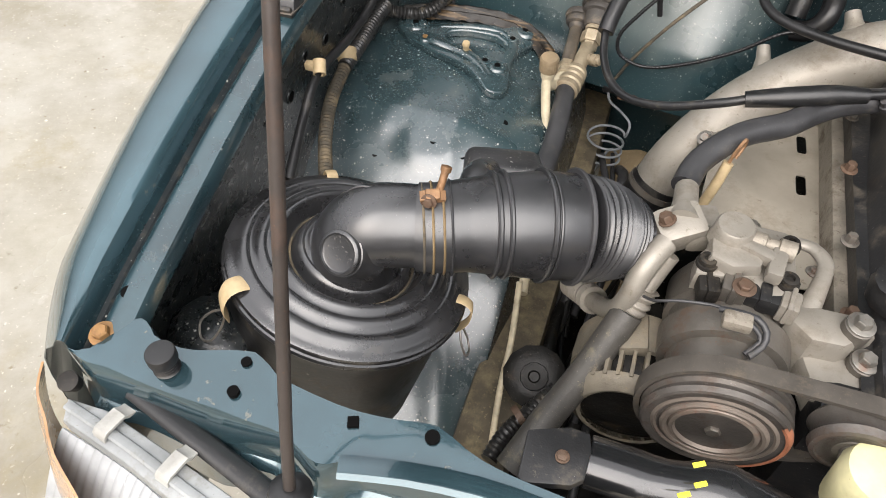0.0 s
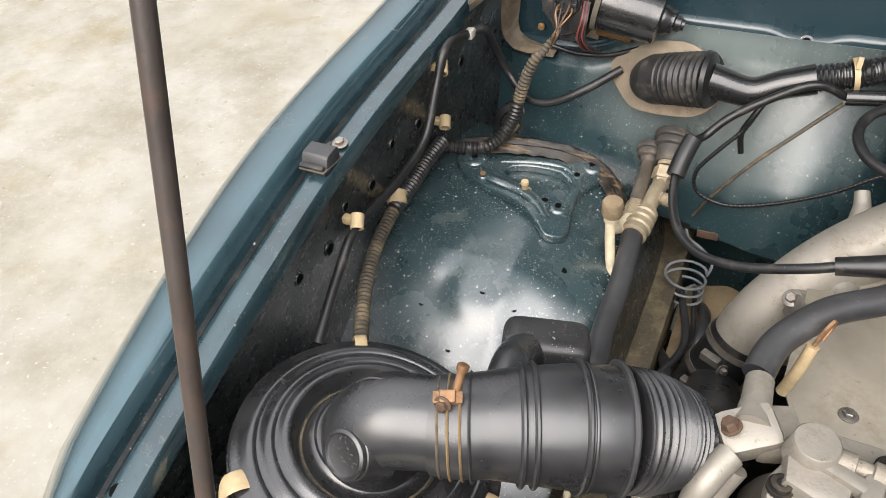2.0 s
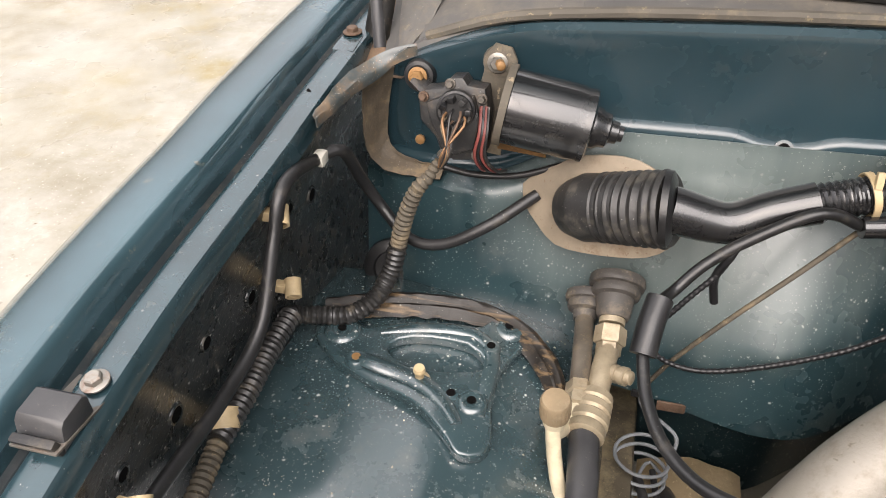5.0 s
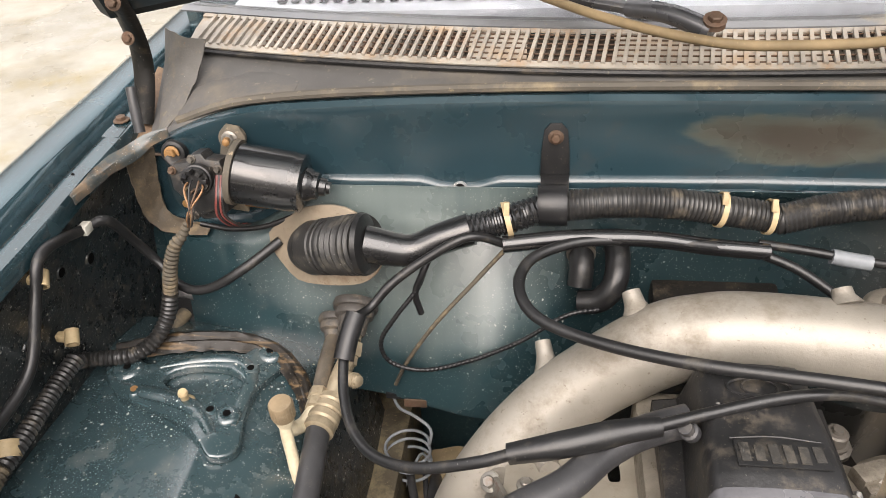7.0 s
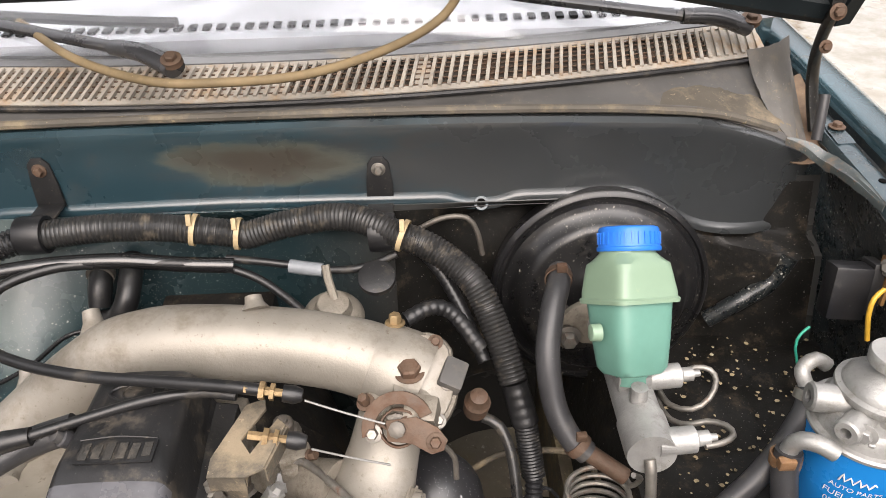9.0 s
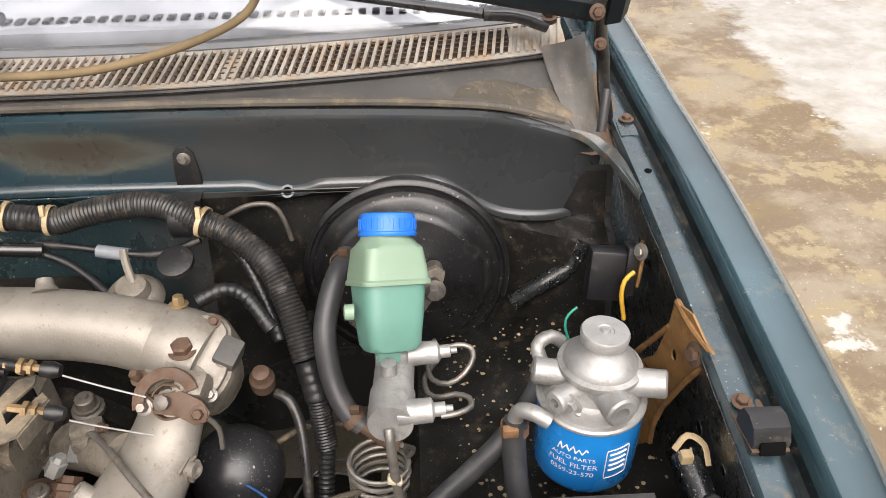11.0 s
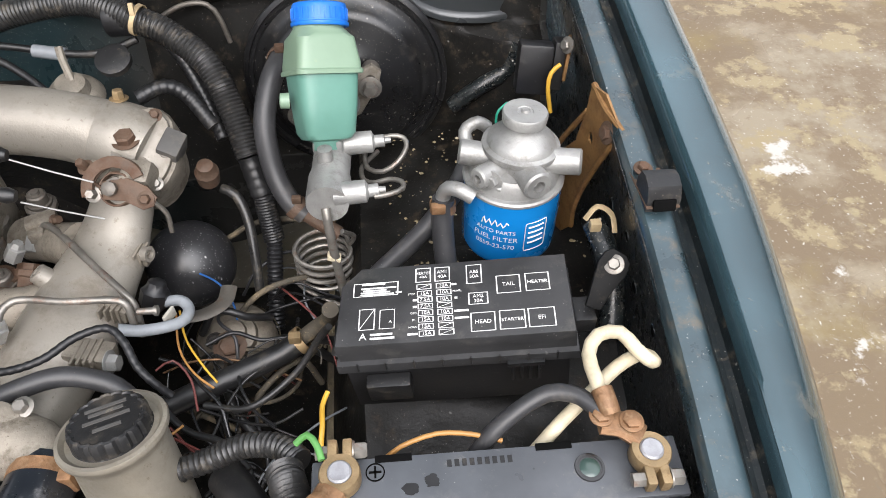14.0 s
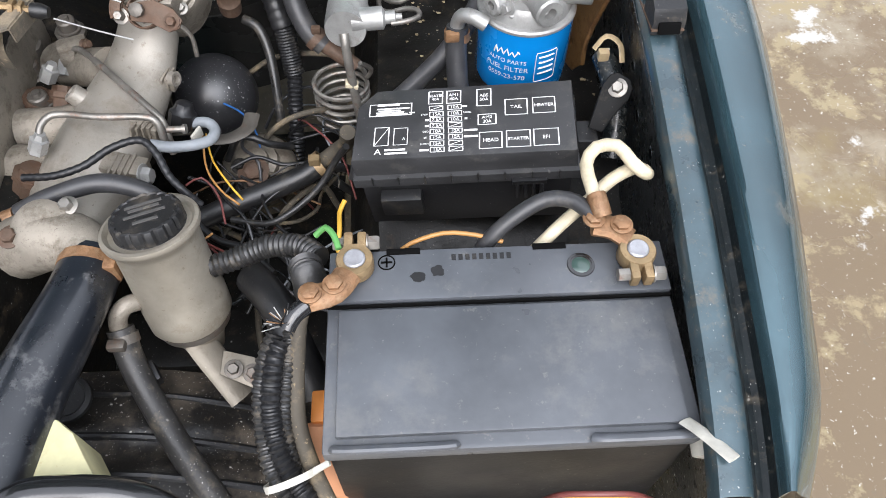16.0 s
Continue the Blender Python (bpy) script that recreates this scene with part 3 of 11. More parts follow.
def house(x, y):
    a = max(0.0, min(1.0, (x + 0.60) / 0.14))
    z = 0.753 - 0.05 * a ** 1.3 - 0.26 * max(0.0, x + 0.475) / 0.05 * (x > -0.475)
    level = z + 0.003
    t = max(0.0, -0.345 - y)
    z -= 0.46 * t * t / (t + 0.02) + 0.35 * t ** 1.5
    z -= 0.8 * max(0.0, y + 0.13) ** 1.5
    for cx, cy, rx, ry in ((-0.706, -0.343, 0.034, 0.040), (-0.628, -0.385, 0.040, 0.038)):
        w = 1 / (1 + math.exp((math.hypot((x - cx) / rx, (y - cy) / ry) - 1.0) / 0.17))
        z += (level - z) * w * 0.2
    z += 0.002 * math.exp(-((x + 0.585 + 0.3 * (y + 0.45)) / 0.012) ** 2) * max(0.0, min(1.0, (-0.38 - y) / 0.04))
    z += 0.0012 * noise.noise((x * 22, y * 22, 1.7))
    if -0.75 < x < -0.51 and -0.32 < y < -0.14:
        z += 0.004 * math.exp(-((x + 0.70) ** 2 + (y + 0.205) ** 2) / 0.0002) - 0.004 * math.exp(-((x + 0.60) / 0.03) ** 2 - ((y + 0.232) / 0.012) ** 2)
    return z


bm = B()
sheet(bm, 120, 190, lambda u, v: Vector((-0.800 + 0.321 * u, -0.035 - 0.72 * v, house(-0.800 + 0.321 * u, -0.035 - 0.72 * v))), 0.0015)
wh = part("wheel_house", bm, teal, car, "speckled glossy teal wheel house top")
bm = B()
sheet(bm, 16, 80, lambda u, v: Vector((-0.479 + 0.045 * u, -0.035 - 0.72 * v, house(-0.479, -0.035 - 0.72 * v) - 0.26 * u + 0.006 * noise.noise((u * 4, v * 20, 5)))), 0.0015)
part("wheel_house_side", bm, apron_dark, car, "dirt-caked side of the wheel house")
# pressed reinforcement lying on it
bm = B()
plate(bm, LOBES, pose(0, 0, 0), 0.0135, holes=[(-0.628, -0.180, 0.050, 0.0215)])
for v in bm.verts:
    v.co.z += house(v.co.x, v.co.y) + 0.001
bmesh.ops.bevel(bm, geom=[e for e in bm.edges if e.is_manifold and e.calc_face_angle(0.0) > 0.7], offset=0.0035, segments=3, profile=0.5, affect="EDGES")
rf = part("reinforcement", bm, teal, wh, "raised lobed teal reinforcement plate")
# rolled flanges on its edge and the waist of the pressing
bm = B()
tube(bm, [(x, y, house(x, y) + 0.0145) for x, y in ((-0.722, -0.196), (-0.690, -0.207), (-0.655, -0.212), (-0.625, -0.222), (-0.604, -0.238), (-0.588, -0.258))], 0.010, 12, 0.008, radii=[0.004, 0.010, 0.011, 0.011, 0.010, 0.006], flat=0.55)
part("pressed_ridge", bm, teal, rf)
bm = B()
tube(bm, [(x, y, house(x, y) + 0.0138) for x, y in ((-0.690, -0.163), (-0.650, -0.149), (-0.610, -0.144), (-0.585, -0.150), (-0.572, -0.172), (-0.572, -0.205), (-0.570, -0.240))], 0.008, 12, 0.008, radii=[0.003, 0.007, 0.008, 0.008, 0.008, 0.008, 0.004], flat=0.5)
part("pressed_ridge", bm, teal, rf)
for x, y, r, rustd in ((-0.729, -0.170, 0.020, 0), (-0.565, -0.122, 0.018, 0), (-0.581, -0.228, 0.016, 0), (-0.700, -0.208, 0.012, 1), (-0.577, -0.157, 0.010, 0), (-0.601, -0.226, 0.009, 0)):
    bm = B()
    lathe(bm, (x, y, house(x, y) + 0.0125), (0.06, 0, 1), [(0, r), (0.003, r * 0.92), (0.0055, r * 0.76), (0.006, r * 0.5), (0.005, r * 0.32), (0.005, 0.001)], 28)
    pad = part("pressed_pad", bm, teal, rf)
    bm = B()
    lathe(bm, (x, y, house(x, y) + 0.0173), (0.06, 0, 1), [(0, 0.0044), (0.0014, 0.0044)], 14)
    part("punched_hole", bm, orange_rust if rustd else hole_mat, pad)
for x, y, r, e in ((-0.661, -0.288, 0.0085, 0.5), (-0.546, -0.318, 0.0085, 0.5), (-0.625, -0.390, 0.0045, 1), (-0.581, -0.397, 0.0035, 1), (-0.701, -0.349, 0.003, 1), (-0.70, -0.42, 0.004, 1), (-0.645, -0.46, 0.004, 1), (-0.733, -0.30, 0.003, 1)):
    wells = B()
    lathe(wells, (0, 0, 0), (0, 0, 1), [(0, r), (0.0046, r)], 18)
    bmesh.ops.transform(wells, matrix=Matrix.Translation((x, y, house(x, y) - 0.0036)) @ pose(0, 0, 0, 0, 0, -18) @ Matrix.Diagonal((1, e, 1, 1)), verts=wells.verts)
    part("punched_hole", wells, hole_mat, wh)
# wheel house on the battery's side, dark with grease
bm = B()
sheet(bm, 30, 40, lambda u, v: Vector((0.43 + 0.34 * u, -0.02 - 0.60 * v, 0.70 + 0.03 * u - 0.9 * max(0.0, 0.12 - u) - 1.0 * max(0.0, -0.45 - (-0.02 - 0.60 * v)) ** 1.4
                                       + 0.010 * noise.noise((u * 7, v * 11, 4)))), 0.0015)
part("wheel_house", bm, grime, car, "greasy blackened wheel house top")

# frame rails deep in the bay
for s in (-1, 1):
    bm = B()
    box(bm, (s * 0.452, -0.45, 0.50), (0.075, 1.1, 0.13), 0.012)
    part("frame_rail", bm, rail_mat, car, "greasy mud-caked frame rail")
bm = B()
box(bm, (0, -0.50, 0.36), (0.80, 0.10, 0.09), 0.015)
part("cross_member", bm, grime, car)

bm = B()
sheet(bm, 14, 20, lambda u, v: Vector((-0.405 + 0.12 * u, -0.06 - 0.34 * v, 0.50 + 0.02 * math.sin(3 * u) + 0.004 * noise.noise((u * 5, v * 9, 6)))), 0.003)
part("floor_shield", bm, mat("mud_caked_shield", (0.26, 0.20, 0.12), 0.7, 0.0, (0.40, 0.32, 0.20), 0.45, 14.0, 0.0, 0.4, spec=0.2), car, "tan mud-caked shield deep beside the engine")

# firewall: upper strip, lip, lower panel with the heater bulge
def strip_top(x):
    return 1.043 - 0.028 * (abs(x) / 0.72) ** 3 - 0.06 * max(0.0, (abs(x) - 0.55) / 0.2) ** 2


bm = B()
NX = 120


def lip_z(x):
    """Height of the strip's lower lip, which steps down beside the servo and the wiper motor."""
    return float(np.interp(abs(x), (0.0, 0.30, 0.50, 0.522, 0.545, 0.570, 0.595, 0.62, 0.66, 0.75), (0.939, 0.935, 0.934, 0.928, 0.911, 0.892, 0.879, 0.873, 0.868, 0.862)))


def strip(u, v):
    x = -0.735 + 1.47 * u
    top, low = strip_top(x), lip_z(x)
    for a in (-0.331, 0.312):
        low -= 0.010 * math.exp(-((x - a) / 0.035) ** 4)
    prof = [(0.016, top + 0.002), (0.004, top + 0.004), (-0.003, top), (-0.004, top - 0.006), (0.0, top - 0.02), (0.0, 0.5 * (top + low)), (0.0, low + 0.016), (-0.001, low + 0.012), (-0.0065, low + 0.0095), (-0.0085, low + 0.006), (-0.0085, low)]
    y, z = prof[round(v * (len(prof) - 1))]
    y += 0.02 * max(0.0, (abs(x) - 0.62) / 0.1) ** 2
    return Vector((x, y, z))


sheet(bm, NX, 10, strip, 0.0012)


def strip_paint():
    """Teal bulkhead paint with brown grime towards the servo's side and one rubbed, sooty patch."""
    m = mat("teal_strip_paint", (0.016, 0.037, 0.047), 0.27, 0.0, (0.05, 0.052, 0.050), 0.03, 11.0, 0.25, 0.06, vary=0.10, coat=0.8, coat_rough=0.2)
    t = m.node_tree
    n, l = t.nodes, t.links
    b = n["Principled BSDF"]
    was = b.inputs["Base Color"].links[0].from_socket
    at = n.new("ShaderNodeTexCoord")
    xyz = n.new("ShaderNodeSeparateXYZ")
    l.new(at.outputs["Object"], xyz.inputs[0])
    nz = n.new("ShaderNodeTexNoise")
    nz.inputs["Scale"].default_value, nz.inputs["Detail"].default_value, nz.inputs["Roughness"].default_value = 6.0, 8.0, 0.7
    st = n.new("ShaderNodeMapping")
    st.inputs["Scale"].default_value = (0.6, 1, 2.2)
    l.new(at.outputs["Object"], st.inputs[0])
    l.new(st.outputs[0], nz.inputs["Vector"])

    def math_of(op, a, c):
        x = n.new("ShaderNodeMath")
        x.operation = op
        for s, v in zip(x.inputs, (a, c)):
            if isinstance(v, float):
                s.default_value = v
            else:
                l.new(v, s)
        return x.outputs[0]

    def clampr(v, lo, hi, a=0.0, c=1.0):
        x = n.new("ShaderNodeMapRange")
        x.inputs[1].default_value, x.inputs[2].default_value, x.inputs[3].default_value, x.inputs[4].default_value = lo, hi, a, c
        l.new(v, x.inputs[0])
        return x.outputs[0]

    def mix(f, a, c):
        x = n.new("ShaderNodeMix")
        x.data_type = "RGBA"
        l.new(f, x.inputs[0])
        for s, v in ((x.inputs[6], a), (x.inputs[7], c)):
            if isinstance(v, tuple):
                s.default_value = (*v, 1)
            else:
                l.new(v, s)
        return x.outputs[2]

    wob = math_of("MULTIPLY", math_of("SUBTRACT", nz.outputs[0], 0.5), 1.1)
    grimy = clampr(math_of("ADD", xyz.outputs[0], wob), 0.04, 0.26, 0.0, 0.78)
    col = mix(grimy, was, (0.038, 0.036, 0.035))
    dx = math_of("DIVIDE", math_of("SUBTRACT", xyz.outputs[0], 0.045), 0.125)
    dz = math_of("DIVIDE", math_of("SUBTRACT", xyz.outputs[2], 0.997), 0.030)
    rr = math_of("ADD", math_of("ADD", math_of("MULTIPLY", dx, dx), math_of("MULTIPLY", dz, dz)), math_of("MULTIPLY", wob, 4.0))
    col = mix(clampr(rr, 1.35, 0.85, 0.0, 0.7), col, (0.085, 0.088, 0.068))
    col = mix(clampr(rr, 1.0, 0.3, 0.0, 0.9), col, (0.045, 0.038, 0.030))
    l.new(col, b.inputs["Base Color"])
    return m


fw = part("firewall_upper_panel", bm, strip_paint(), car, "teal bulkhead strip with a dusty rubbed patch")
for x, z, r in ((-0.055, 0.998, 0.0035), (-0.055, 0.986, 0.0035), (0.397, 0.978, 0.003), (0.421, 0.978, 0.003), (-0.33, 0.99, 0.002), (-0.31, 0.985, 0.002)):
    wells = B()
    lathe(wells, (x, 0.001, z), (0, -1, 0), [(0, r), (0.0017, r)], 12)
    part("punched_hole", wells, hole_mat, fw)
for x in (-0.331, 0.312):
    wells = B()
    lathe(wells, (x, -0.0062, 0.9315), (0, -0.75, 0.65), [(0, 0.0055), (0.0045, 0.0055)], 14)
    part("punched_hole", wells, hole_mat, fw)
for x in (-0.331, 0.312):
    bm = B()
    lathe(bm, (x, -0.0080, 0.9325), (0, -0.75, 0.65), [(0, 0.0095), (0.0018, 0.009), (0.0018, 0.006), (0, 0.006)], 20, cap=False)
    part("weld_nut", bm, teal_dusty, fw, "rust-tinged weld nut in the lip")


def wall_y(x, z):
    """Depth of the lower bulkhead."""
    d = min(0.34, max(0.0, 0.935 - z))
    y = -0.012 - 0.27 * d
    y += 0.034 * max(0.0, min(1.0, (abs(x) - 0.49) / 0.05)) * max(0.0, min(1.0, (z - lip_z(x) + 0.012) / 0.01))
    y += 0.06 * math.exp(-((x + 0.05) / 0.17) ** 4) * min(1.0, d / 0.05)
    y += 0.05 * math.exp(-((x - 0.46) / 0.2) ** 6) * min(1.0, d / 0.03)
    y -= 0.045 * math.exp(-((x + 0.29) / 0.12) ** 2) * max(0.0, min(1.0, (d - 0.03) / 0.15))
    y += 0.045 * max(0.0, (-x - 0.60) / 0.15) ** 1.5
    y += 0.14 * max(0.0, min(1.0, (0.668 - z) / 0.03))
    return y


def chalk_and_sheen():
    """Teal bulkhead paint; streaked chalk and painted sky sheen pale the heater bulge."""
    m = mat("teal_bulkhead_paint", (0.014, 0.034, 0.040), 0.26, 0.0, (0.11, 0.12, 0.11), 0.13, 7.0, 1.6, 0.06, coat=0.6, coat_rough=0.30, spec=0.7)
    t = m.node_tree
    n, l = t.nodes, t.links
    b = n["Principled BSDF"]
    was = b.inputs["Base Color"].links[0].from_socket
    at = n.new("ShaderNodeTexCoord")
    st = n.new("ShaderNodeMapping")
    st.inputs["Scale"].default_value = (26.0, 1.0, 3.0)
    l.new(at.outputs["Object"], st.inputs[0])
    nz = n.new("ShaderNodeTexNoise")
    nz.inputs["Scale"].default_value, nz.inputs["Detail"].default_value, nz.inputs["Roughness"].default_value = 1.0, 6.0, 0.6
    l.new(st.outputs[0], nz.inputs["Vector"])
    xyz = n.new("ShaderNodeSeparateXYZ")
    l.new(at.outputs["Object"], xyz.inputs[0])
    dx = n.new("ShaderNodeMath")
    dx.operation = "MULTIPLY_ADD"
    dx.inputs[1].default_value, dx.inputs[2].default_value = 1 / 0.20, 0.40 / 0.20
    l.new(xyz.outputs[0], dx.inputs[0])
    sq = n.new("ShaderNodeMath")
    sq.operation = "MULTIPLY"
    l.new(dx.outputs[0], sq.inputs[0])
    l.new(dx.outputs[0], sq.inputs[1])
    ad = n.new("ShaderNodeMath")
    ad.operation = "MULTIPLY_ADD"
    ad.inputs[1].default_value = 1.6
    l.new(nz.outputs[0], ad.inputs[0])
    dz = n.new("ShaderNodeMath")
    dz.operation = "MULTIPLY_ADD"
    dz.inputs[1].default_value, dz.inputs[2].default_value = 1 / 0.13, -0.875 / 0.13
    l.new(xyz.outputs[2], dz.inputs[0])
    both = n.new("ShaderNodeMath")
    both.operation = "MULTIPLY_ADD"
    l.new(dz.outputs[0], both.inputs[0])
    l.new(dz.outputs[0], both.inputs[1])
    l.new(sq.outputs[0], both.inputs[2])
    l.new(both.outputs[0], ad.inputs[2])
    mr = n.new("ShaderNodeMapRange")
    mr.inputs[1].default_value, mr.inputs[2].default_value, mr.inputs[3].default_value, mr.inputs[4].default_value = 2.3, 0.8, 0.0, 0.85
    l.new(ad.outputs[0], mr.inputs[0])
    # pale colour mixes streaked chalk with painted-in sky sheen
    mx = n.new("ShaderNodeMix")
    mx.data_type = "RGBA"
    l.new(mr.outputs[0], mx.inputs[0])
    l.new(was, mx.inputs[6])
    mx.inputs[7].default_value = (0.150, 0.180, 0.172, 1)
    # colour darkens to near-black towards the servo's side
    gr = n.new("ShaderNodeMapRange")
    gr.inputs[1].default_value, gr.inputs[2].default_value, gr.inputs[3].default_value, gr.inputs[4].default_value = 0.06, 0.20, 0.0, 0.95
    l.new(xyz.outputs[0], gr.inputs[0])
    oily = n.new("ShaderNodeMix")
    oily.data_type = "RGBA"
    l.new(gr.outputs[0], oily.inputs[0])
    l.new(mx.outputs[2], oily.inputs[6])
    oily.inputs[7].default_value = (0.034, 0.033, 0.031, 1)
    l.new(oily.outputs[2], b.inputs["Base Color"])
    return m


# reach below z 0.63 is added to keep light out from beneath
bm = B()
sheet(bm, 120, 90, lambda u, v: Vector((-0.755 + 1.51 * u, wall_y(-0.755 + 1.51 * u, 0.938 - 0.54 * v), 0.938 - 0.54 * v)), 0.0015)
part("firewall", bm, chalk_and_sheen(), car, "lower bulkhead in teal paint, chalked and painted with pale sky sheen")

# cowl: channel, seal, grille, windscreen
def cowl_y(x):
    return 0.040 + 0.085 * (x / 0.68) ** 2


bm = B()


def channel(u, v):
    x = -0.735 + 1.47 * u
    a, b = 0.014, cowl_y(x)
    prof = [(a, strip_top(x) + 0.004), (a + 0.004, strip_top(x) + 0.0105), (a + 0.012, strip_top(x) + 0.011), (a + 0.016, strip_top(x) + 0.005),
            (0.5 * (a + 0.016 + b), 0.5 * (strip_top(x) + 1.052)), (b, 1.052), (b + 0.002, 1.060)]
    y, z = prof[round(v * 6)]
    return Vector((x, y, z))


sheet(bm, 72, 6, channel, 0.001)
part("cowl_channel", bm, cowl_mat, car, "dusty grey cowl channel below the grille")
bm = B()
tube(bm, [(-0.68, 0.022, strip_top(-0.68) + 0.012)] + [(x, 0.012, strip_top(x) + 0.011) for x in np.linspace(-0.6, 0.6, 13)] + [(0.68, 0.022, strip_top(0.68) + 0.012)], 0.0055, 8, 0.02)
part("weatherstrip", bm, seal_mat, car, "dust-covered rubber hood seal")


def grille_pt(x, v, up=0.0):
    """Point on the cowl grille: v from its front edge to its rear."""
    y = cowl_y(x) + 0.070 * v
    z = 1.062 + 0.026 * v - 0.010 * v * v + up
    return Vector((x, y, z))


# dark rust-flecked sheet standing in for the shade between the slats
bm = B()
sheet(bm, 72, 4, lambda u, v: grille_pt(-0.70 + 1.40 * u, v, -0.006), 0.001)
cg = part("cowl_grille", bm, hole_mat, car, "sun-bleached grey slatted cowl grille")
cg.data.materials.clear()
cg.data.materials.append(mat("grille_depth_shade", (0.035, 0.028, 0.02), 0.8, 0.0, RUST, 0.3, 20.0, 0, 0.1))
for v0, v1 in ((-0.03, 0.10), (0.93, 1.06)):
    bm = B()
    sheet(bm, 72, 2, lambda u, v: grille_pt(-0.70 + 1.40 * u, v0 + (v1 - v0) * v, 0.0005), 0.002)
    part("rim", bm, grille_mat, cg)
for k in range(118):
    x = -0.688 + k * 0.01176
    bm = B()
    lean = 0.010
    a, b = grille_pt(x, 0.05), grille_pt(x + lean, 0.97)
    d = (b - a)
    m = frame_of((a + b) / 2, d, (-d.y, d.x, 0))
    mm = m @ Matrix.Diagonal((d.length, 0.0044, 0.007, 1))
    bmesh.ops.create_cube(bm, size=1.0, matrix=mm)
    part("slat", bm, grille_mat, cg)
solid = ((-0.70, -0.60), (-0.325, -0.256), (-0.155, 0.075), (0.235, 0.255), (0.62, 0.70))
for a, b in solid:
    bm = B()
    sheet(bm, max(3, int((b - a) / 0.02)), 2, lambda u, v: grille_pt(a + (b - a) * u, v, -0.0022), 0.001)
    part("blank_panel", bm, grille_mat, cg)
bm = B()
for v in np.linspace(0.16, 0.88, 6):
    tube(bm, [grille_pt(x, v, -0.0018) for x in np.linspace(-0.6, 0.62, 30)], 0.0011, 4, 0.03)
tagged(part("cross_bar", bm, rusty, cg, "rust-stained cross bars of the grille"), kind="stuff")

# dark tube added to draw the shaded gap along the grille's front edge
bm = B()
tube(bm, [grille_pt(x, -0.055, -0.004) for x in np.linspace(-0.70, 0.70, 41)], 0.0032, 6, 0.03)
part("shadow_gap", bm, black_dusty, cg, "dark tube added as the shadow line under the grille's edge")

# windscreen and the top of the dashboard behind it
bm = B()
sheet(bm, 30, 2, lambda u, v: grille_pt(-0.74 + 1.48 * u, 1.07 + v * 0.28, 0.002 + 0.004 * v), 0.002)
part("lower_moulding", bm, mat("windscreen_moulding", (0.16, 0.165, 0.17), 0.35, 0, DUST, 0.15, 10), car, "grey rubber windscreen moulding")
bm = B()
sheet(bm, 30, 12, lambda u, v: Vector((-0.74 + 1.48 * u, 0.128 + 0.085 * ((-0.74 + 1.48 * u) / 0.68) ** 2 + 0.62 * v, 1.084 + 0.52 * v)), 0.004)
ws = part("windscreen", bm, glass, car, "sky-reflecting windscreen glass")
ws.visible_shadow = False
# dashboard's pale grey imitates sky reflected in the windscreen
bm = B()
box(bm, (0, 0.62, 1.045), (1.40, 0.72, 0.03), 0.01)
part("dashboard", bm, dash_mat, car, "dashboard top coloured pale for sky reflected in the glass")
bm = B()
for k in range(60):
    box(bm, (-0.62 + k * 0.021, 0.30, 1.064), (0.011, 0.020, 0.004), 0.0)
part("demister_vent", bm, black, car)
bm = B()
for at, size in (((0, 1.55, 0.9), (1.45, 0.03, 1.1)), ((-0.79, 0.95, 0.75), (0.03, 1.2, 0.8)), ((0.79, 0.95, 0.75), (0.03, 1.2, 0.8)), ((0, 1.25, 1.62), (1.35, 0.75, 0.03)), ((0, 0.9, 0.45), (1.5, 1.3, 0.03))):
    box(bm, at, size, 0.01)
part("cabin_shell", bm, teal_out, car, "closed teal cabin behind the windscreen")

# hood, standing open above the bay
def hood_pt(u, v, w=0.0):
    """u across, v from the hinge to the front edge, w below the skin."""
    x = (-0.745 + 1.49 * u) * (1 - 0.05 * v)
    a = radians(60)
    L = 1.07 * v
    y0, z0 = 0.06, 1.143
    crown = 0.085 * (1 - (2 * u - 1) ** 4)
    return Vector((x, y0 - L * math.cos(a) + (w + crown) * math.sin(a), z0 + L * math.sin(a) + (w + crown) * math.cos(a)))


bm = B()
sheet(bm, 24, 16, lambda u, v: hood_pt(u, v), 0.0015)
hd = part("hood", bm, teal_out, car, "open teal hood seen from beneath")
bm = B()
for a, b in (((0.01, 0.01), (0.99, 0.01)), ((0.01, 0.0), (0.02, 1.0)), ((0.99, 0.0), (0.98, 1.0)), ((0.02, 0.99), (0.98, 0.99)), ((0.35, 0.02), (0.5, 0.98)), ((0.65, 0.02), (0.5, 0.98))):
    tube(bm, [hood_pt(a[0] + (b[0] - a[0]) * t, a[1] + (b[1] - a[1]) * t, -0.012) for t in np.linspace(0, 1, 6)], 0.024, 8, 0.05)
part("inner_frame", bm, hood_mat, hd, "dark stamped hood stiffener")
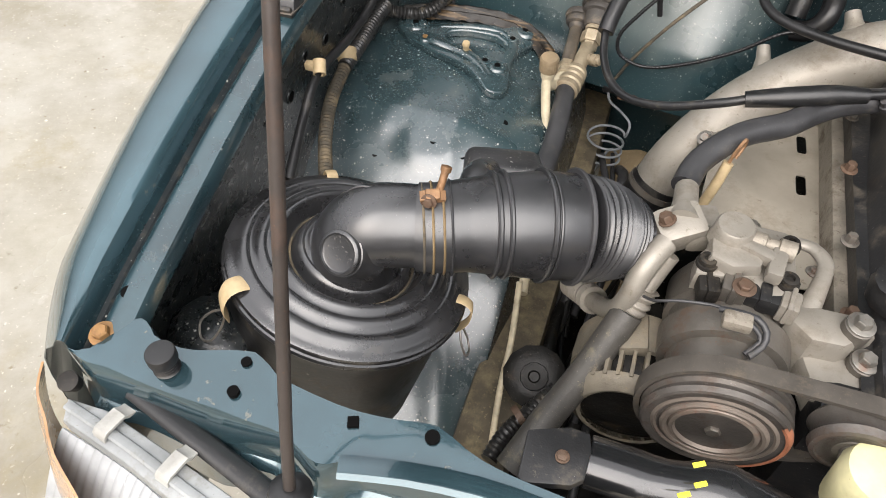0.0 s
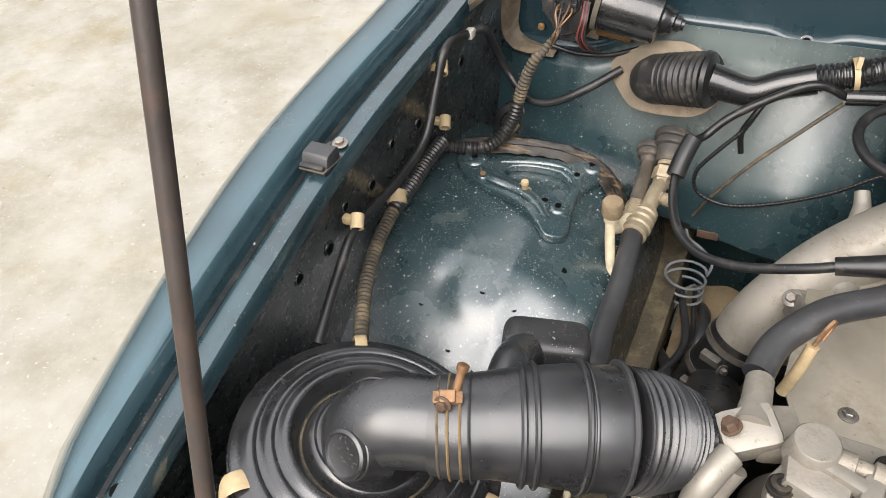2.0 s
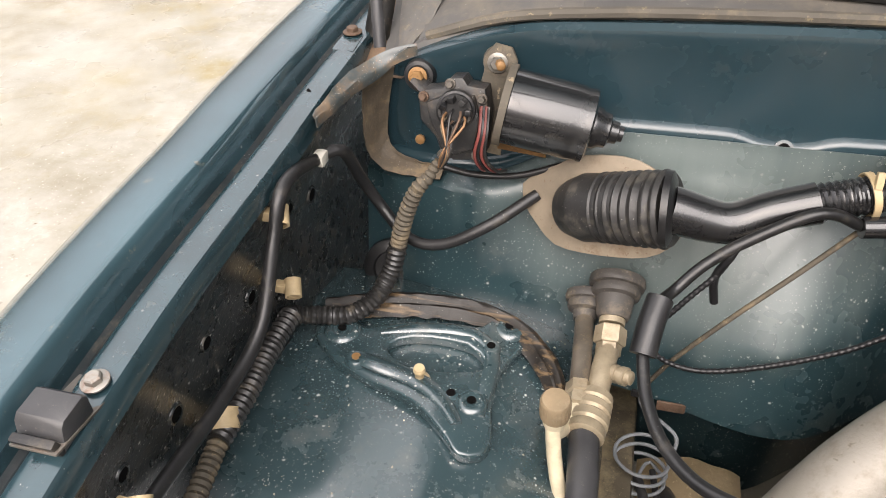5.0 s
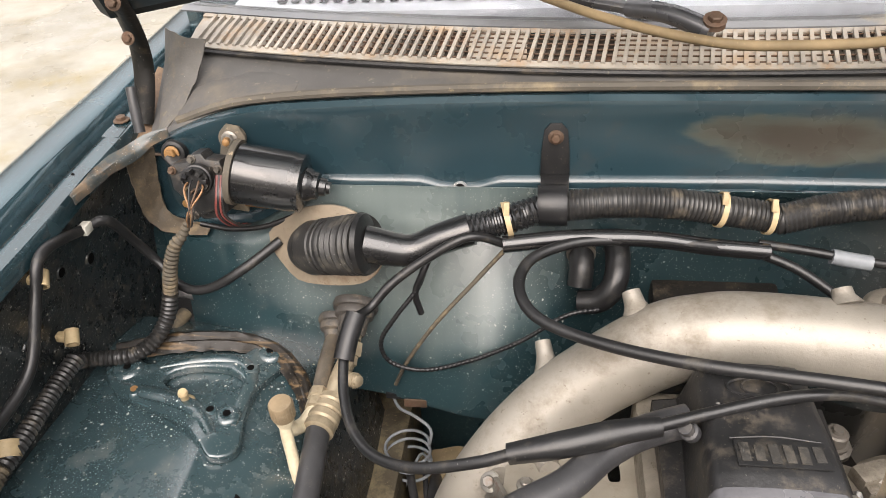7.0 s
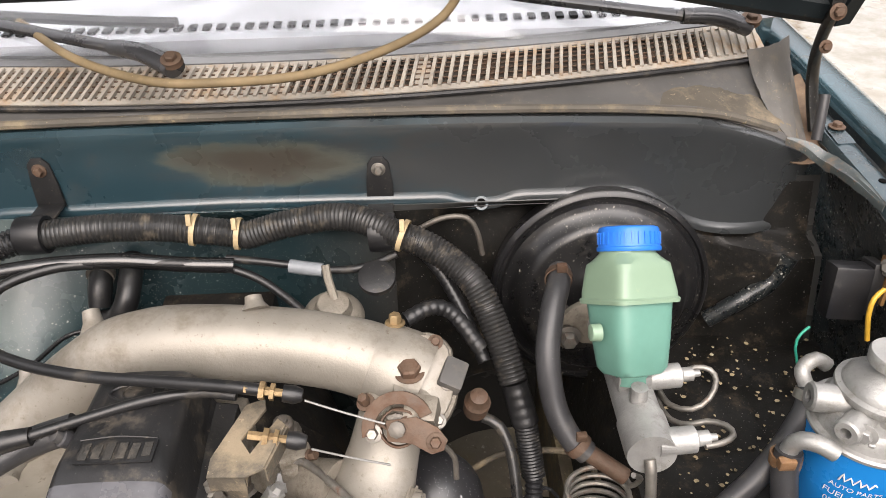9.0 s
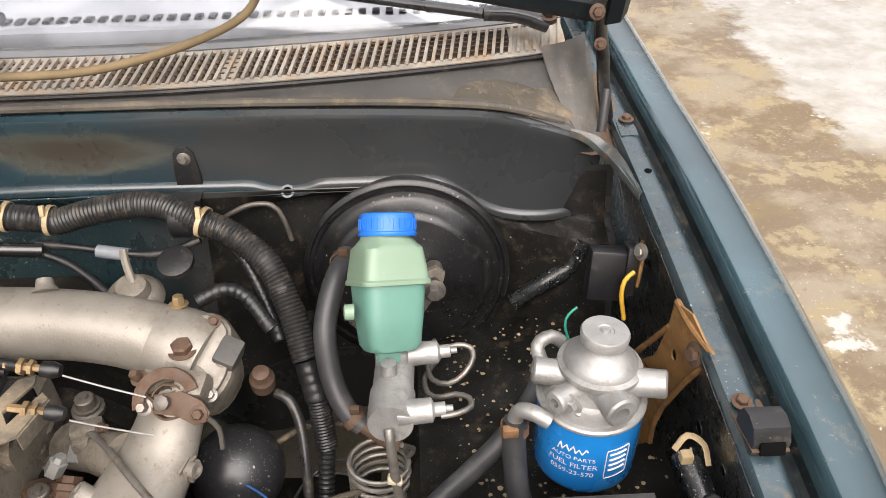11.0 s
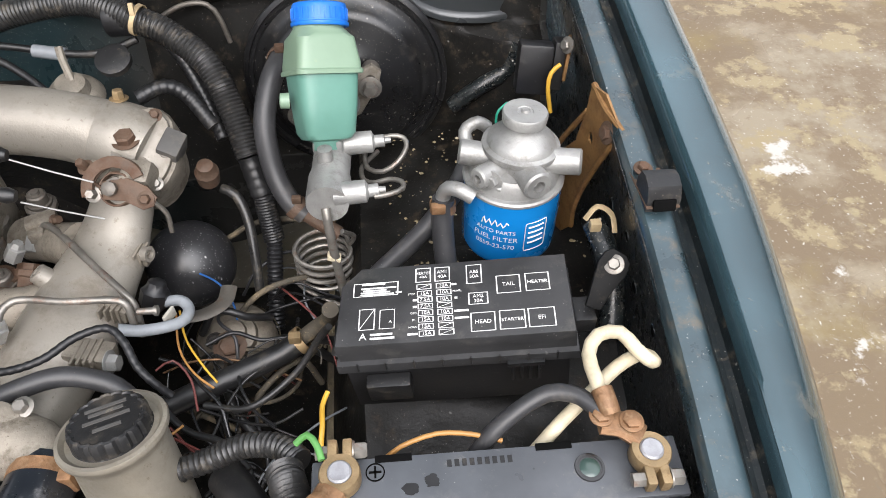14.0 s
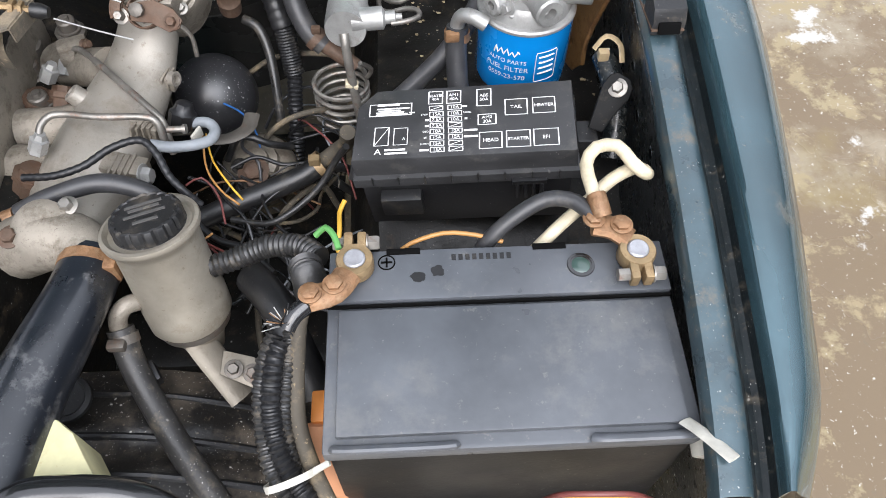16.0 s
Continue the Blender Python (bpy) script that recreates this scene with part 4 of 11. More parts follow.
for s in (-1, 1):
    bm = B()
    tube(bm, [(s * 0.748, 0.055, 0.985), (s * 0.742, 0.075, 1.03), (s * 0.738, 0.082, 1.07), (s * 0.722, 0.05, 1.12), (s * 0.71, 0.015, 1.165)], 0.014, 10, 0.012, flat=0.5)
    hinge = part("hood_hinge", bm, grime, car, "dark grimy hood hinge arm")
    bolt(hinge, (s * 0.703, 0.000, 1.158), (0, -1, 0.25), 0.006, 0.005, rusty)
    bolt(hinge, (s * 0.72, 0.035, 1.105), (0, -1, 0.3), 0.005, 0.004, rusty)
    # folded corner panel from the bulkhead strip down to the rail
    bm = B()
    ga = spline([Vector(q) * Vector((-s, 1, 1)) for q in ((-0.747, -0.127, 0.988), (-0.742, -0.066, 0.994), (-0.736, -0.018, 0.990), (-0.712, -0.002, 1.000), (-0.687, 0.004, 1.004))], 0.01)
    gb2 = spline([Vector(q) * Vector((-s, 1, 1)) for q in ((-0.743, -0.127, 0.981), (-0.725, -0.074, 0.985), (-0.717, -0.022, 0.977), (-0.704, -0.008, 0.990), (-0.685, 0.000, 1.001))], 0.01)
    sheet(bm, 18, 6, lambda u, v: along(ga, u) * (1 - 0.62 * min(1.0, v / 0.75)) + along(gb2, u) * 0.62 * min(1.0, v / 0.75) + Vector((0, 0, -0.03 * max(0.0, v - 0.75) + 0.002 * noise.noise((u * 9, v * 5, s)))), 0.0015)
    gus = part("corner_gusset", bm, corner_paint, car, "dust-caked folded corner panel")
    bm = B()
    sheet(bm, 12, 12, lambda u, v: Vector((s * (0.690 + 0.072 * u), 0.012 + 0.14 * v, 0.972 + 0.05 * v - 0.012 * math.sin(math.pi * u) + 0.003 * noise.noise((u * 6, v * 6, s)))), 0.0015)
    part("corner_floor", bm, rust_floor, car, "rusty dirt-filled floor of the hinge pocket")
    bm = B()
    tube(bm, [(s * 0.728, 0.010, 0.995), (s * 0.732, 0.022, 1.025), (s * 0.735, 0.032, 1.045)], 0.0065, 12, 0.008)
    part("drain_tube", bm, rubber_grey, gus)
    # dusty mound of leaf dirt in the channel's end
    bm = B()
    sheet(bm, 20, 12, lambda u, v: Vector((s * (0.53 + 0.19 * u), 0.018 + 0.080 * v + 0.03 * u * v, strip_top(0.53 + 0.19 * u) + 0.0035 + 0.016 * math.sin(math.pi * v) * u + (0.010 + 0.012 * u) * v + 0.006 * u * noise.noise((u * 9, v * 7, s)))), 0.001)
    part("cowl_corner", bm, gusset_mat if s > 0 else cowl_mat, car, "dust-filled end of the cowl channel")
    # rounded end of the wing's rail, bolted down
    bm = B()
    tab = [(0.754, 0.005), (0.777, 0.005), (0.778, 0.02), (0.777, 0.046), (0.774, 0.058), (0.767, 0.061), (0.759, 0.055), (0.756, 0.042)]
    plate(bm, [(s * x - (wing_out(y) if s < 0 else 0.0), y) for x, y in (tab if s > 0 else tab[::-1])], pose(0, 0, 0), 0.0008)
    for v in bm.verts:
        v.co.z += zf(v.co.y) + 0.0016
    rt = part("rail_tab", bm, rail_paint if s > 0 else rail_clean, car, "rounded painted end of the wing rail")
    bolt(rt, (s * 0.770, 0.044, 0.9945), (0, 0, 1), 0.0065, 0.005, rusty)
    # folded triangular end plate of the cowl, hanging to the strip's corner
    bm = B()
    ea = spline([Vector((s * x, y, z)) for x, y, z in ((0.655, 0.098, 1.080), (0.668, 0.085, 1.045), (0.684, 0.050, 1.010), (0.699, 0.014, 0.994))], 0.01)
    eb = spline([Vector((s * x, y, z)) for x, y, z in ((0.722, 0.130, 1.085), (0.724, 0.108, 1.045), (0.722, 0.066, 1.005), (0.712, 0.022, 0.986))], 0.01)
    sheet(bm, 18, 10, lambda u, v: along(ea, u).lerp(along(eb, u), v) + Vector((0, -0.010 * math.sin(math.pi * v) * (1 - u) + 0.003 * noise.noise((u * 7, v * 5, s)), 0.002 * noise.noise((u * 12, v * 9, s + 4)))), 0.0014)
    part("cowl_end_plate", bm, mat("dust_washed_end_plate", (0.105, 0.100, 0.092), 0.5, 0.1, (0.21, 0.175, 0.125), 0.36, 16.0, 0.3, 0.25, spec=0.35, wear=0.16, wear_color=(0.20, 0.11, 0.055)), car, "dust-washed grey cowl end plate")
    bm = B()
    hole(bm, (s * 0.768, -0.078, zf(-0.078) + 0.001), (0, 0, 1), 0.0045)
    part("rail_hole", bm, hole_mat, car)
bolt(car, (-0.762, -0.868, 0.880), (0, -0.15, 1), 0.0075, 0.007, orange_rust, label="yellow-orange rusted fender bolt")
bm = B()
lathe(bm, (-0.762, -0.826, 0.8845), (0, -0.17, 1), [(0, 0.0065), (0.004, 0.0065)], 16)
part("rail_hole", bm, hole_mat, car)

# front wheels under the wings and an added sheet blocking light from below
for k in (-1, 1):
    bm = B()
    lathe(bm, (k * 0.60, -0.33, 0.335), (k, 0, 0), [(0.0, 0.19), (0.005, 0.26), (0.02, 0.32), (0.05, 0.335), (0.15, 0.335), (0.18, 0.32), (0.195, 0.26), (0.20, 0.19)], 40)
    wl = part("wheel", bm, rubber, car, "black tyre under the wing")
    bm = B()
    lathe(bm, (k * 0.64, -0.33, 0.335), (k, 0, 0), [(0, 0.10), (0.0, 0.19), (0.12, 0.19), (0.10, 0.12), (0.11, 0.05)], 32)
    part("rim", bm, steel, wl)
bm = B()
sheet(bm, 16, 16, lambda u, v: Vector((-0.50 + 1.00 * u, -0.98 + 0.99 * v, 0.30 + 0.02 * noise.noise((u * 6, v * 6, 2)))), 0.004)
part("underside_light_block", bm, grime, car, "unseen dark sheet added under the engine to block light")

# dried mud, chipped paint and leaf litter
def flakes(name, n, place, size, material, label, seed):
    """Many small uneven crumbs; place(rng) gives a spot on the support."""
    rng = random.Random(seed)
    bm = B()
    for k in range(n):
        c = Vector(place(rng))
        r = size * rng.uniform(0.4, 1.5)
        a0 = rng.uniform(0, 6.28)
        m = 5 + k % 3
        ring = [bm.verts.new(c + Vector((r * rng.uniform(0.5, 1.2) * math.cos(a0 + 6.283 * j / m), r * rng.uniform(0.5, 1.2) * math.sin(a0 + 6.283 * j / m), rng.uniform(-0.0004, 0.0004)))) for j in range(m)]
        tip = bm.verts.new(c + Vector((0, 0, r * rng.uniform(0.15, 0.5))))
        for j in range(m):
            bm.faces.new((ring[j], ring[(j + 1) % m], tip))
    return lone(name, bm, material, label, "debris", kind="stuff")


def on_right_house(g):
    u, v = g.uniform(0.25, 0.97), g.uniform(0.05, 0.75)
    return (0.43 + 0.34 * u, -0.02 - 0.60 * v, 0.704 + 0.03 * u - 1.0 * max(0.0, -0.45 - (-0.02 - 0.60 * v)) ** 1.4 + 0.010 * noise.noise((u * 7, v * 11, 4)))


flakes("leaf_litter", 260, on_right_house, 0.0026, mat("dry_leaf_crumbs", (0.30, 0.24, 0.14), 0.7, 0.0, (0.5, 0.46, 0.36), 0.3, 60, vary=0.5), "dry tan leaf crumbs on the wheel house", 3)
flakes("mud_crumbs", 420, lambda g: (lambda x, y: (x, y, house(x, y) + 0.001))(g.uniform(-0.74, -0.47), -0.08 - 0.5 * g.random() ** 1.4), 0.0016, mat("pale_mud_crumbs", (0.34, 0.29, 0.21), 0.8, 0.0, (0.5, 0.47, 0.4), 0.3, 80, vary=0.5), "pale dried mud crumbs on the wheel house", 8)

# rubber hood stops on the rails
for s in (-1, 1):
    x0 = 0.780 if s < 0 else 0.768
    st = thing("hood_stop", (s * x0, -0.45, zf(-0.45)), "grey rubber hood stop bolted to the rail" if s < 0 else "black arched rubber hood stop on a rusty bracket", "hood stop", "hood stops")
    m = frame_of((s * x0 - 0.016, -0.452, zf(-0.452) + 0.002), (0, 1, 0.12), (0, -0.12, 1))
    bm = B()
    side = [(-0.016, 0.0), (0.013, 0.0), (0.015, 0.013), (0.012, 0.017), (-0.006, 0.018), (-0.010, 0.015)] if s < 0 else [(-0.020, 0.0), (0.014, 0.0), (0.016, 0.010), (0.012, 0.022), (0.002, 0.026), (-0.010, 0.024), (-0.018, 0.014)]
    plate(bm, side, m, 0.032, bevel=0.002)
    part("block", bm, rubber_grey if s < 0 else black_dusty, st)
    if s > 0:
        bm = B()
        box(bm, (s * x0, -0.4735, zf(-0.4735) + 0.012), (0.022, 0.004, 0.012), 0.002, (-20, 0, 0))
        part("slot", bm, hole_mat, st)
    else:
        bm = B()
        box(bm, (s * x0, -0.4695, zf(-0.4695) + 0.008), (0.030, 0.006, 0.014), 0.002, (20, 0, 0))
        part("foot", bm, black_dusty, st)
    bm = B()
    box(bm, (s * (x0 - 0.001), -0.444, zf(-0.444) + 0.0022), (0.032, 0.062, 0.002), 0.0008, (-6.5, 0, 0))
    bk = part("bracket", bm, steel_dark if s < 0 else rusty, st, "rust-stained bracket")
    bolt(bk, (s * (x0 - 0.006), -0.422, zf(-0.422) + 0.0045), (0, -0.1, 1), 0.0058, 0.005, steel if s < 0 else rusty)

# hood prop rod
rod = thing("hood_prop_rod", (-0.5450, -0.944, 0.885), "worn brown-black steel hood prop rod", "prop rod")
bm = B()
tube(bm, [(-0.548, -0.952, 0.872), (-0.5455, -0.944, 0.893), (-0.549, -0.925, 0.945), (-0.563, -0.827, 1.2), (-0.582, -0.71, 1.5), (-0.598, -0.61, 1.76), (-0.604, -0.57, 1.865)], 0.0048, 12, 0.02)
part("rod", bm, prop_mat, rod)
bm = B()
lathe(bm, (-0.5455, -0.945, 0.884), (0.02, 0.3, 0.95), [(0, 0.017), (0.006, 0.016), (0.010, 0.0095), (0.010, 0.006)], 24)
part("grommet", bm, rubber, rod, "black rubber grommet at the rod's foot")
bm = B()
box(bm, (-0.606, -0.565, 1.872), (0.03, 0.03, 0.03), 0.004)
part("catch", bm, steel_dark, rod)

# radiator support across the nose
bm = B()
Z = 0.884
rear = [(-0.765, -0.890, 0.879), (-0.739, -0.843, 0.883), (-0.717, -0.856, 0.884), (-0.684, -0.860, 0.884), (-0.627, -0.843, 0.884), (-0.599, -0.858, 0.884), (-0.542, -0.866, 0.884), (-0.494, -0.864, 0.884), (-0.461, -0.858, 0.884), (-0.431, -0.871, 0.884), (-0.398, -0.879, 0.884), (-0.353, -0.883, 0.884), (-0.290, -0.889, 0.884)]
front = [(-0.783, -0.889, 0.879), (-0.759, -0.898, 0.879), (-0.742, -0.898, 0.879), (-0.676, -0.902, 0.879), (-0.613, -0.904, 0.880), (-0.573, -0.905, 0.880), (-0.537, -0.920, 0.880), (-0.515, -0.905, 0.880), (-0.480, -0.901, 0.880), (-0.453, -0.901, 0.880), (-0.412, -0.905, 0.880), (-0.368, -0.908, 0.880), (-0.305, -0.916, 0.880)]
ra, fa = spline(rear, 0.012), spline(front, 0.012)
N = 60


def support(u, v):
    a, b = along(ra, u), along(fa, u)
    prof = [(0.0, -0.045), (0.0, -0.006), (0.03, 0.0), (0.5, 0.001), (0.94, 0.0), (1.0, -0.005), (1.02, -0.03), (1.10, -0.045), (1.3, -0.05), (1.36, -0.09)]
    w, dz = prof[round(v * 9)]
    q = a + (b - a) * w
    return Vector((q.x, q.y, q.z + dz))


sheet(bm, N, 9, support, 0.0012)
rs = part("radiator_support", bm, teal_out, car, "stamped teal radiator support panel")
for q, r in (((-0.629, -0.856, 0.885), 0.0045), ((-0.626, -0.884, 0.885), 0.005), ((-0.583, -0.882, 0.885), 0.004), ((-0.461, -0.870, 0.885), 0.006)):
    wells = B()
    lathe(wells, q, (0, -0.05, 1), [(-0.004, r), (0.0025, r)], 16)
    part("punched_hole", wells, hole_mat, rs)
wells = B()
box(wells, (-0.524, -0.878, 0.885), (0.009, 0.009, 0.006), 0.0005, (0, 0, 20))
part("punched_hole", wells, hole_mat, rs)
bm = B()
tube(bm, [(-0.520, -0.915, 0.886), (-0.470, -0.904, 0.886), (-0.414, -0.898, 0.886), (-0.367, -0.899, 0.886), (-0.309, -0.902, 0.886)], 0.011, 8, 0.02, flat=0.5)
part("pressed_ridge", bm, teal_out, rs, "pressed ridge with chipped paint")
plug = thing("rubber_hood_stop", (-0.691, -0.881, 0.884), "round black rubber hood stop on the radiator support", "hood stop")
bm = B()
c0 = Vector((-0.689, -0.881, 0.885))
lathe(bm, c0, (0, 0, 1), [(0, 0.0115)] + [(0.001 + 0.0016 * k, 0.0100 + 0.0009 * (k % 2)) for k in range(7)] + [(0.013, 0.0125), (0.0215, 0.0125), (0.023, 0.0118), (0.0235, 0.0105)], 36)
part("buffer", bm, rubber, plug)

# headlight and indicator at the corner
hl = thing("headlight", (-0.700, -0.947, 0.830), "white ribbed headlight unit with spring clips", "headlight")
bm = B()
o = [(-0.776, -0.918, 0.845), (-0.737, -0.917, 0.846), (-0.667, -0.933, 0.846), (-0.607, -0.948, 0.846), (-0.539, -0.966, 0.846), (-0.550, -0.991, 0.845), (-0.627, -0.973, 0.845), (-0.696, -0.953, 0.845), (-0.767, -0.937, 0.845)]
plate(bm, [(x, y) for x, y, z in o], pose(0, 0, 0.825), 0.022, bevel=0.003)
part("housing", bm, lens_frame, hl, "grey-white headlight frame")
bm = B()
o2 = [(-0.773, -0.937, 0.840), (-0.699, -0.952, 0.840), (-0.629, -0.973, 0.840), (-0.551, -0.991, 0.840)]


def lens(u, v):
    a = spline(o2, 0.01)
    q = along(a, u)
    return q + Vector((-0.05 * v ** 1.5 * 0.9 - 0.01 * v, -0.085 * v ** 1.3, -0.012 - 0.20 * v ** 1.6 + 0.0012 * math.sin(u * 150)))


sheet(bm, 120, 10, lens, 0.002)
part("lens", bm, lens_mat, hl, "fluted clear lens")
bm = B()
tube(bm, [(x, y + 0.010, 0.849) for x, y in ((-0.770, -0.934), (-0.699, -0.950), (-0.629, -0.969), (-0.553, -0.988))], 0.005, 8, 0.01, flat=0.5)
part("frame_rib", bm, lens_frame, hl)
clip_white = mat("dulled_white_clip", (0.34, 0.335, 0.31), 0.5, 0.0, (0.2, 0.185, 0.15), 0.25, 50.0, 0.0, 0.1)
for q in ((-0.723, -0.928, 0.848), (-0.654, -0.944, 0.848)):
    bm = B()
    cm = frame_of(q, (0.25, 1, 0), (0, 0, 1))
    plate(bm, [(-0.016, -0.006), (-0.014, 0.004), (-0.010, 0.0075), (0.010, 0.0075), (0.014, 0.003), (0.019, 0.001), (0.019, -0.001), (0.012, 0.0), (0.008, 0.004), (-0.008, 0.004), (-0.012, 0.001), (-0.0135, -0.006)], cm @ Matrix.Translation((0, 0, -0.007)), 0.014, bevel=0.0006)
    part("spring_clip", bm, clip_white, hl, "white plastic clip")
ind = thing("corner_indicator", (-0.810, -0.936, 0.800), "amber wrap-around corner indicator lamp", "indicator lamp")
bm = B()
oi = [(-0.819, -0.894, 0.845), (-0.808, -0.918, 0.842), (-0.785, -0.939, 0.838), (-0.764, -0.960, 0.834), (-0.713, -0.991, 0.830)]


def amb(u, v):
    a = spline(oi, 0.01)
    q = along(a, u)
    return q + Vector((-0.028 * math.sin(v * 1.7), -0.012 * math.sin(v * 1.7), -0.15 * v + 0.0008 * math.sin(v * 90)))


sheet(bm, 20, 40, amb, 0.002)
part("lens", bm, amber, ind)
bm = B()
tube(bm, [(-0.723, -0.894, 0.850), (-0.665, -0.911, 0.845), (-0.603, -0.929, 0.840), (-0.550, -0.945, 0.840)], 0.011, 12, 0.012, flat=0.6)
lone("headlight_seal", bm, rubber, "black foam strip behind the headlight", "seal")
adj = B()
lathe(adj, (-0.775, -0.906, 0.850), (0.1, -0.3, 0.9), [(0, 0.007), (0.010, 0.007), (0.011, 0.009), (0.015, 0.009), (0.016, 0.006)], 20)
lone("headlight_adjuster", adj, soot, "grey headlight adjuster knob in the corner gap", "adjuster")


# ---- air cleaner ----
ac = thing("air_cleaner", (-0.617, -0.69, 0.60), "round black air cleaner housing with ribbed lid", "air cleaner")
AC = Vector((-0.617, -0.679, 0.817))
up = Vector((0.25, 0.16, 1.0)).normalized()
bm = B()
lathe(bm, AC - up * 0.19, up, [(0, 0.106), (0.012, 0.114), (0.16, 0.119), (0.174, 0.121), (0.180, 0.125), (0.186, 0.1255)], 72)
part("canister", bm, black_dusty, ac, "dusty black steel canister")
bm = B()
prof = [(-0.010, 0.1262), (-0.009, 0.1290), (-0.006, 0.1305), (-0.003, 0.1295), (-0.002, 0.1275), (0.000, 0.1268), (0.002, 0.1285), (0.0045, 0.1282), (0.006, 0.1262), (0.007, 0.1225), (0.0095, 0.1185), (0.0135, 0.1140), (0.0155, 0.1100),
        (0.0155, 0.1065), (0.0140, 0.1045), (0.0145, 0.1020), (0.0180, 0.0985), (0.0210, 0.0945), (0.0215, 0.0910), (0.0202, 0.0885), (0.0208, 0.0860), (0.0240, 0.0825), (0.0256, 0.0790), (0.0248, 0.0755), (0.0205, 0.0725), (0.0120, 0.0700), (0.0085, 0.0675), (0.0080, 0.0640), (0.0100, 0.0615),
        (0.0165, 0.0595), (0.0215, 0.0570), (0.0230, 0.0540), (0.0218, 0.0515), (0.0225, 0.0490), (0.0250, 0.0470), (0.0255, 0.0430), (0.0255, 0.002)]
lathe(bm, AC, up, prof, 112)
lid_ = part("lid", bm, cleaner_black, ac, "satin black ribbed lid with dust in its groove")
bm = B()
lathe(bm, AC + up * 0.0085, up, [(0.0, 0.0660), (0.0006, 0.0655), (0.0006, 0.0640), (0.0, 0.0635)], 64, cap=False)
part("groove_dust", bm, loom_tan, lid_, "brown dust lying in the lid's groove")
# moulded elbow with its blanked cap
EL = [(-0.606, -0.688, 0.828), (-0.606, -0.688, 0.850), (-0.601, -0.686, 0.871), (-0.586, -0.681, 0.885), (-0.562, -0.674, 0.8885), (-0.520, -0.662, 0.8885)]
bm = B()
tube(bm, EL, 0.04, 44, 0.004, radii=[0.0440, 0.0430, 0.0425, 0.0415, 0.0405, 0.0400])
elb = part("outlet_elbow", bm, cleaner_black, ac, "moulded black outlet elbow")
bm = B()
tube(bm, [Vector(EL[2]) + Vector((-0.030, 0.010, 0.0280)), Vector(EL[3]) + Vector((-0.020, 0.012, 0.0365)), Vector(EL[3]) + Vector((0.004, 0.016, 0.0385)), Vector(EL[4]) + Vector((0.004, 0.017, 0.0362)), Vector(EL[4]) + Vector((0.030, 0.022, 0.0358))], 0.0011, 8, 0.006)
part("mould_seam", bm, cleaner_black, elb)
cap_d = Vector((-0.22, -0.78, 0.58)).normalized()
cap_at = Vector((-0.600, -0.722, 0.888)) + cap_d * 0.008
bm = B()
lathe(bm, cap_at - cap_d * 0.034, cap_d, [(0.0, 0.0330), (0.010, 0.0285), (0.018, 0.0258), (0.026, 0.0245), (0.0285, 0.0235), (0.0290, 0.0222), (0.0335, 0.0218), (0.0348, 0.0205), (0.0352, 0.0190), (0.0335, 0.0180), (0.0330, 0.0165), (0.0330, 0.002)], 44)
cp_ = part("cap", bm, cleaner_black, ac, "round moulded blanking cap")
bm = B()
rngc = random.Random(5)
fc = Matrix.Translation(cap_at - cap_d * 0.001) @ axes_of(cap_d)
for k in range(40):
    a, rr = rngc.uniform(0, 6.28), 0.0155 * math.sqrt(rngc.random())
    bmesh.ops.create_icosphere(bm, subdivisions=1, radius=rngc.uniform(0.0003, 0.0009), matrix=fc @ Matrix.Translation((rr * math.cos(a), rr * math.sin(a), 0.0)) @ pose(0, 0, 0, 0, 0, rngc.uniform(0, 180)) @ Matrix.Diagonal((1.8, 1, 0.4, 1)))
tagged(part("dry_grit", bm, cowl_mat, cp_, "pale grit dried on the cap"), kind="stuff")
# over-centre clips round the rim
for ang, big in ((229.5, 1.25), (4.0, 0.85), (124.0, 0.75)):
    flat_r = Vector((math.cos(radians(ang)), math.sin(radians(ang)), 0.0))
    r = (flat_r - up * flat_r.dot(up)).normalized()
    s = r.cross(up)
    c = AC + r * 0.1285
    bm = B()
    tube(bm, [c - r * 0.016 + up * 0.0085, c - r * 0.006 + up * 0.0105, c + r * 0.005 + up * 0.007, c + r * 0.0095 - up * 0.006, c + r * 0.0085 - up * 0.020, c + r * 0.002 - up * 0.034], 0.0085 * big, 12, 0.004, flat=0.16)
    clip = part("spring_clip", bm, tan_clip, ac, "yellowed metal spring clip")
    bm = B()
    tube(bm, [c + r * 0.006 - up * 0.03 + s * 0.004, c + r * 0.012 - up * 0.040 + s * 0.012, c + r * 0.022 - up * 0.054 + s * 0.014, c + r * 0.026 - up * 0.062, c + r * 0.020 - up * 0.056 - s * 0.010, c + r * 0.010 - up * 0.040 - s * 0.008, c + r * 0.006 - up * 0.03 - s * 0.003], 0.0013, 8, 0.004)
    part("wire_loop", bm, steel, clip, "bent wire loop of the clip")
for dx, dz in ((0.0, 0.0), (0.02, -0.022)):
    bm = B()
    box(bm, (-0.492 + dx, -0.795, 0.705 + dz), (0.060, 0.012, 0.010), 0.003, (12, 14, 18))
    box(bm, (-0.470 + dx, -0.797, 0.712 + dz), (0.010, 0.014, 0.022), 0.003, (12, 14, 18))
    part("latch_bracket", bm, cleaner_black, ac)

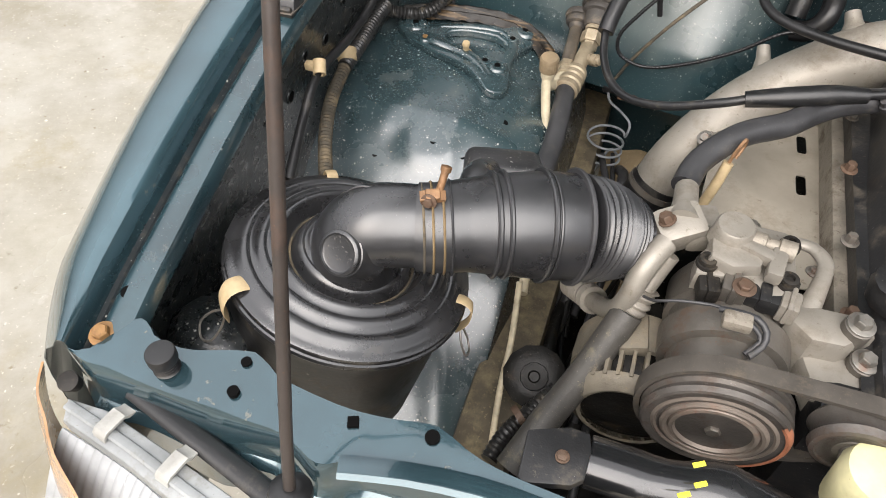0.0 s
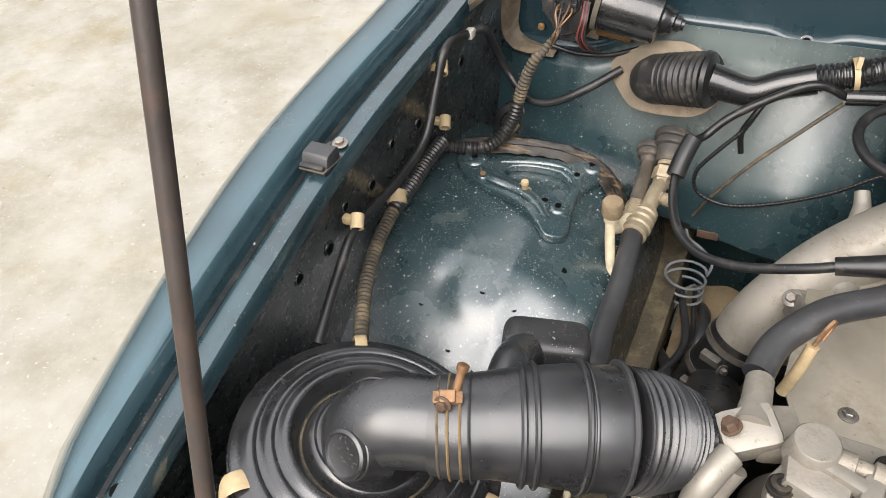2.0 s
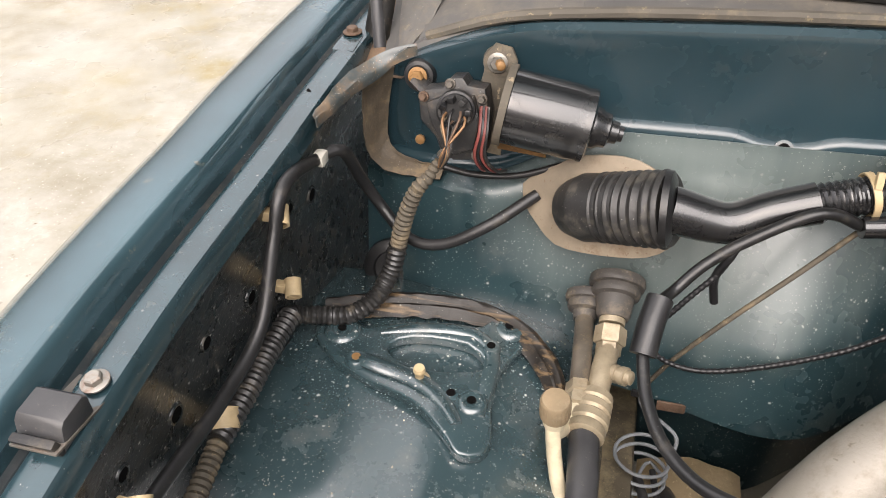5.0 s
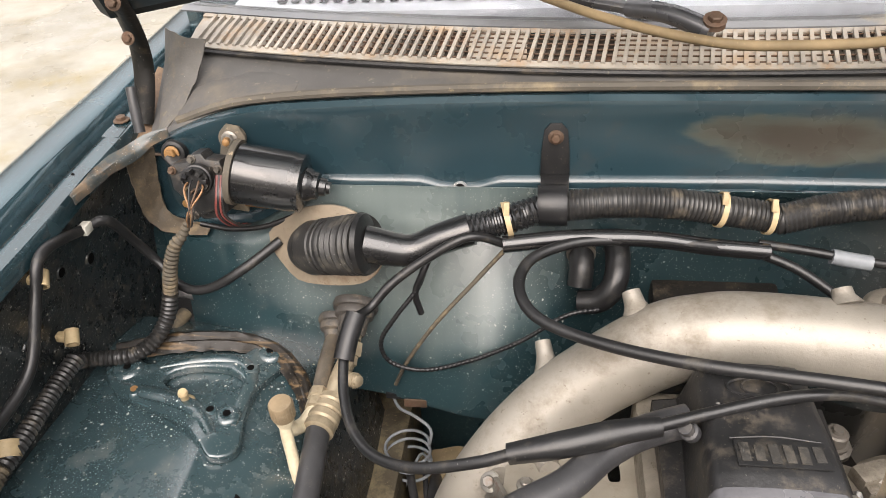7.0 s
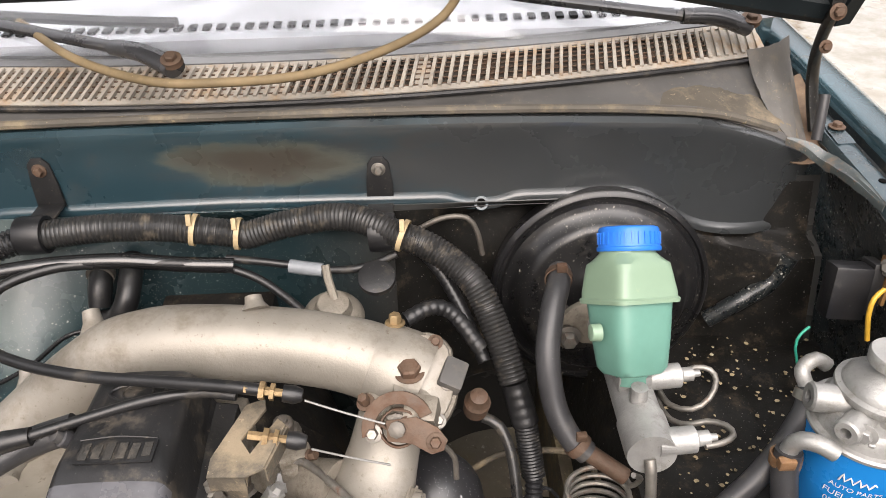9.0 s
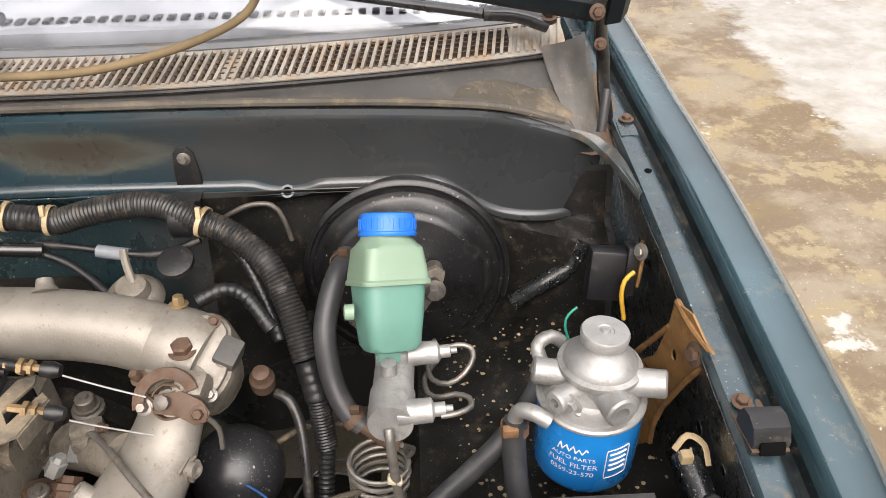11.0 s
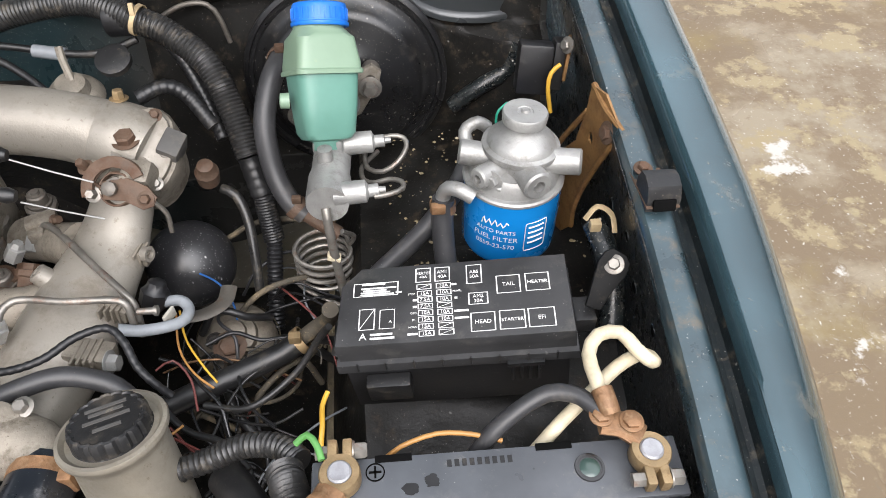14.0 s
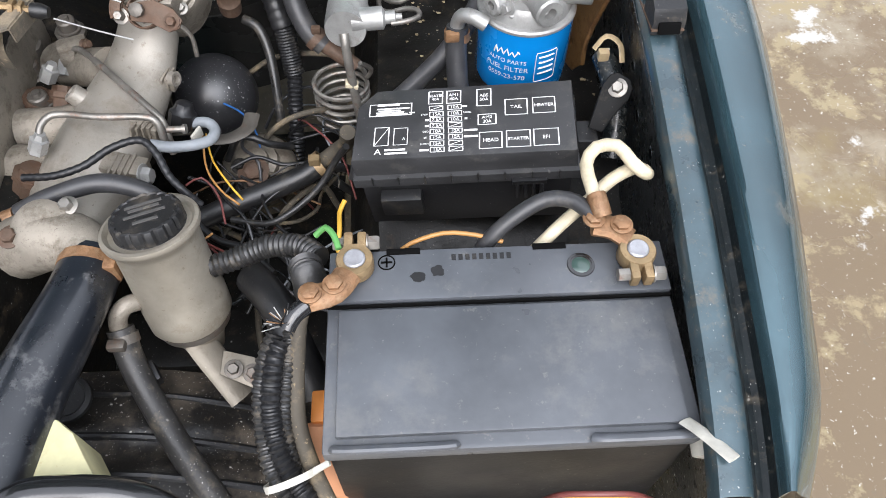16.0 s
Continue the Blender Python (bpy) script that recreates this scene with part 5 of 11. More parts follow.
# resonator behind the hose, and the dirty canister in the wing corner
rsn = thing("intake_resonator", (-0.475, -0.53, 0.80), "dusty black moulded resonator box behind the intake hose", "intake duct")
bm = B()
box(bm, (-0.498, -0.522, 0.836), (0.088, 0.058, 0.050), 0.018, (-16, 4, 16), seg=4)
part("chamber", bm, mat("gritty_moulded_black", (0.030, 0.030, 0.031), 0.36, 0.0, (0.12, 0.11, 0.09), 0.24, 40.0, 1.4, 0.15), rsn, "grit-covered resonator chamber")
bm = B()
tube(bm, [(-0.500, -0.625, 0.880), (-0.508, -0.590, 0.878), (-0.513, -0.560, 0.862), (-0.510, -0.535, 0.840)], 0.021, 26, 0.005, radii=[0.025, 0.021, 0.020, 0.022])
part("neck", bm, cleaner_black, rsn)
bm = B()
lathe(bm, (-0.735, -0.795, 0.685), (0.1, 0.3, 1), [(0, 0.052), (0.02, 0.058), (0.06, 0.060), (0.088, 0.054), (0.104, 0.040), (0.110, 0.012)], 36)
lone("charcoal_canister", bm, apron_dark, "dirt-covered dark canister in the wing corner", "canister")

# ---- intake hose ----
ih = thing("intake_hose", (-0.42, -0.62, 0.80), "black rubber intake hose with bellows and metal clamp", "intake hose")
HP = [Vector(q) for q in ((-0.545, -0.670, 0.8885), (-0.525, -0.664, 0.8885), (-0.500, -0.652, 0.888), (-0.474, -0.640, 0.886), (-0.455, -0.632, 0.884), (-0.436, -0.623, 0.881), (-0.420, -0.616, 0.878), (-0.404, -0.608, 0.874))]
bm = B()
tube(bm, HP, 0.04, 52, 0.003, radii=[0.0425, 0.0440, 0.0450, 0.0480, 0.0505, 0.0525, 0.0535, 0.0535])
slv = part("sleeve", bm, hose_black, ih, "smooth flared rubber sleeve")


def bead(at, d, r, w, h, material=None, label=""):
    """A raised ring round the hose."""
    bm = B()
    d = Vector(d).normalized()
    lathe(bm, Vector(at) - d * w, d, [(0, r - 0.003), (w * 0.25, r + h * 0.7), (w * 0.7, r + h), (w * 1.3, r + h), (w * 1.75, r + h * 0.7), (2 * w, r - 0.003)], 60)
    return part("raised_band", bm, material or hose_black, slv, label)


hd1 = (HP[4] - HP[2]).normalized()
hd2 = (HP[6] - HP[4]).normalized()
hd3 = (HP[7] - HP[5]).normalized()
bead(HP[3] - hd1 * 0.006, hd1, 0.0480, 0.0032, 0.0046)
bead(HP[3] + hd1 * 0.0045, hd1, 0.0490, 0.0030, 0.0045)
bead(HP[5], hd2, 0.0530, 0.0030, 0.0040)
bead(HP[5] + hd2 * 0.0055, hd2, 0.0532, 0.0018, 0.0020)
bead(HP[7] - hd3 * 0.002, hd3, 0.0545, 0.0030, 0.0042, rubber_grey, "scuffed grey rib")
bm = B()
tube(bm, [HP[7], (-0.390, -0.600, 0.868), (-0.375, -0.590, 0.858), (-0.361, -0.579, 0.845), (-0.350, -0.568, 0.828)], 0.05, 52, ribs=0.0034, pitch=0.0050, radii=[0.0545, 0.0540, 0.0505, 0.0450, 0.0380])
part("bellows", bm, hose_black, ih, "tightly ribbed rubber bellows")
bm = B()
tube(bm, [(-0.354, -0.572, 0.834), (-0.340, -0.548, 0.800), (-0.332, -0.50, 0.745), (-0.328, -0.42, 0.67), (-0.330, -0.36, 0.62), (-0.334, -0.31, 0.59)], 0.032, 28, 0.008, radii=[0.0375, 0.0375, 0.0350, 0.0340, 0.034])
part("lower_hose", bm, hose_black, ih)
A0 = Vector((-0.5255, -0.6645, 0.8885))
cd = (HP[2] - HP[0]).normalized()
for off, mt, rr in ((-0.0165, loom_tan, 0.0430), (-0.0080, brass, 0.0446), (0.0020, brass, 0.0452), (0.0095, hose_black, 0.0462)):
    bm = B()
    lathe(bm, A0 + cd * off, cd, [(0, rr - 0.003), (0.0002, rr), (0.0013, rr + 0.0008), (0.0024, rr), (0.0026, rr - 0.003)], 56, cap=False)
    part("clamp_wire", bm, mt, ih, "brassy clamp wire" if mt is brass else "")
cb = Vector((-0.530, -0.669, 0.9345))
cfm = frame_of(cb, cd, (0.1, -0.35, 1.0))
bm = B()
plate(bm, [(-0.011, -0.007), (0.011, -0.007), (0.012, 0.004), (0.007, 0.006), (0.006, 0.0085), (-0.006, 0.0085), (-0.007, 0.006), (-0.012, 0.004)], cfm @ pose(0, -0.001, -0.004, 0, 0, 0), 0.010, bevel=0.0015)
cl = part("clamp_screw", bm, copper, ih, "rusty clamp screw block")
bm = B()
lathe(bm, cb + Vector((0.004, 0.004, 0.0)), (0.12, 0.55, 0.85), [(-0.010, 0.0036), (0.022, 0.0036), (0.0225, 0.0050), (0.027, 0.0052), (0.0275, 0.0045), (0.0278, 0.002)], 14)
part("screw", bm, copper, cl, "bronze clamp screw")
bolt(cl, cb + Vector((-0.001, -0.0075, 0.0)), (0, -1, 0.3), 0.0048, 0.004, rusty)

# ---- wiper motor ----
wm = thing("wiper_motor", (-0.58, -0.03, 0.93), "black wiper motor bolted to the bulkhead", "wiper motor")
MD = Vector((1, 0.02, -0.19)).normalized()
MA = Vector((-0.592, -0.047, 0.9745))
bm = B()
lathe(bm, MA, MD, [(0, 0.026), (0.001, 0.0345), (0.006, 0.0355), (0.070, 0.0352), (0.078, 0.0338), (0.0805, 0.0345), (0.0845, 0.0345), (0.0865, 0.030), (0.087, 0.020), (0.092, 0.0195), (0.096, 0.0165), (0.102, 0.0160), (0.104, 0.0110), (0.111, 0.0100), (0.112, 0.0075), (0.116, 0.007)], 48)
part("motor_can", bm, black_satin, wm, "chipped glossy black motor can")
casting = mat("grimy_gearbox_casting", (0.036, 0.036, 0.036), 0.40, 0.35, (0.13, 0.10, 0.07), 0.32, 55.0, 0.5, 0.6, 150)
bm = B()
m = frame_of((-0.638, -0.024, 0.948), (1, 0.02, 0), (0, 0.25, 1))
go = [(-0.036, 0.018), (-0.030, 0.027), (-0.012, 0.030), (-0.004, 0.040), (0.008, 0.041), (0.013, 0.034), (0.030, 0.032), (0.034, 0.010), (0.033, -0.030), (0.020, -0.040), (0.0, -0.042), (-0.012, -0.036), (-0.018, -0.020), (-0.034, -0.004)]
plate(bm, go, m, 0.026, bevel=0.005)
gbx = part("gearbox", bm, casting, wm, "grimy lobed cast gearbox")
bm = B()
plate(bm, [(-0.026, 0.016), (-0.008, 0.024), (0.020, 0.025), (0.027, 0.004), (0.022, -0.026), (0.002, -0.034), (-0.012, -0.022), (-0.022, -0.002)], m @ Matrix.Translation((0, 0, 0.024)), 0.009, bevel=0.003)
part("cover_plate", bm, casting, gbx)
for q in ((-0.004, 0.034), (0.027, 0.022), (-0.030, 0.020), (0.024, -0.034), (-0.010, -0.036)):
    bolt(gbx, m @ Vector((*q, 0.026)), (0, -1, 0.25), 0.0038, 0.005, steel_dark if q[0] > -0.02 else rusty, 1.4, name="screw")
# round multi-pin connector with its leads
cc0 = m @ Vector((0.004, 0.012, 0.033))
cdir = Vector((0.10, -0.85, 0.25)).normalized()
bm = B()
lathe(bm, cc0, cdir, [(0, 0.019), (0.008, 0.0185), (0.009, 0.0165), (0.013, 0.016), (0.013, 0.0135), (0.010, 0.013), (0.010, 0.002)], 22)
con = part("connector", bm, black_dusty, wm, "round black wiring connector")
for k in range(7):
    a = 0.9 * k
    bm = B()
    box(bm, cc0 + cdir * 0.012 + Vector((0.0125 * math.cos(a), 0.0, 0.0125 * math.sin(a))), (0.006, 0.008, 0.006), 0.001, (-16, math.degrees(-a), 6))
    part("terminal_block", bm, (black, casting, black_dusty)[k % 3], con)
for k in range(7):
    bm = B()
    a = 0.9 * k
    s0 = cc0 + cdir * 0.014 + Vector((0.009 * math.cos(a), 0.0, 0.006 * math.sin(a) - 0.004))
    tube(bm, [s0, s0 + Vector((0.002 - 0.0012 * k, -0.010, -0.004)), Vector((-0.638 + 0.0012 * k, -0.090, 0.942)), Vector((-0.644 + 0.0006 * k, -0.086, 0.922))], 0.0013, 6, 0.005)
    part("lead", bm, (copper, rusty, rubber, copper, loom_tan, rusty, loom_mat)[k], wm)
# upright strap plate between gearbox and can, and its bushes
bm = B()
sm = frame_of((-0.6045, -0.014, 0.955), (1, 0.05, -0.10), (0.05, 0.10, 1))
plate(bm, [(-0.010, -0.050), (0.013, -0.052), (0.015, 0.020), (0.017, 0.048), (0.010, 0.060), (-0.006, 0.062), (-0.014, 0.052), (-0.014, 0.034), (-0.018, 0.010), (-0.012, -0.010)], sm, 0.004, bevel=0.001)
strap = part("mounting_strap", bm, gusset_mat, wm, "dust-brown upright mounting strap")
bm = B()
lathe(bm, MA + MD * 0.001, MD, [(0, 0.0355), (0, 0.0385), (0.007, 0.0385), (0.007, 0.0355)], 40, cap=False)
part("band", bm, gusset_mat, strap)
for at, rr, mt in (((-0.602, -0.012, 0.999), 0.0145, gusset_mat), ((-0.684, -0.006, 0.975), 0.0150, rubber)):
    at = Vector(at)
    bm = B()
    lathe(bm, at + Vector((0, 0.010, -0.002)), (0.05, -1, 0.22), [(0, rr * 1.12), (0.008, rr * 1.05), (0.011, rr), (0.012, rr * 0.75), (0.010, rr * 0.72)], 28)
    bush = part("rubber_bush", bm, mt, wm, "dusty rubber bush with a washer")
    bolt(bush, at + Vector((0, -0.002, 0.0005)), (0.05, -1, 0.22), 0.0068, 0.006, steel if at.x > -0.65 else orange_rust, 1.45)
bm = B()
tube(bm, [(-0.684, -0.008, 0.972), (-0.672, -0.016, 0.966), (-0.655, -0.026, 0.962)], 0.012, 12, 0.005, flat=0.5)
part("mounting_ear", bm, casting, wm)
bm = B()
lathe(bm, (-0.596, -0.034, 1.008), (0.3, -1, 0.2), [(0, 0.0045), (0.010, 0.0045), (0.011, 0.003)], 8)
part("earth_stud", bm, orange_rust, wm)
for k, mt in enumerate((red_wire, rubber, red_wire, loom_mat)):
    bm = B()
    a = -0.0035 + 0.0024 * k
    tube(bm, [(-0.606 + a, -0.052, 0.972), (-0.604 + a, -0.070, 0.955), (-0.607 + a * 1.4, -0.072, 0.930), (-0.600 + a * 2, -0.060, 0.908), (-0.594 + a * 2, -0.045, 0.900)], 0.0017, 6, 0.006)
    part("lead", bm, mt, wm)
bm = B()
box(bm, (-0.574, -0.022, 0.915), (0.050, 0.003, 0.014), 0.001, (10, 6, 0))
part("lower_tab", bm, orange_rust, wm, "rust-orange lower tab")
for q, rr in (((-0.686, -0.004, 0.902), 0.0055), ((-0.597, -0.004, 0.905), 0.004)):
    bm = B()
    lathe(bm, q, (0, -1, 0.1), [(0, rr), (0.003, rr), (0.004, rr * 0.6)], 8)
    lone("body_plug", bm, orange_rust, "rusted plug in the bulkhead panel", "plug", "body plugs")
bm = B()
fa = spline([Vector(q) for q in ((-0.752, -0.050, 0.978), (-0.757, -0.040, 0.940), (-0.758, -0.034, 0.900), (-0.752, -0.028, 0.870), (-0.735, -0.026, 0.855), (-0.700, -0.026, 0.853), (-0.664, -0.027, 0.858))], 0.01)
fb = spline([Vector(q) for q in ((-0.712, 0.004, 0.978), (-0.722, 0.010, 0.940), (-0.728, 0.012, 0.905), (-0.727, 0.010, 0.888), (-0.716, 0.004, 0.878), (-0.690, -0.004, 0.874), (-0.660, -0.010, 0.872))], 0.01)
sheet(bm, 36, 8, lambda u, v: along(fa, u).lerp(along(fb, u), 0.42 + 0.58 * v) + Vector((0, 0.005 * math.sin(math.pi * v) + 0.003 * noise.noise((u * 14, v * 4, 2)), 0)), 0.0012)
lone("corner_flange", bm, mat("brown_dusted_flange", (0.10, 0.080, 0.058), 0.6, 0.0, (0.25, 0.185, 0.11), 0.36, 45.0, 0.4, 0.5, 150, spec=0.25), "brown dusty flange in the bulkhead corner", "flange")
cable("bulkhead_lip_wire", [(-0.660, -0.030, 0.888), (-0.62, -0.034, 0.884), (-0.575, -0.036, 0.890), (-0.535, -0.034, 0.905), (-0.505, -0.030, 0.915)], 0.0034, rubber, "thin black wire along the bulkhead lip", "wire")

# ---- loom through the bellows grommet ----
gr = thing("firewall_grommet", (-0.475, -0.06, 0.85), "ribbed black rubber loom grommet on a rusty plate", "grommet")
bm = B()
pm = frame_of((-0.484, -0.064, 0.887), (1, -0.38, 0), (0, 0.42, 1))
ol = [(-0.090, -0.007), (-0.080, 0.006), (-0.058, 0.023), (-0.037, 0.038), (0.003, 0.049), (0.032, 0.047), (0.059, 0.033), (0.077, 0.006), (0.070, -0.019), (0.052, -0.036), (0.025, -0.046), (-0.010, -0.054), (-0.041, -0.056), (-0.065, -0.042), (-0.084, -0.025)]
plate(bm, [(q.x, q.y) for q in spline([(x, y, 0) for x, y in ol] + [(*ol[0], 0)], 0.02)][:-1], pm @ Matrix.Translation((0, 0, 0.0)), 0.003, bevel=0.0008)
part("plate", bm, mat("dusty_zinc_plate", (0.25, 0.205, 0.15), 0.6, 0.2, (0.15, 0.085, 0.045), 0.36, 22), gr, "dusty tan mounting plate with rusted edge")
bm = B()
tube(bm, [(-0.516, -0.056, 0.872), (-0.505, -0.064, 0.880), (-0.482, -0.078, 0.893), (-0.462, -0.087, 0.902)], 0.032, 36, 0.003, radii=[0.027, 0.0335, 0.0325, 0.0320])
tube(bm, [(-0.484, -0.077, 0.892), (-0.450, -0.092, 0.906), (-0.428, -0.100, 0.914)], 0.034, 36, ribs=0.0030, pitch=0.0085, radii=[0.0340, 0.0350, 0.0365])
part("bellows", bm, mat("dust_greyed_bellows", (0.022, 0.0215, 0.021), 0.42, 0.0, (0.13, 0.115, 0.09), 0.30, 36.0, 0.5, 0.2, spec=0.45), gr, "dusty ribbed rubber bellows")
bm = B()
lathe(bm, (-0.434, -0.099, 0.913), (1, -0.12, 0.12), [(0, 0.035), (0.006, 0.0345), (0.009, 0.028), (0.010, 0.019)], 32)
part("end_collar", bm, rubber, gr)
ML = thing("main_wiring_loom", (0.0, -0.06, 0.88), "black taped and corrugated main wiring loom along the bulkhead", "wiring loom")
bm = B()
tube(bm, [(-0.430, -0.100, 0.914), (-0.38, -0.098, 0.905), (-0.345, -0.092, 0.918), (-0.31, -0.087, 0.929)], 0.019, 20, 0.006, radii=[0.022, 0.019, 0.018, 0.0185])
part("taped_run", bm, black_satin, ML, "shiny taped loom")
bm = B()
tube(bm, [(-0.312, -0.087, 0.929), (-0.271, -0.079, 0.937), (-0.235, -0.066, 0.943), (-0.215, -0.062, 0.945)], 0.017, 16, ribs=0.002, pitch=0.006)
part("conduit", bm, black_satin, ML)
bm = B()
tube(bm, [(-0.215, -0.062, 0.945), (-0.15, -0.055, 0.947), (-0.09, -0.050, 0.943), (-0.04, -0.046, 0.934), (0.013, -0.046, 0.926), (0.03, -0.05, 0.925)], 0.0175, 18, ribs=0.0014, pitch=0.0050)
part("conduit", bm, loom_mat, ML)
bm = B()
tube(bm, [(0.025, -0.05, 0.926), (0.07, -0.047, 0.937), (0.12, -0.045, 0.944), (0.155, -0.05, 0.945), (0.185, -0.062, 0.940), (0.205, -0.07, 0.934)], 0.0175, 18, ribs=0.0014, pitch=0.0050)
part("conduit", bm, loom_mat, ML)
LD = [(0.20, -0.068, 0.935), (0.25, -0.083, 0.918), (0.295, -0.110, 0.888), (0.321, -0.148, 0.842), (0.338, -0.188, 0.798), (0.350, -0.214, 0.755), (0.358, -0.246, 0.700), (0.355, -0.285, 0.655), (0.351, -0.320, 0.600)]
bm = B()
tube(bm, LD[:5], 0.0178, 20, ribs=0.0016, pitch=0.0050)
part("conduit", bm, loom_mat, ML, "grey-black corrugated conduit")
bm = B()
tube(bm, LD[4:6], 0.0165, 16, ribs=0.0008, pitch=0.012)
part("taped_run", bm, rubber, ML)
bm = B()
tube(bm, LD[5:7], 0.0145, 16, ribs=0.0010, pitch=0.004)
part("taped_run", bm, rubber, ML, "criss-cross taped run")
bm = B()
tube(bm, LD[6:], 0.0112, 16, ribs=0.002, pitch=0.006)
part("conduit", bm, black, ML)
for at, d in (((-0.271, -0.079, 0.937), (1, 0.2, 0.2)), ((-0.039, -0.046, 0.934), (1, 0, -0.2)), ((0.013, -0.046, 0.926), (1, 0, -0.15)), ((0.214, -0.072, 0.932), (1, -0.3, -0.3))):
    bm = B()
    lathe(bm, Vector(at) - Vector(d).normalized() * 0.003, d, [(0, 0.0185), (0, 0.0200), (0.006, 0.0200), (0.006, 0.0185)], 24, cap=False)
    box(bm, Vector(at) + Vector((0.0, -0.010, 0.021)), (0.006, 0.006, 0.014), 0.001, (-20, 0, 0))
    part("cable_tie", bm, tan_clip, ML, "yellowed cable tie")
# under-run of thinner black sleeve with the throttle cables
bm = B()
tube(bm, [(-0.275, -0.10, 0.918), (-0.20, -0.090, 0.922), (-0.12, -0.085, 0.920), (-0.05, -0.08, 0.908), (0.01, -0.078, 0.902)], 0.0095, 12, 0.01)
part("lower_sleeve", bm, black_satin, ML)
for x, y, z in ((-0.22, -0.012, 1.0), (0.186, -0.012, 0.985)):
    br = thing("loom_bracket", (x, y, z - 0.06), "black steel loom bracket bolted to the bulkhead", "bracket", "loom brackets")
    bm = B()
    ol = [(-0.017, -0.050), (0.017, -0.050), (0.016, -0.02), (0.013, 0.008), (0.006, 0.016), (-0.006, 0.016), (-0.013, 0.008), (-0.016, -0.02)]
    plate(bm, ol, frame_of((x, -0.0015, z), (1, 0, 0), (0, 0.05, 1)), 0.003, bevel=0.0006)
    box(bm, (x, -0.028, z - 0.048), (0.032, 0.050, 0.003), 0.001, (0, 0, 0))
    part("strap", bm, black_dusty, br)
    bolt(br, (x, -0.0045, z), (0, -1, 0.05), 0.0055, 0.006, rusty if x < 0 else steel)
    bm = B()
    lathe(bm, (x - 0.018 + (0.0 if x < 0 else 0.005), -0.060, z - 0.056), (1, 0, 0.03), [(0, 0.018), (0, 0.0225), (0.004, 0.0235), (0.028, 0.0235), (0.032, 0.0225), (0.032, 0.018)], 28, cap=False)
    part("hose_clip", bm, black, br, "black plastic loom clip")

# ---- wing-side looms and washer hose ----
cable("wing_cable", [(-0.735, -0.586, 0.812), (-0.748, -0.511, 0.841), (-0.752, -0.454, 0.864), (-0.752, -0.351, 0.856), (-0.748, -0.280, 0.871), (-0.748, -0.231, 0.926), (-0.745, -0.201, 0.963), (-0.750, -0.122, 0.940), (-0.735, -0.10, 0.938), (-0.732, -0.070, 0.889), (-0.716, -0.060, 0.848), (-0.681, -0.080, 0.826), (-0.643, -0.085, 0.828), (-0.597, -0.075, 0.852), (-0.553, -0.045, 0.876)], 0.0062, rubber, "black washer hose clipped along the inner wing", "hose")
sw = thing("side_wiring_loom", (-0.72, -0.25, 0.76), "dusty corrugated wiring loom along the inner wing", "wiring loom")
bm = B()
tube(bm, [(-0.702, -0.561, 0.775), (-0.727, -0.510, 0.782), (-0.747, -0.462, 0.786), (-0.763, -0.407, 0.790), (-0.771, -0.344, 0.795)], 0.0095, 14, ribs=0.0018, pitch=0.006)
part("conduit", bm, loom_tan, sw, "mud-brown corrugated conduit")
bm = B()
tube(bm, [(-0.771, -0.344, 0.795), (-0.769, -0.289, 0.800), (-0.769, -0.242, 0.805), (-0.765, -0.201, 0.810)], 0.011, 14, ribs=0.002, pitch=0.006)
part("conduit", bm, loom_mat, sw)
bm = B()
tube(bm, [(-0.767, -0.207, 0.808), (-0.779, -0.180, 0.787), (-0.757, -0.166, 0.779), (-0.725, -0.157, 0.778), (-0.705, -0.135, 0.784), (-0.693, -0.112, 0.803), (-0.687, -0.100, 0.830)], 0.0105, 14, ribs=0.0018, pitch=0.006)
part("conduit", bm, loom_mat, sw)
bm = B()
tube(bm, [(-0.689, -0.100, 0.822), (-0.678, -0.098, 0.865), (-0.665, -0.094, 0.898), (-0.653, -0.088, 0.912), (-0.645, -0.082, 0.928)], 0.0095, 14, ribs=0.0018, pitch=0.006, radii=[0.0095, 0.0095, 0.009, 0.008, 0.0045])
part("conduit", bm, loom_tan, sw, "mud-dusted conduit to the wiper motor")
for q, nm in (((-0.775, -0.324, 0.800), "wing_clip"), ((-0.748, -0.455, 0.876), "wing_clip"), ((-0.748, -0.213, 0.939), "wing_clip"), ((-0.760, -0.196, 0.841), "wing_clip")):
    bm = B()
    big = nm == "wing_clip" and q[1] > -0.36 and q[1] < -0.28
    r = 0.0135 if big else 0.008
    lathe(bm, q, (-0.3, 0.75, 0.5), [(-0.009, r * 0.72), (-0.009, r), (0.009, r), (0.009, r * 0.72)], 20, cap=False)
    box(bm, Vector(q) + Vector((-0.012, 0, 0)), (0.012, 0.016 if big else 0.010, 0.010), 0.002)
    lone("wiring_clip", bm, tan_clip, "yellowed nylon wiring clip on the inner wing", "clip", "wiring clips")
bm = B()
box(bm, (-0.748, -0.122, 0.941), (0.012, 0.016, 0.012), 0.003)
lone("hose_clip", bm, white_clip, "small white clip holding the washer hose", "clip")
kn = thing("push_clip", (-0.634, -0.216, 0.757), "yellowed nylon push clip in the wheel house", "clip")
bm = B()
lathe(bm, (-0.634, -0.216, 0.7640), (0.05, -0.1, 1), [(0, 0.012), (0.003, 0.0105), (0.005, 0.008), (0.006, 0.0045), (0.016, 0.0045), (0.018, 0.006), (0.022, 0.005)], 18)
part("stem", bm, tan_clip, kn)
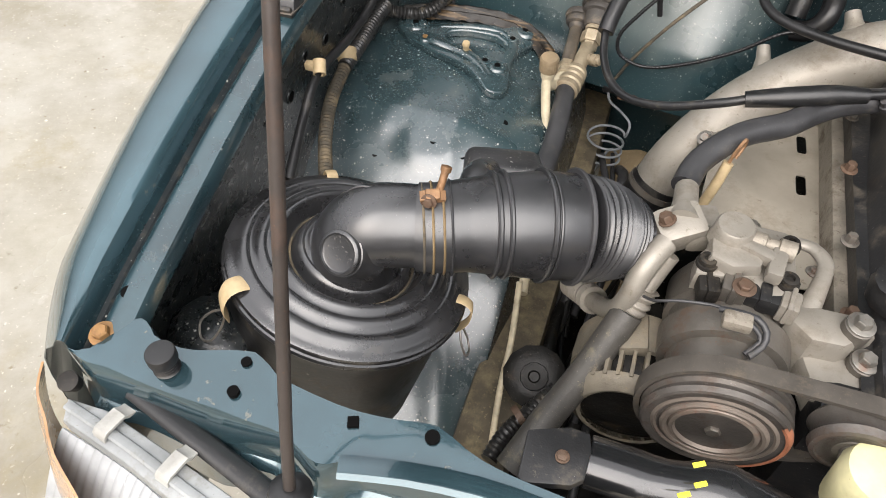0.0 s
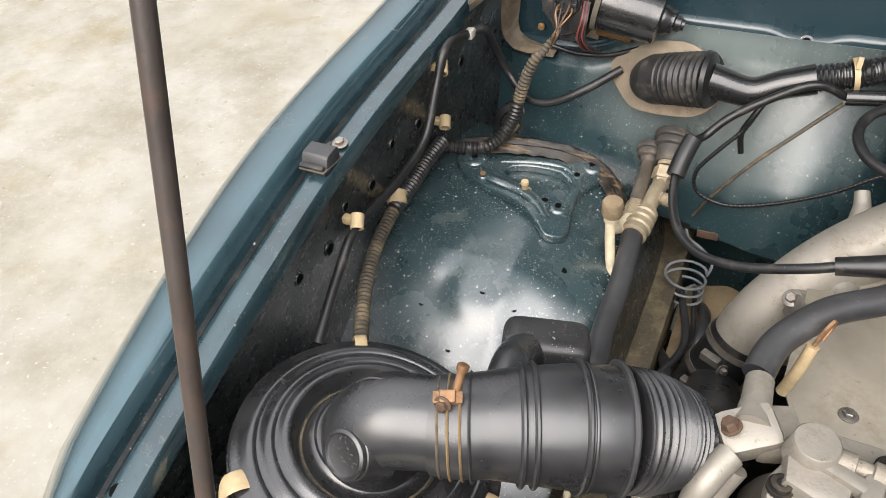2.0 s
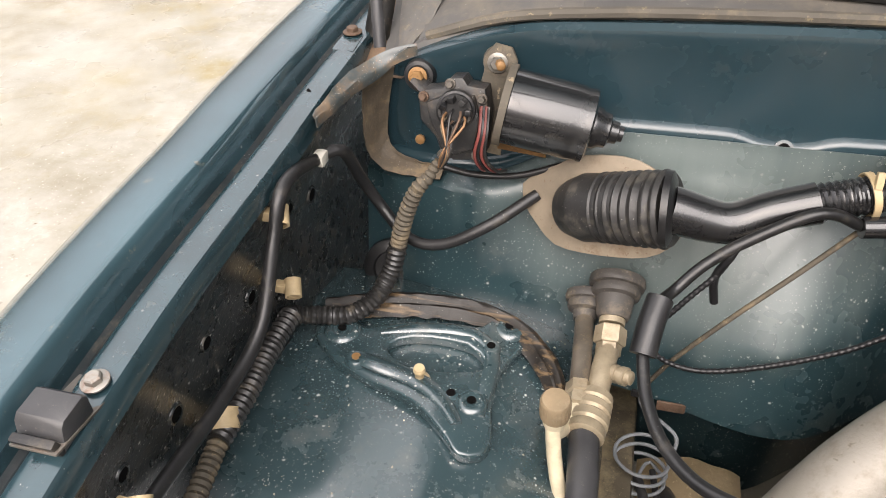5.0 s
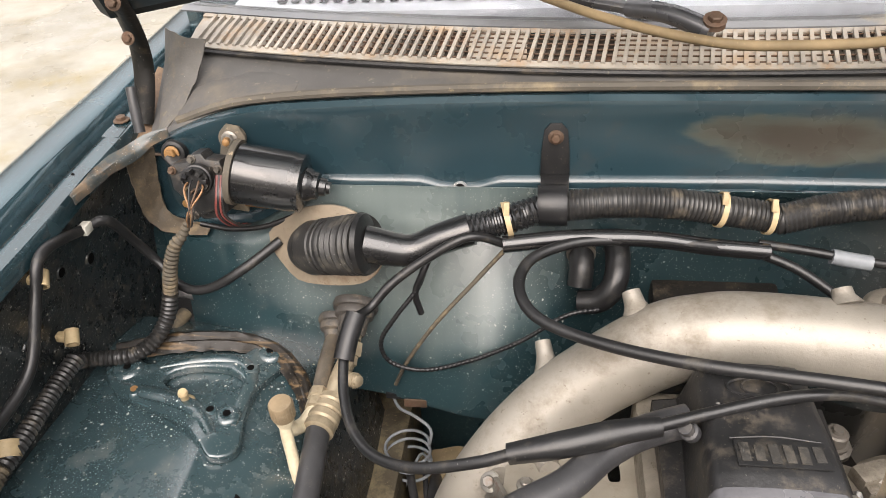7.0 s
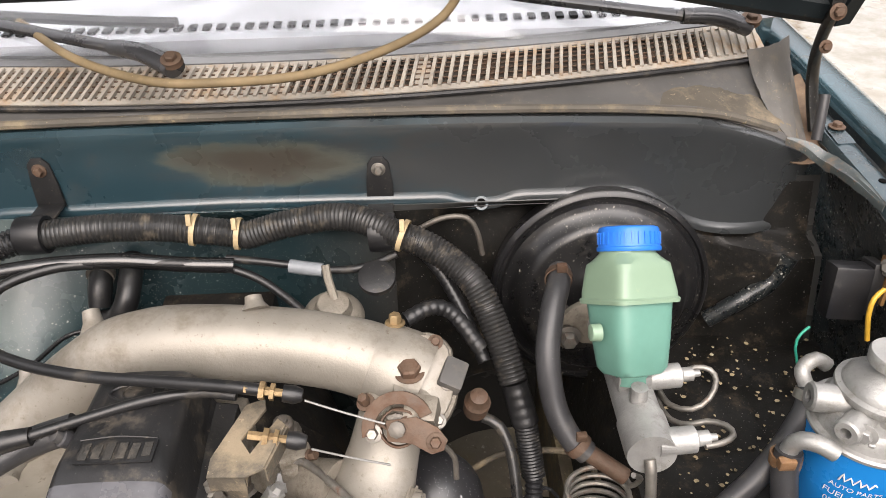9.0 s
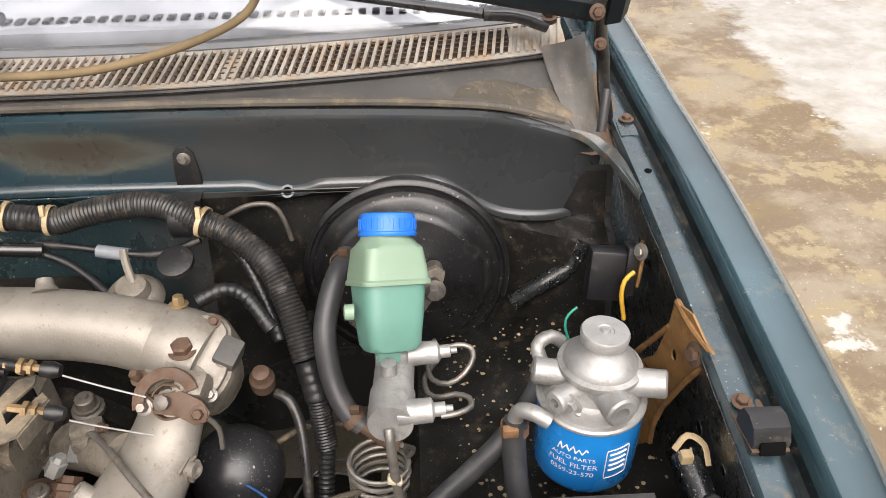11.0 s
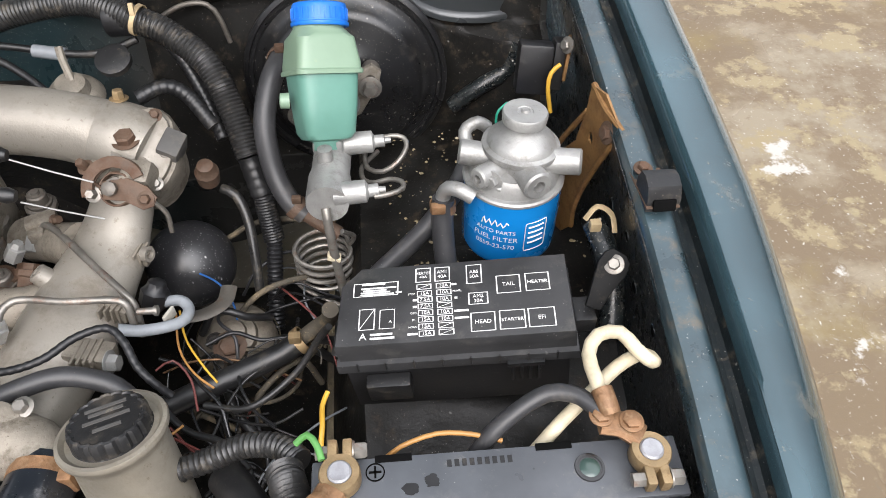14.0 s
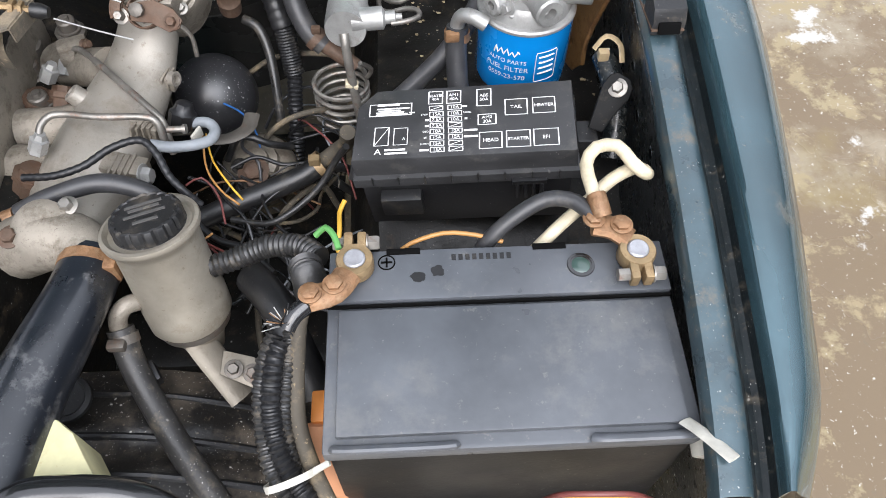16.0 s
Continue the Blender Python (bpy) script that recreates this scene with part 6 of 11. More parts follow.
cg2 = thing("rubber_plug", (-0.717, -0.034, 0.742), "round black rubber grommet in the bulkhead corner", "grommet")
bm = B()
gq = Vector((-0.717, -0.036, 0.744))
lathe(bm, gq, (0.15, -1, 0.3), [(-0.004, 0.036), (0.003, 0.036), (0.006, 0.032), (0.007, 0.024), (0.004, 0.022), (0.004, 0.004)], 36)
part("disc", bm, rubber, cg2)
bm = B()
tube(bm, [gq + Vector((0.0, -0.002, 0.0)), gq + Vector((-0.006, -0.024, -0.004)), gq + Vector((-0.016, -0.034, -0.024)), gq + Vector((-0.022, -0.036, -0.05))], 0.008, 12, 0.006, radii=[0.010, 0.009, 0.006, 0.005])
part("drain_tube", bm, loom_tan, cg2, "tan drain tube")


def streaky():
    """Dark sealant with long tan streaks of dried mud."""
    m = mat("mud_streaked_sealant", (0.013, 0.011, 0.009), 0.45, 0.0, (0.060, 0.042, 0.025), 0.15, 50.0, 0.6, 0.6, 120, spec=0.35)
    t = m.node_tree
    n, l = t.nodes, t.links
    b = n["Principled BSDF"]
    was = b.inputs["Base Color"].links[0].from_socket
    at = n.new("ShaderNodeTexCoord")
    st = n.new("ShaderNodeMapping")
    st.inputs["Scale"].default_value = (5.0, 120.0, 150.0)
    st.inputs["Rotation"].default_value = (0.0, 0.12, -0.05)
    l.new(at.outputs["Object"], st.inputs[0])
    nz = n.new("ShaderNodeTexNoise")
    nz.inputs["Scale"].default_value, nz.inputs["Detail"].default_value, nz.inputs["Roughness"].default_value = 1.0, 5.0, 0.6
    l.new(st.outputs[0], nz.inputs["Vector"])
    mr = n.new("ShaderNodeMapRange")
    mr.inputs[1].default_value, mr.inputs[2].default_value, mr.inputs[3].default_value, mr.inputs[4].default_value = 0.52, 0.66, 0.0, 0.8
    l.new(nz.outputs[0], mr.inputs[0])
    mx = n.new("ShaderNodeMix")
    mx.data_type = "RGBA"
    l.new(mr.outputs[0], mx.inputs[0])
    l.new(was, mx.inputs[6])
    mx.inputs[7].default_value = (0.165, 0.108, 0.056, 1)
    l.new(mx.outputs[2], b.inputs["Base Color"])
    return m


# folded seam along the back of the wheel house
bm = B()
sa = spline([Vector(q) for q in ((-0.765, -0.120, 0.768), (-0.715, -0.104, 0.773), (-0.660, -0.094, 0.774), (-0.600, -0.094, 0.773), (-0.548, -0.108, 0.766), (-0.506, -0.146, 0.755), (-0.490, -0.185, 0.735))], 0.01)
sb = spline([Vector(q) for q in ((-0.755, -0.160, 0.756), (-0.705, -0.147, 0.757), (-0.655, -0.136, 0.757), (-0.605, -0.131, 0.755), (-0.562, -0.142, 0.747), (-0.528, -0.172, 0.733), (-0.510, -0.205, 0.722))], 0.01)
prof_v = (0.0, 0.004, 0.0065, 0.006, 0.003, 0.0045, 0.003, 0.001, 0.0)
sheet(bm, 60, 8, lambda u, v: along(sa, u).lerp(along(sb, u), 0.2 + 0.6 * v) + Vector((0, 0, prof_v[round(v * 8)] + 0.0022 * noise.noise((u * 22, v * 3, 3)))), 0.0012)
sheet(bm, 60, 2, lambda u, v: along(sa, u).lerp(along(sb, u), 0.2) + Vector((0, 0.003 * v, -0.05 * v)), 0.001)
lone("sealant_seam", bm, streaky(), "dark folded seam with smeared sealant and tan mud", "seam")

# ---- air-conditioning pipes at the bulkhead ----
apx = thing("refrigerant_pipe", (-0.46, -0.15, 0.72), "aluminium air-conditioning pipe joint with black hose", "pipe")
seal_grey = mat("dusty_grey_seal", (0.060, 0.055, 0.050), 0.5, 0.0, (0.20, 0.165, 0.12), 0.4, 40.0, 0.3, 0.2, spec=0.3)
pipe_brown = mat("weathered_pipe", (0.115, 0.098, 0.078), 0.45, 0.25, (0.24, 0.185, 0.12), 0.35, 40.0, 0.2, 0.2)
fitting = mat("oxidised_pipe_fitting", (0.33, 0.275, 0.19), 0.45, 0.35, (0.21, 0.15, 0.085), 0.34, 55.0, 0.0, 0.25, 260)
s1, s1d = Vector((-0.463, -0.064, 0.796)), Vector((-0.01, -0.86, -0.45)).normalized()
bm = B()
lathe(bm, s1, s1d, [(0, 0.0280), (0.006, 0.0290), (0.010, 0.0275), (0.011, 0.0240), (0.016, 0.0250), (0.020, 0.0235), (0.022, 0.0190), (0.040, 0.0172), (0.044, 0.0150)], 36)
part("bulkhead_seal", bm, seal_grey, apx, "dusty stepped rubber bulkhead seal")
s2, s2d = Vector((-0.492, -0.066, 0.772)), Vector((0.03, -0.85, -0.42)).normalized()
bm = B()
lathe(bm, s2, s2d, [(0, 0.0215), (0.005, 0.0225), (0.009, 0.0215), (0.010, 0.0185), (0.015, 0.0195), (0.019, 0.0180), (0.021, 0.0130), (0.030, 0.0115)], 32)
part("bulkhead_seal", bm, seal_grey, apx)
n1 = s1 + s1d * 0.052
bm = B()
lathe(bm, s1 + s1d * 0.038, s1d, [(0, 0.0130), (0.012, 0.0130)], 20)
lathe(bm, n1, s1d, [(0, 0.0130), (0.0015, 0.0158), (0.0175, 0.0162), (0.0190, 0.0150), (0.0192, 0.0128), (0.030, 0.0125), (0.0305, 0.0105)], 6)
part("union_nut", bm, fitting, apx, "dull brass-coloured hexagon union nut")
e1 = n1 + s1d * 0.024
f0, f1 = Vector((-0.4700, -0.186, 0.751)), Vector((-0.4765, -0.236, 0.7475))
bm = B()
tube(bm, [e1, e1.lerp(f0, 0.5) + Vector((0, 0, 0.004)), f0, f0.lerp(f1, 0.3)], 0.0112, 20, 0.005)
part("pipe", bm, fitting, apx, "bright aluminium pipe")
sp0 = e1.lerp(f0, 0.45)
bm = B()
sd_ = Vector((0.85, -0.42, 0.28)).normalized()
lathe(bm, sp0, sd_, [(0, 0.0075), (0.010, 0.0075), (0.0105, 0.0092), (0.016, 0.0092), (0.0165, 0.0078), (0.0195, 0.0078), (0.020, 0.0092), (0.026, 0.0092), (0.0265, 0.0072), (0.031, 0.0068), (0.032, 0.005)], 18)
part("service_port", bm, fitting, apx)
bm = B()
fd = (f1 - f0).normalized()
lathe(bm, f0 - fd * 0.002, fd, [(0, 0.0115), (0.002, 0.0165), (0.010, 0.0175), (0.0125, 0.0155), (0.0150, 0.0178), (0.022, 0.0182), (0.0245, 0.0160), (0.0270, 0.0185), (0.0350, 0.0188), (0.0375, 0.0165), (0.0400, 0.0182), (0.0480, 0.0182), (0.0500, 0.0150)], 30)
part("crimped_ferrule", bm, fitting, apx, "ribbed aluminium ferrule")
bm = B()
tube(bm, [f1 - fd * 0.004, (-0.4735, -0.262, 0.7435), (-0.470, -0.317, 0.735), (-0.468, -0.392, 0.735), (-0.461, -0.452, 0.740), (-0.470, -0.49, 0.730), (-0.455, -0.54, 0.70)], 0.0140, 20, 0.008)
part("hose", bm, rubber_grey, apx, "smooth dark grey refrigerant hose")
q0, q1 = s2 + s2d * 0.026, Vector((-0.4865, -0.182, 0.755))
bm = B()
tube(bm, [q0, q0.lerp(q1, 0.5) + Vector((0, 0, 0.004)), q1], 0.0098, 18, 0.005)
part("liquid_pipe", bm, pipe_brown, apx, "brown weathered liquid pipe")
bm = B()
qd_ = (q1 - q0).normalized()
lathe(bm, q1 - qd_ * 0.004, qd_, [(0, 0.0098), (0.001, 0.0128), (0.012, 0.0130), (0.013, 0.0108), (0.017, 0.0105), (0.018, 0.0128), (0.027, 0.0128), (0.028, 0.0085)], 6)
part("union_nut", bm, fitting, apx)
bm = B()
tube(bm, [q1 + qd_ * 0.020, (-0.4945, -0.224, 0.7500), (-0.501, -0.242, 0.7620), (-0.503, -0.248, 0.782)], 0.0085, 16, 0.005)
tube(bm, [(-0.503, -0.248, 0.786), (-0.502, -0.254, 0.765), (-0.496, -0.266, 0.735), (-0.482, -0.30, 0.70), (-0.47, -0.40, 0.66), (-0.455, -0.52, 0.63)], 0.0068, 16, 0.006)
lathe(bm, (-0.503, -0.2475, 0.776), (0, -0.05, 1), [(0, 0.0088), (0.004, 0.0100), (0.010, 0.0100), (0.012, 0.0085)], 16)
part("liquid_pipe", bm, cream, apx, "thin bare pale liquid line")
bm = B()
lathe(bm, (-0.503, -0.2475, 0.788), (0, -0.05, 1), [(0, 0.0105), (0.001, 0.0128), (0.0035, 0.0132), (0.0215, 0.0130), (0.0235, 0.0118), (0.0238, 0.002)], 36)
cap3 = part("port_cap", bm, mat("tan_valve_cap", (0.20, 0.15, 0.09), 0.6, 0, DUST, 0.2, 40), apx, "tan plastic valve cap")
for k in range(24):
    a = 2 * math.pi * k / 24
    bm = B()
    box(bm, (-0.503 + 0.0131 * math.cos(a), -0.2480 + 0.0131 * math.sin(a), 0.8005), (0.0009, 0.0014, 0.016), 0.0, (0, 0, math.degrees(a)))
    part("grip_rib", bm, cap3.data.materials[0], cap3)

# capillary coil and its line
cc = thing("coiled_capillary_tube", (-0.415, -0.09, 0.60), "coiled grey copper capillary tube below the bulkhead", "coil")
bm = B()
ctr = Vector((-0.408, -0.112, 0.575))
tube(bm, [(-0.423, -0.096, 0.663), (-0.415, -0.10, 0.645), (-0.395, -0.10, 0.63), (-0.375, -0.105, 0.612)] + [ctr + Vector((0.031 * math.cos(a), 0.026 * math.sin(a), 0.014 - 0.0028 * a)) for a in np.linspace(0, 2 * math.pi * 3.2, 40)] + [(-0.42, -0.13, 0.50)], 0.0022, 8, 0.005)
part("coil", bm, gray_hose, cc)
bm = B()
box(bm, (-0.418, wall_y(-0.418, 0.665) - 0.008, 0.666), (0.028, 0.012, 0.010), 0.002)
br = part("clip", bm, black, cc)
bm = B()
box(bm, (-0.39, wall_y(-0.39, 0.668) - 0.004, 0.668), (0.03, 0.003, 0.013), 0.001)
part("tab", bm, rusty, cc, "rusty mounting tab")

# ---- control cables over the engine ----
cable("accelerator_cable", [(-0.27, -0.095, 0.915), (-0.311, -0.110, 0.934), (-0.363, -0.125, 0.909), (-0.396, -0.140, 0.888), (-0.418, -0.155, 0.867), (-0.430, -0.175, 0.870)], 0.0052, rubber, "black control cable from the main loom", "cable")
cable("cable_sleeve", [(-0.4290, -0.172, 0.872), (-0.4345, -0.192, 0.858), (-0.438, -0.212, 0.842)], 0.0115, rubber, "black rubber sleeve on the control cable", "sleeve")
cable("hand_throttle_cable", [(-0.438, -0.212, 0.842), (-0.432, -0.245, 0.828), (-0.415, -0.285, 0.820), (-0.385, -0.318, 0.822), (-0.34, -0.342, 0.840), (-0.285, -0.352, 0.866), (-0.25, -0.350, 0.880)], 0.0055, rubber, "grey-black looping control cable", "cable")
cable("cable_sleeve", [(-0.256, -0.350, 0.878), (-0.21, -0.345, 0.889), (-0.16, -0.334, 0.897), (-0.13, -0.328, 0.899)], 0.0115, rubber, "black shrink sleeve over the control cable", "sleeve", radii=[0.0095, 0.012, 0.012, 0.009])
cable("hand_throttle_cable", [(-0.135, -0.329, 0.899), (-0.09, -0.315, 0.903), (-0.03, -0.300, 0.910), (0.02, -0.292, 0.910), (0.055, -0.294, 0.906)], 0.0055, rubber, "black control cable crossing the rocker cover", "cable")
cable("throttle_cable", [(0.0, -0.078, 0.903), (-0.08, -0.085, 0.915), (-0.15, -0.09, 0.921), (-0.20, -0.10, 0.922), (-0.243, -0.125, 0.918), (-0.255, -0.16, 0.908), (-0.235, -0.20, 0.902), (-0.18, -0.235, 0.905), (-0.10, -0.268, 0.915), (0.0, -0.295, 0.928), (0.06, -0.308, 0.932), (0.088, -0.313, 0.931)], 0.0062, rubber, "thick black throttle cable looping over the manifold", "cable")
cable("heater_cable", [(-0.263, -0.085, 0.914), (-0.308, -0.100, 0.864), (-0.356, -0.110, 0.806), (-0.396, -0.105, 0.737), (-0.416, -0.100, 0.690)], 0.0026, loom_tan, "thin dusty heater cable across the bulkhead", "cable")
cable("earth_lead", [(-0.364, -0.090, 0.879), (-0.374, -0.100, 0.853), (-0.402, -0.110, 0.816), (-0.423, -0.115, 0.779), (-0.415, -0.115, 0.746), (-0.374, -0.115, 0.734), (-0.317, -0.115, 0.753), (-0.255, -0.115, 0.789), (-0.204, -0.110, 0.827), (-0.166, -0.100, 0.830)], 0.0032, black, "braided black earth lead along the bulkhead", "cable", ribs=0.0008, pitch=0.006)
cable("loose_wire_end", [(-0.361, -0.090, 0.887), (-0.369, -0.100, 0.870), (-0.378, -0.100, 0.844), (-0.373, -0.100, 0.814)], 0.004, black, "ragged taped wire end", "wire")


# ---- engine ----
en = thing("engine", (-0.06, -0.45, 0.30), "dusty diesel engine with cast alloy intake and black rocker cover", "engine")
# block deep between the rails
bm = B()
box(bm, (-0.05, -0.44, 0.535), (0.22, 0.50, 0.41), 0.02)
part("block", bm, grime, en, "oily black engine block")
bm = B()
lathe(bm, (-0.03, -0.215, 0.600), (0, 1, 0), [(0, 0.14), (0.004, 0.172), (0.03, 0.176), (0.034, 0.168), (0.12, 0.150), (0.19, 0.120)], 48)
part("bell_housing", bm, soot, en, "sooty cast bell housing")
# rocker cover
bm = B()


def cover_top(y):
    """Crown of the cover: a rear plateau, a smooth ramp and a lower nose."""
    return float(np.interp(y, (-0.70, -0.66, -0.446, -0.436, -0.428, -0.385, -0.372, -0.36, -0.262, -0.252, -0.246, -0.243), (0.850, 0.868, 0.876, 0.8765, 0.8800, 0.8960, 0.9005, 0.9025, 0.9025, 0.9000, 0.892, 0.870)))


def cover(u, v):
    y = -0.243 - 0.455 * u
    top = cover_top(y)
    w = float(np.interp(y, (-0.70, -0.44, -0.385, -0.30, -0.25), (0.98, 0.96, 0.91, 0.82, 0.80)))
    prof = [(0.077, 0.815), (0.078, 0.838), (0.070 * w, 0.842), (0.066 * w, 0.850), (0.060 * w, top - 0.016), (0.0555 * w, top - 0.005), (0.048 * w, top - 0.0005), (0.025 * w, top + 0.0015), (0.0, top + 0.002)]
    k = round(v * 16)
    x, z = prof[min(k, 16 - k)]
    return Vector((-0.044 + (-x if k < 8 else x), y, z))


sheet(bm, 150, 16, cover, 0.003)
sheet(bm, 1, 16, lambda u, v: cover(0.0, v) + Vector((0, 0.001, -0.03 * u)))
sheet(bm, 1, 16, lambda u, v: cover(1.0, v) + Vector((0, -0.001, -0.05 * u)))
rc = part("rocker_cover", bm, black_dusty, en, "dusty black rocker cover with sky sheen painted on its ramp")
# paler grey on the ramp's faces paints in the sky's highlight
rc.data.materials.append(ramp_sheen)
for p in rc.data.polygons:
    c = p.center + rc.parent.location
    if -0.434 < c.y < -0.383 and c.z > 0.865 and abs(c.x + 0.044) < 0.0545:
        p.material_index = 1
em = pose(-0.043, -0.283, 0.9047) @ Matrix.Diagonal((0.027, 0.011, 1, 1))
for r0, wd in ((1.0, 0.0016), (0.55, 0.0013)):
    bm = B()
    tube(bm, [em @ Vector((r0 * math.cos(a), (1.0 if r0 == 1.0 else 0.9) * math.sin(a), 0)) for a in np.linspace(0, 2 * math.pi, 25)], wd, 6, 0.004)
    part("cast_emblem", bm, black_dusty, rc, "raised oval casting mark")
worn_mark = mat("dust_worn_casting", (0.030, 0.028, 0.025), 0.6, 0.0, (0.085, 0.074, 0.058), 0.40, 70.0, 0.0, 0.5, 260)
bm = B()
tube(bm, [(-0.078, -0.340, 0.9040), (-0.044, -0.3375, 0.9052), (-0.008, -0.340, 0.9040)], 0.0010, 6, 0.006)
part("cast_line", bm, black_dusty, rc)
bm = B()
box(bm, (-0.041, -0.3545, 0.9046), (0.070, 0.026, 0.0014), 0.0006)
pnl = part("cast_panel", bm, black_dusty, rc, "worn casting panel of unreadable raised marks")
rngm = random.Random(12)
for k in range(6):
    bm = B()
    box(bm, (-0.069 + 0.0112 * k, -0.3545 + rngm.uniform(-0.001, 0.001), 0.9055), (0.0078, 0.018 + rngm.uniform(-0.003, 0.002), 0.0014), 0.0006, (0, 0, rngm.uniform(-3, 3)))
    part("cast_mark", bm, worn_mark, pnl)
for x, y, z, mt in ((-0.126, -0.385, 0.838, rusty), (-0.128, -0.50, 0.838, steel_dark), (0.029, -0.350, 0.838, steel), (0.040, -0.362, 0.836, steel_dark), (0.034, -0.43, 0.838, steel_dark), (0.038, -0.56, 0.838, steel_dark), (-0.130, -0.60, 0.838, rusty), (-0.120, -0.285, 0.838, steel_dark), (0.036, -0.65, 0.838, steel_dark)):
    bolt(rc, (x, y, z), (0, 0, 1), 0.0060, 0.009, mt)
bm = B()
lathe(bm, (-0.102, -0.322, 0.885), (-0.5, -0.3, 0.8), [(0, 0.0085), (0.008, 0.0085), (0.009, 0.0062), (0.016, 0.006)], 14)
part("vent_stub", bm, rubber_grey, rc)
bm = B()
lathe(bm, (-0.095, -0.585, 0.862), (-0.2, 0, 1), [(0, 0.030), (0.012, 0.030), (0.016, 0.027), (0.024, 0.026), (0.027, 0.020)], 12)
part("oil_filler_cap", bm, black_dusty, rc)
# cylinder head and the black timing cover at its nose
bm = B()
box(bm, (-0.05, -0.44, 0.775), (0.17, 0.47, 0.075), 0.008)
part("cylinder_head", bm, alu_dull, en)
bm = B()
box(bm, (-0.06, -0.70, 0.72), (0.20, 0.05, 0.24), 0.02)
box(bm, (-0.055, -0.712, 0.80), (0.12, 0.03, 0.10), 0.02)
part("timing_cover", bm, black_dusty, en, "dusty black timing cover")

# intake crossover
bm = B()
IM = [(-0.318, -0.285, 0.655), (-0.306, -0.276, 0.690), (-0.286, -0.262, 0.725), (-0.245, -0.232, 0.768), (-0.190, -0.203, 0.808), (-0.115, -0.188, 0.858), (-0.070, -0.186, 0.874), (-0.020, -0.188, 0.880), (0.080, -0.197, 0.880), (0.150, -0.207, 0.872), (0.198, -0.216, 0.858)]
tube(bm, IM, 0.04, 40, 0.007, radii=[0.036, 0.037, 0.0385, 0.040, 0.041, 0.0425, 0.0425, 0.042, 0.041, 0.041, 0.043])
cr = part("intake_crossover", bm, alu, en, "silver cast aluminium intake crossover pipe")
for a, b, r in (((-0.222, -0.184, 0.812), (-0.229, -0.158, 0.832), 0.0085), ((-0.132, -0.166, 0.880), (-0.140, -0.146, 0.896), 0.0095), ((0.055, -0.180, 0.916), (0.052, -0.168, 0.926), 0.009), ((-0.268, -0.288, 0.756), (-0.276, -0.299, 0.772), 0.0095), ((-0.225, -0.262, 0.765), (-0.218, -0.283, 0.772), 0.011)):
    bm = B()
    tube(bm, [a, (Vector(a) + Vector(b)) / 2, b], r, 16, 0.003, radii=[r * 1.8, r * 1.15, r])
    bs = part("cast_boss", bm, alu, cr)
bolt(cr, (-0.277, -0.301, 0.772), (-0.3, -0.5, 0.8), 0.0065, 0.006, steel)
bm = B()
box(bm, (-0.268, -0.316, 0.765), (0.006, 0.034, 0.030), 0.002, (0, 20, 30))
part("hose_bracket", bm, steel, cr, "small folded steel bracket")
jd = (Vector(IM[1]) - Vector(IM[0])).normalized()
for off in (-0.006, -0.058):
    bm = B()
    c = Vector(IM[0]) + jd * off
    lathe(bm, c, jd, [(0, 0.0385), (0, 0.0405), (0.009, 0.0405), (0.009, 0.0385)], 36, cap=False)
    cl = part("hose_clamp", bm, steel_dark, cr, "dark worm-drive clamp")
    bm = B()
    box(bm, c + Vector((-0.024, -0.036, 0.004)), (0.026, 0.011, 0.013), 0.002, (0, 0, -25))
    part("clamp_housing", bm, steel, cl)
    bolt(cl, c + Vector((-0.008, -0.047, 0.002)), (0.6, -0.7, 0.1), 0.0052, 0.006, steel)
bm = B()
tube(bm, [Vector(IM[0]) + jd * 0.012, Vector(IM[0]) - jd * 0.02, Vector(IM[0]) - jd * 0.06, Vector(IM[0]) - jd * 0.12], 0.0378, 32, 0.008)
part("rubber_joint", bm, rubber, cr)

# throttle body
tb_up = Vector((0.10, -0.55, 0.83)).normalized()
tm = frame_of((0.224, -0.232, 0.842), (1, -0.15, -0.22), (0.15, 0.83, 0.55))
bm = B()
to = [(-0.030, -0.048), (0.004, -0.054), (0.030, -0.046), (0.043, -0.024), (0.046, 0.004), (0.036, 0.026), (0.030, 0.046), (0.012, 0.058), (-0.010, 0.056), (-0.024, 0.040), (-0.032, 0.010)]
plate(bm, [(q.x, q.y) for q in spline([(x, y, 0) for x, y in to] + [(*to[0], 0)], 0.012)][:-1], tm @ Matrix.Translation((0, 0, -0.045)), 0.070, bevel=0.008)
tb = part("throttle_body", bm, alu_dull, en, "grimy cast throttle body")
bm = B()
plate(bm, [(q.x * 0.86, q.y * 0.9) for q in spline([(x, y, 0) for x, y in to] + [(*to[0], 0)], 0.012)][:-1], tm @ Matrix.Translation((0, 0, 0.024)), 0.008, bevel=0.003)
part("cover_plate", bm, alu, tb, "dull alloy cover plate")
bm = B()
plate(bm, [(-0.014, -0.060), (0.006, -0.058), (0.010, -0.030), (0.010, 0.040), (0.004, 0.064), (-0.010, 0.062), (-0.014, 0.030)], frame_of((0.196, -0.216, 0.868), (0.2, 0.1, 1), (0.12, -1, 0.05)), 0.012, bevel=0.003)
part("flange", bm, alu, tb)
bm = B()
box(bm, (0.262, -0.236, 0.858), (0.026, 0.034, 0.036), 0.004, (18, 22, -14))
part("sensor_box", bm, cowl_mat, tb, "grey throttle sensor box")
bm = B()
lathe(bm, tm @ Vector((0.004, -0.026, 0.030)), tb_up, [(0, 0.021), (0.004, 0.020), (0.005, 0.014), (0.009, 0.013), (0.010, 0.006)], 28)
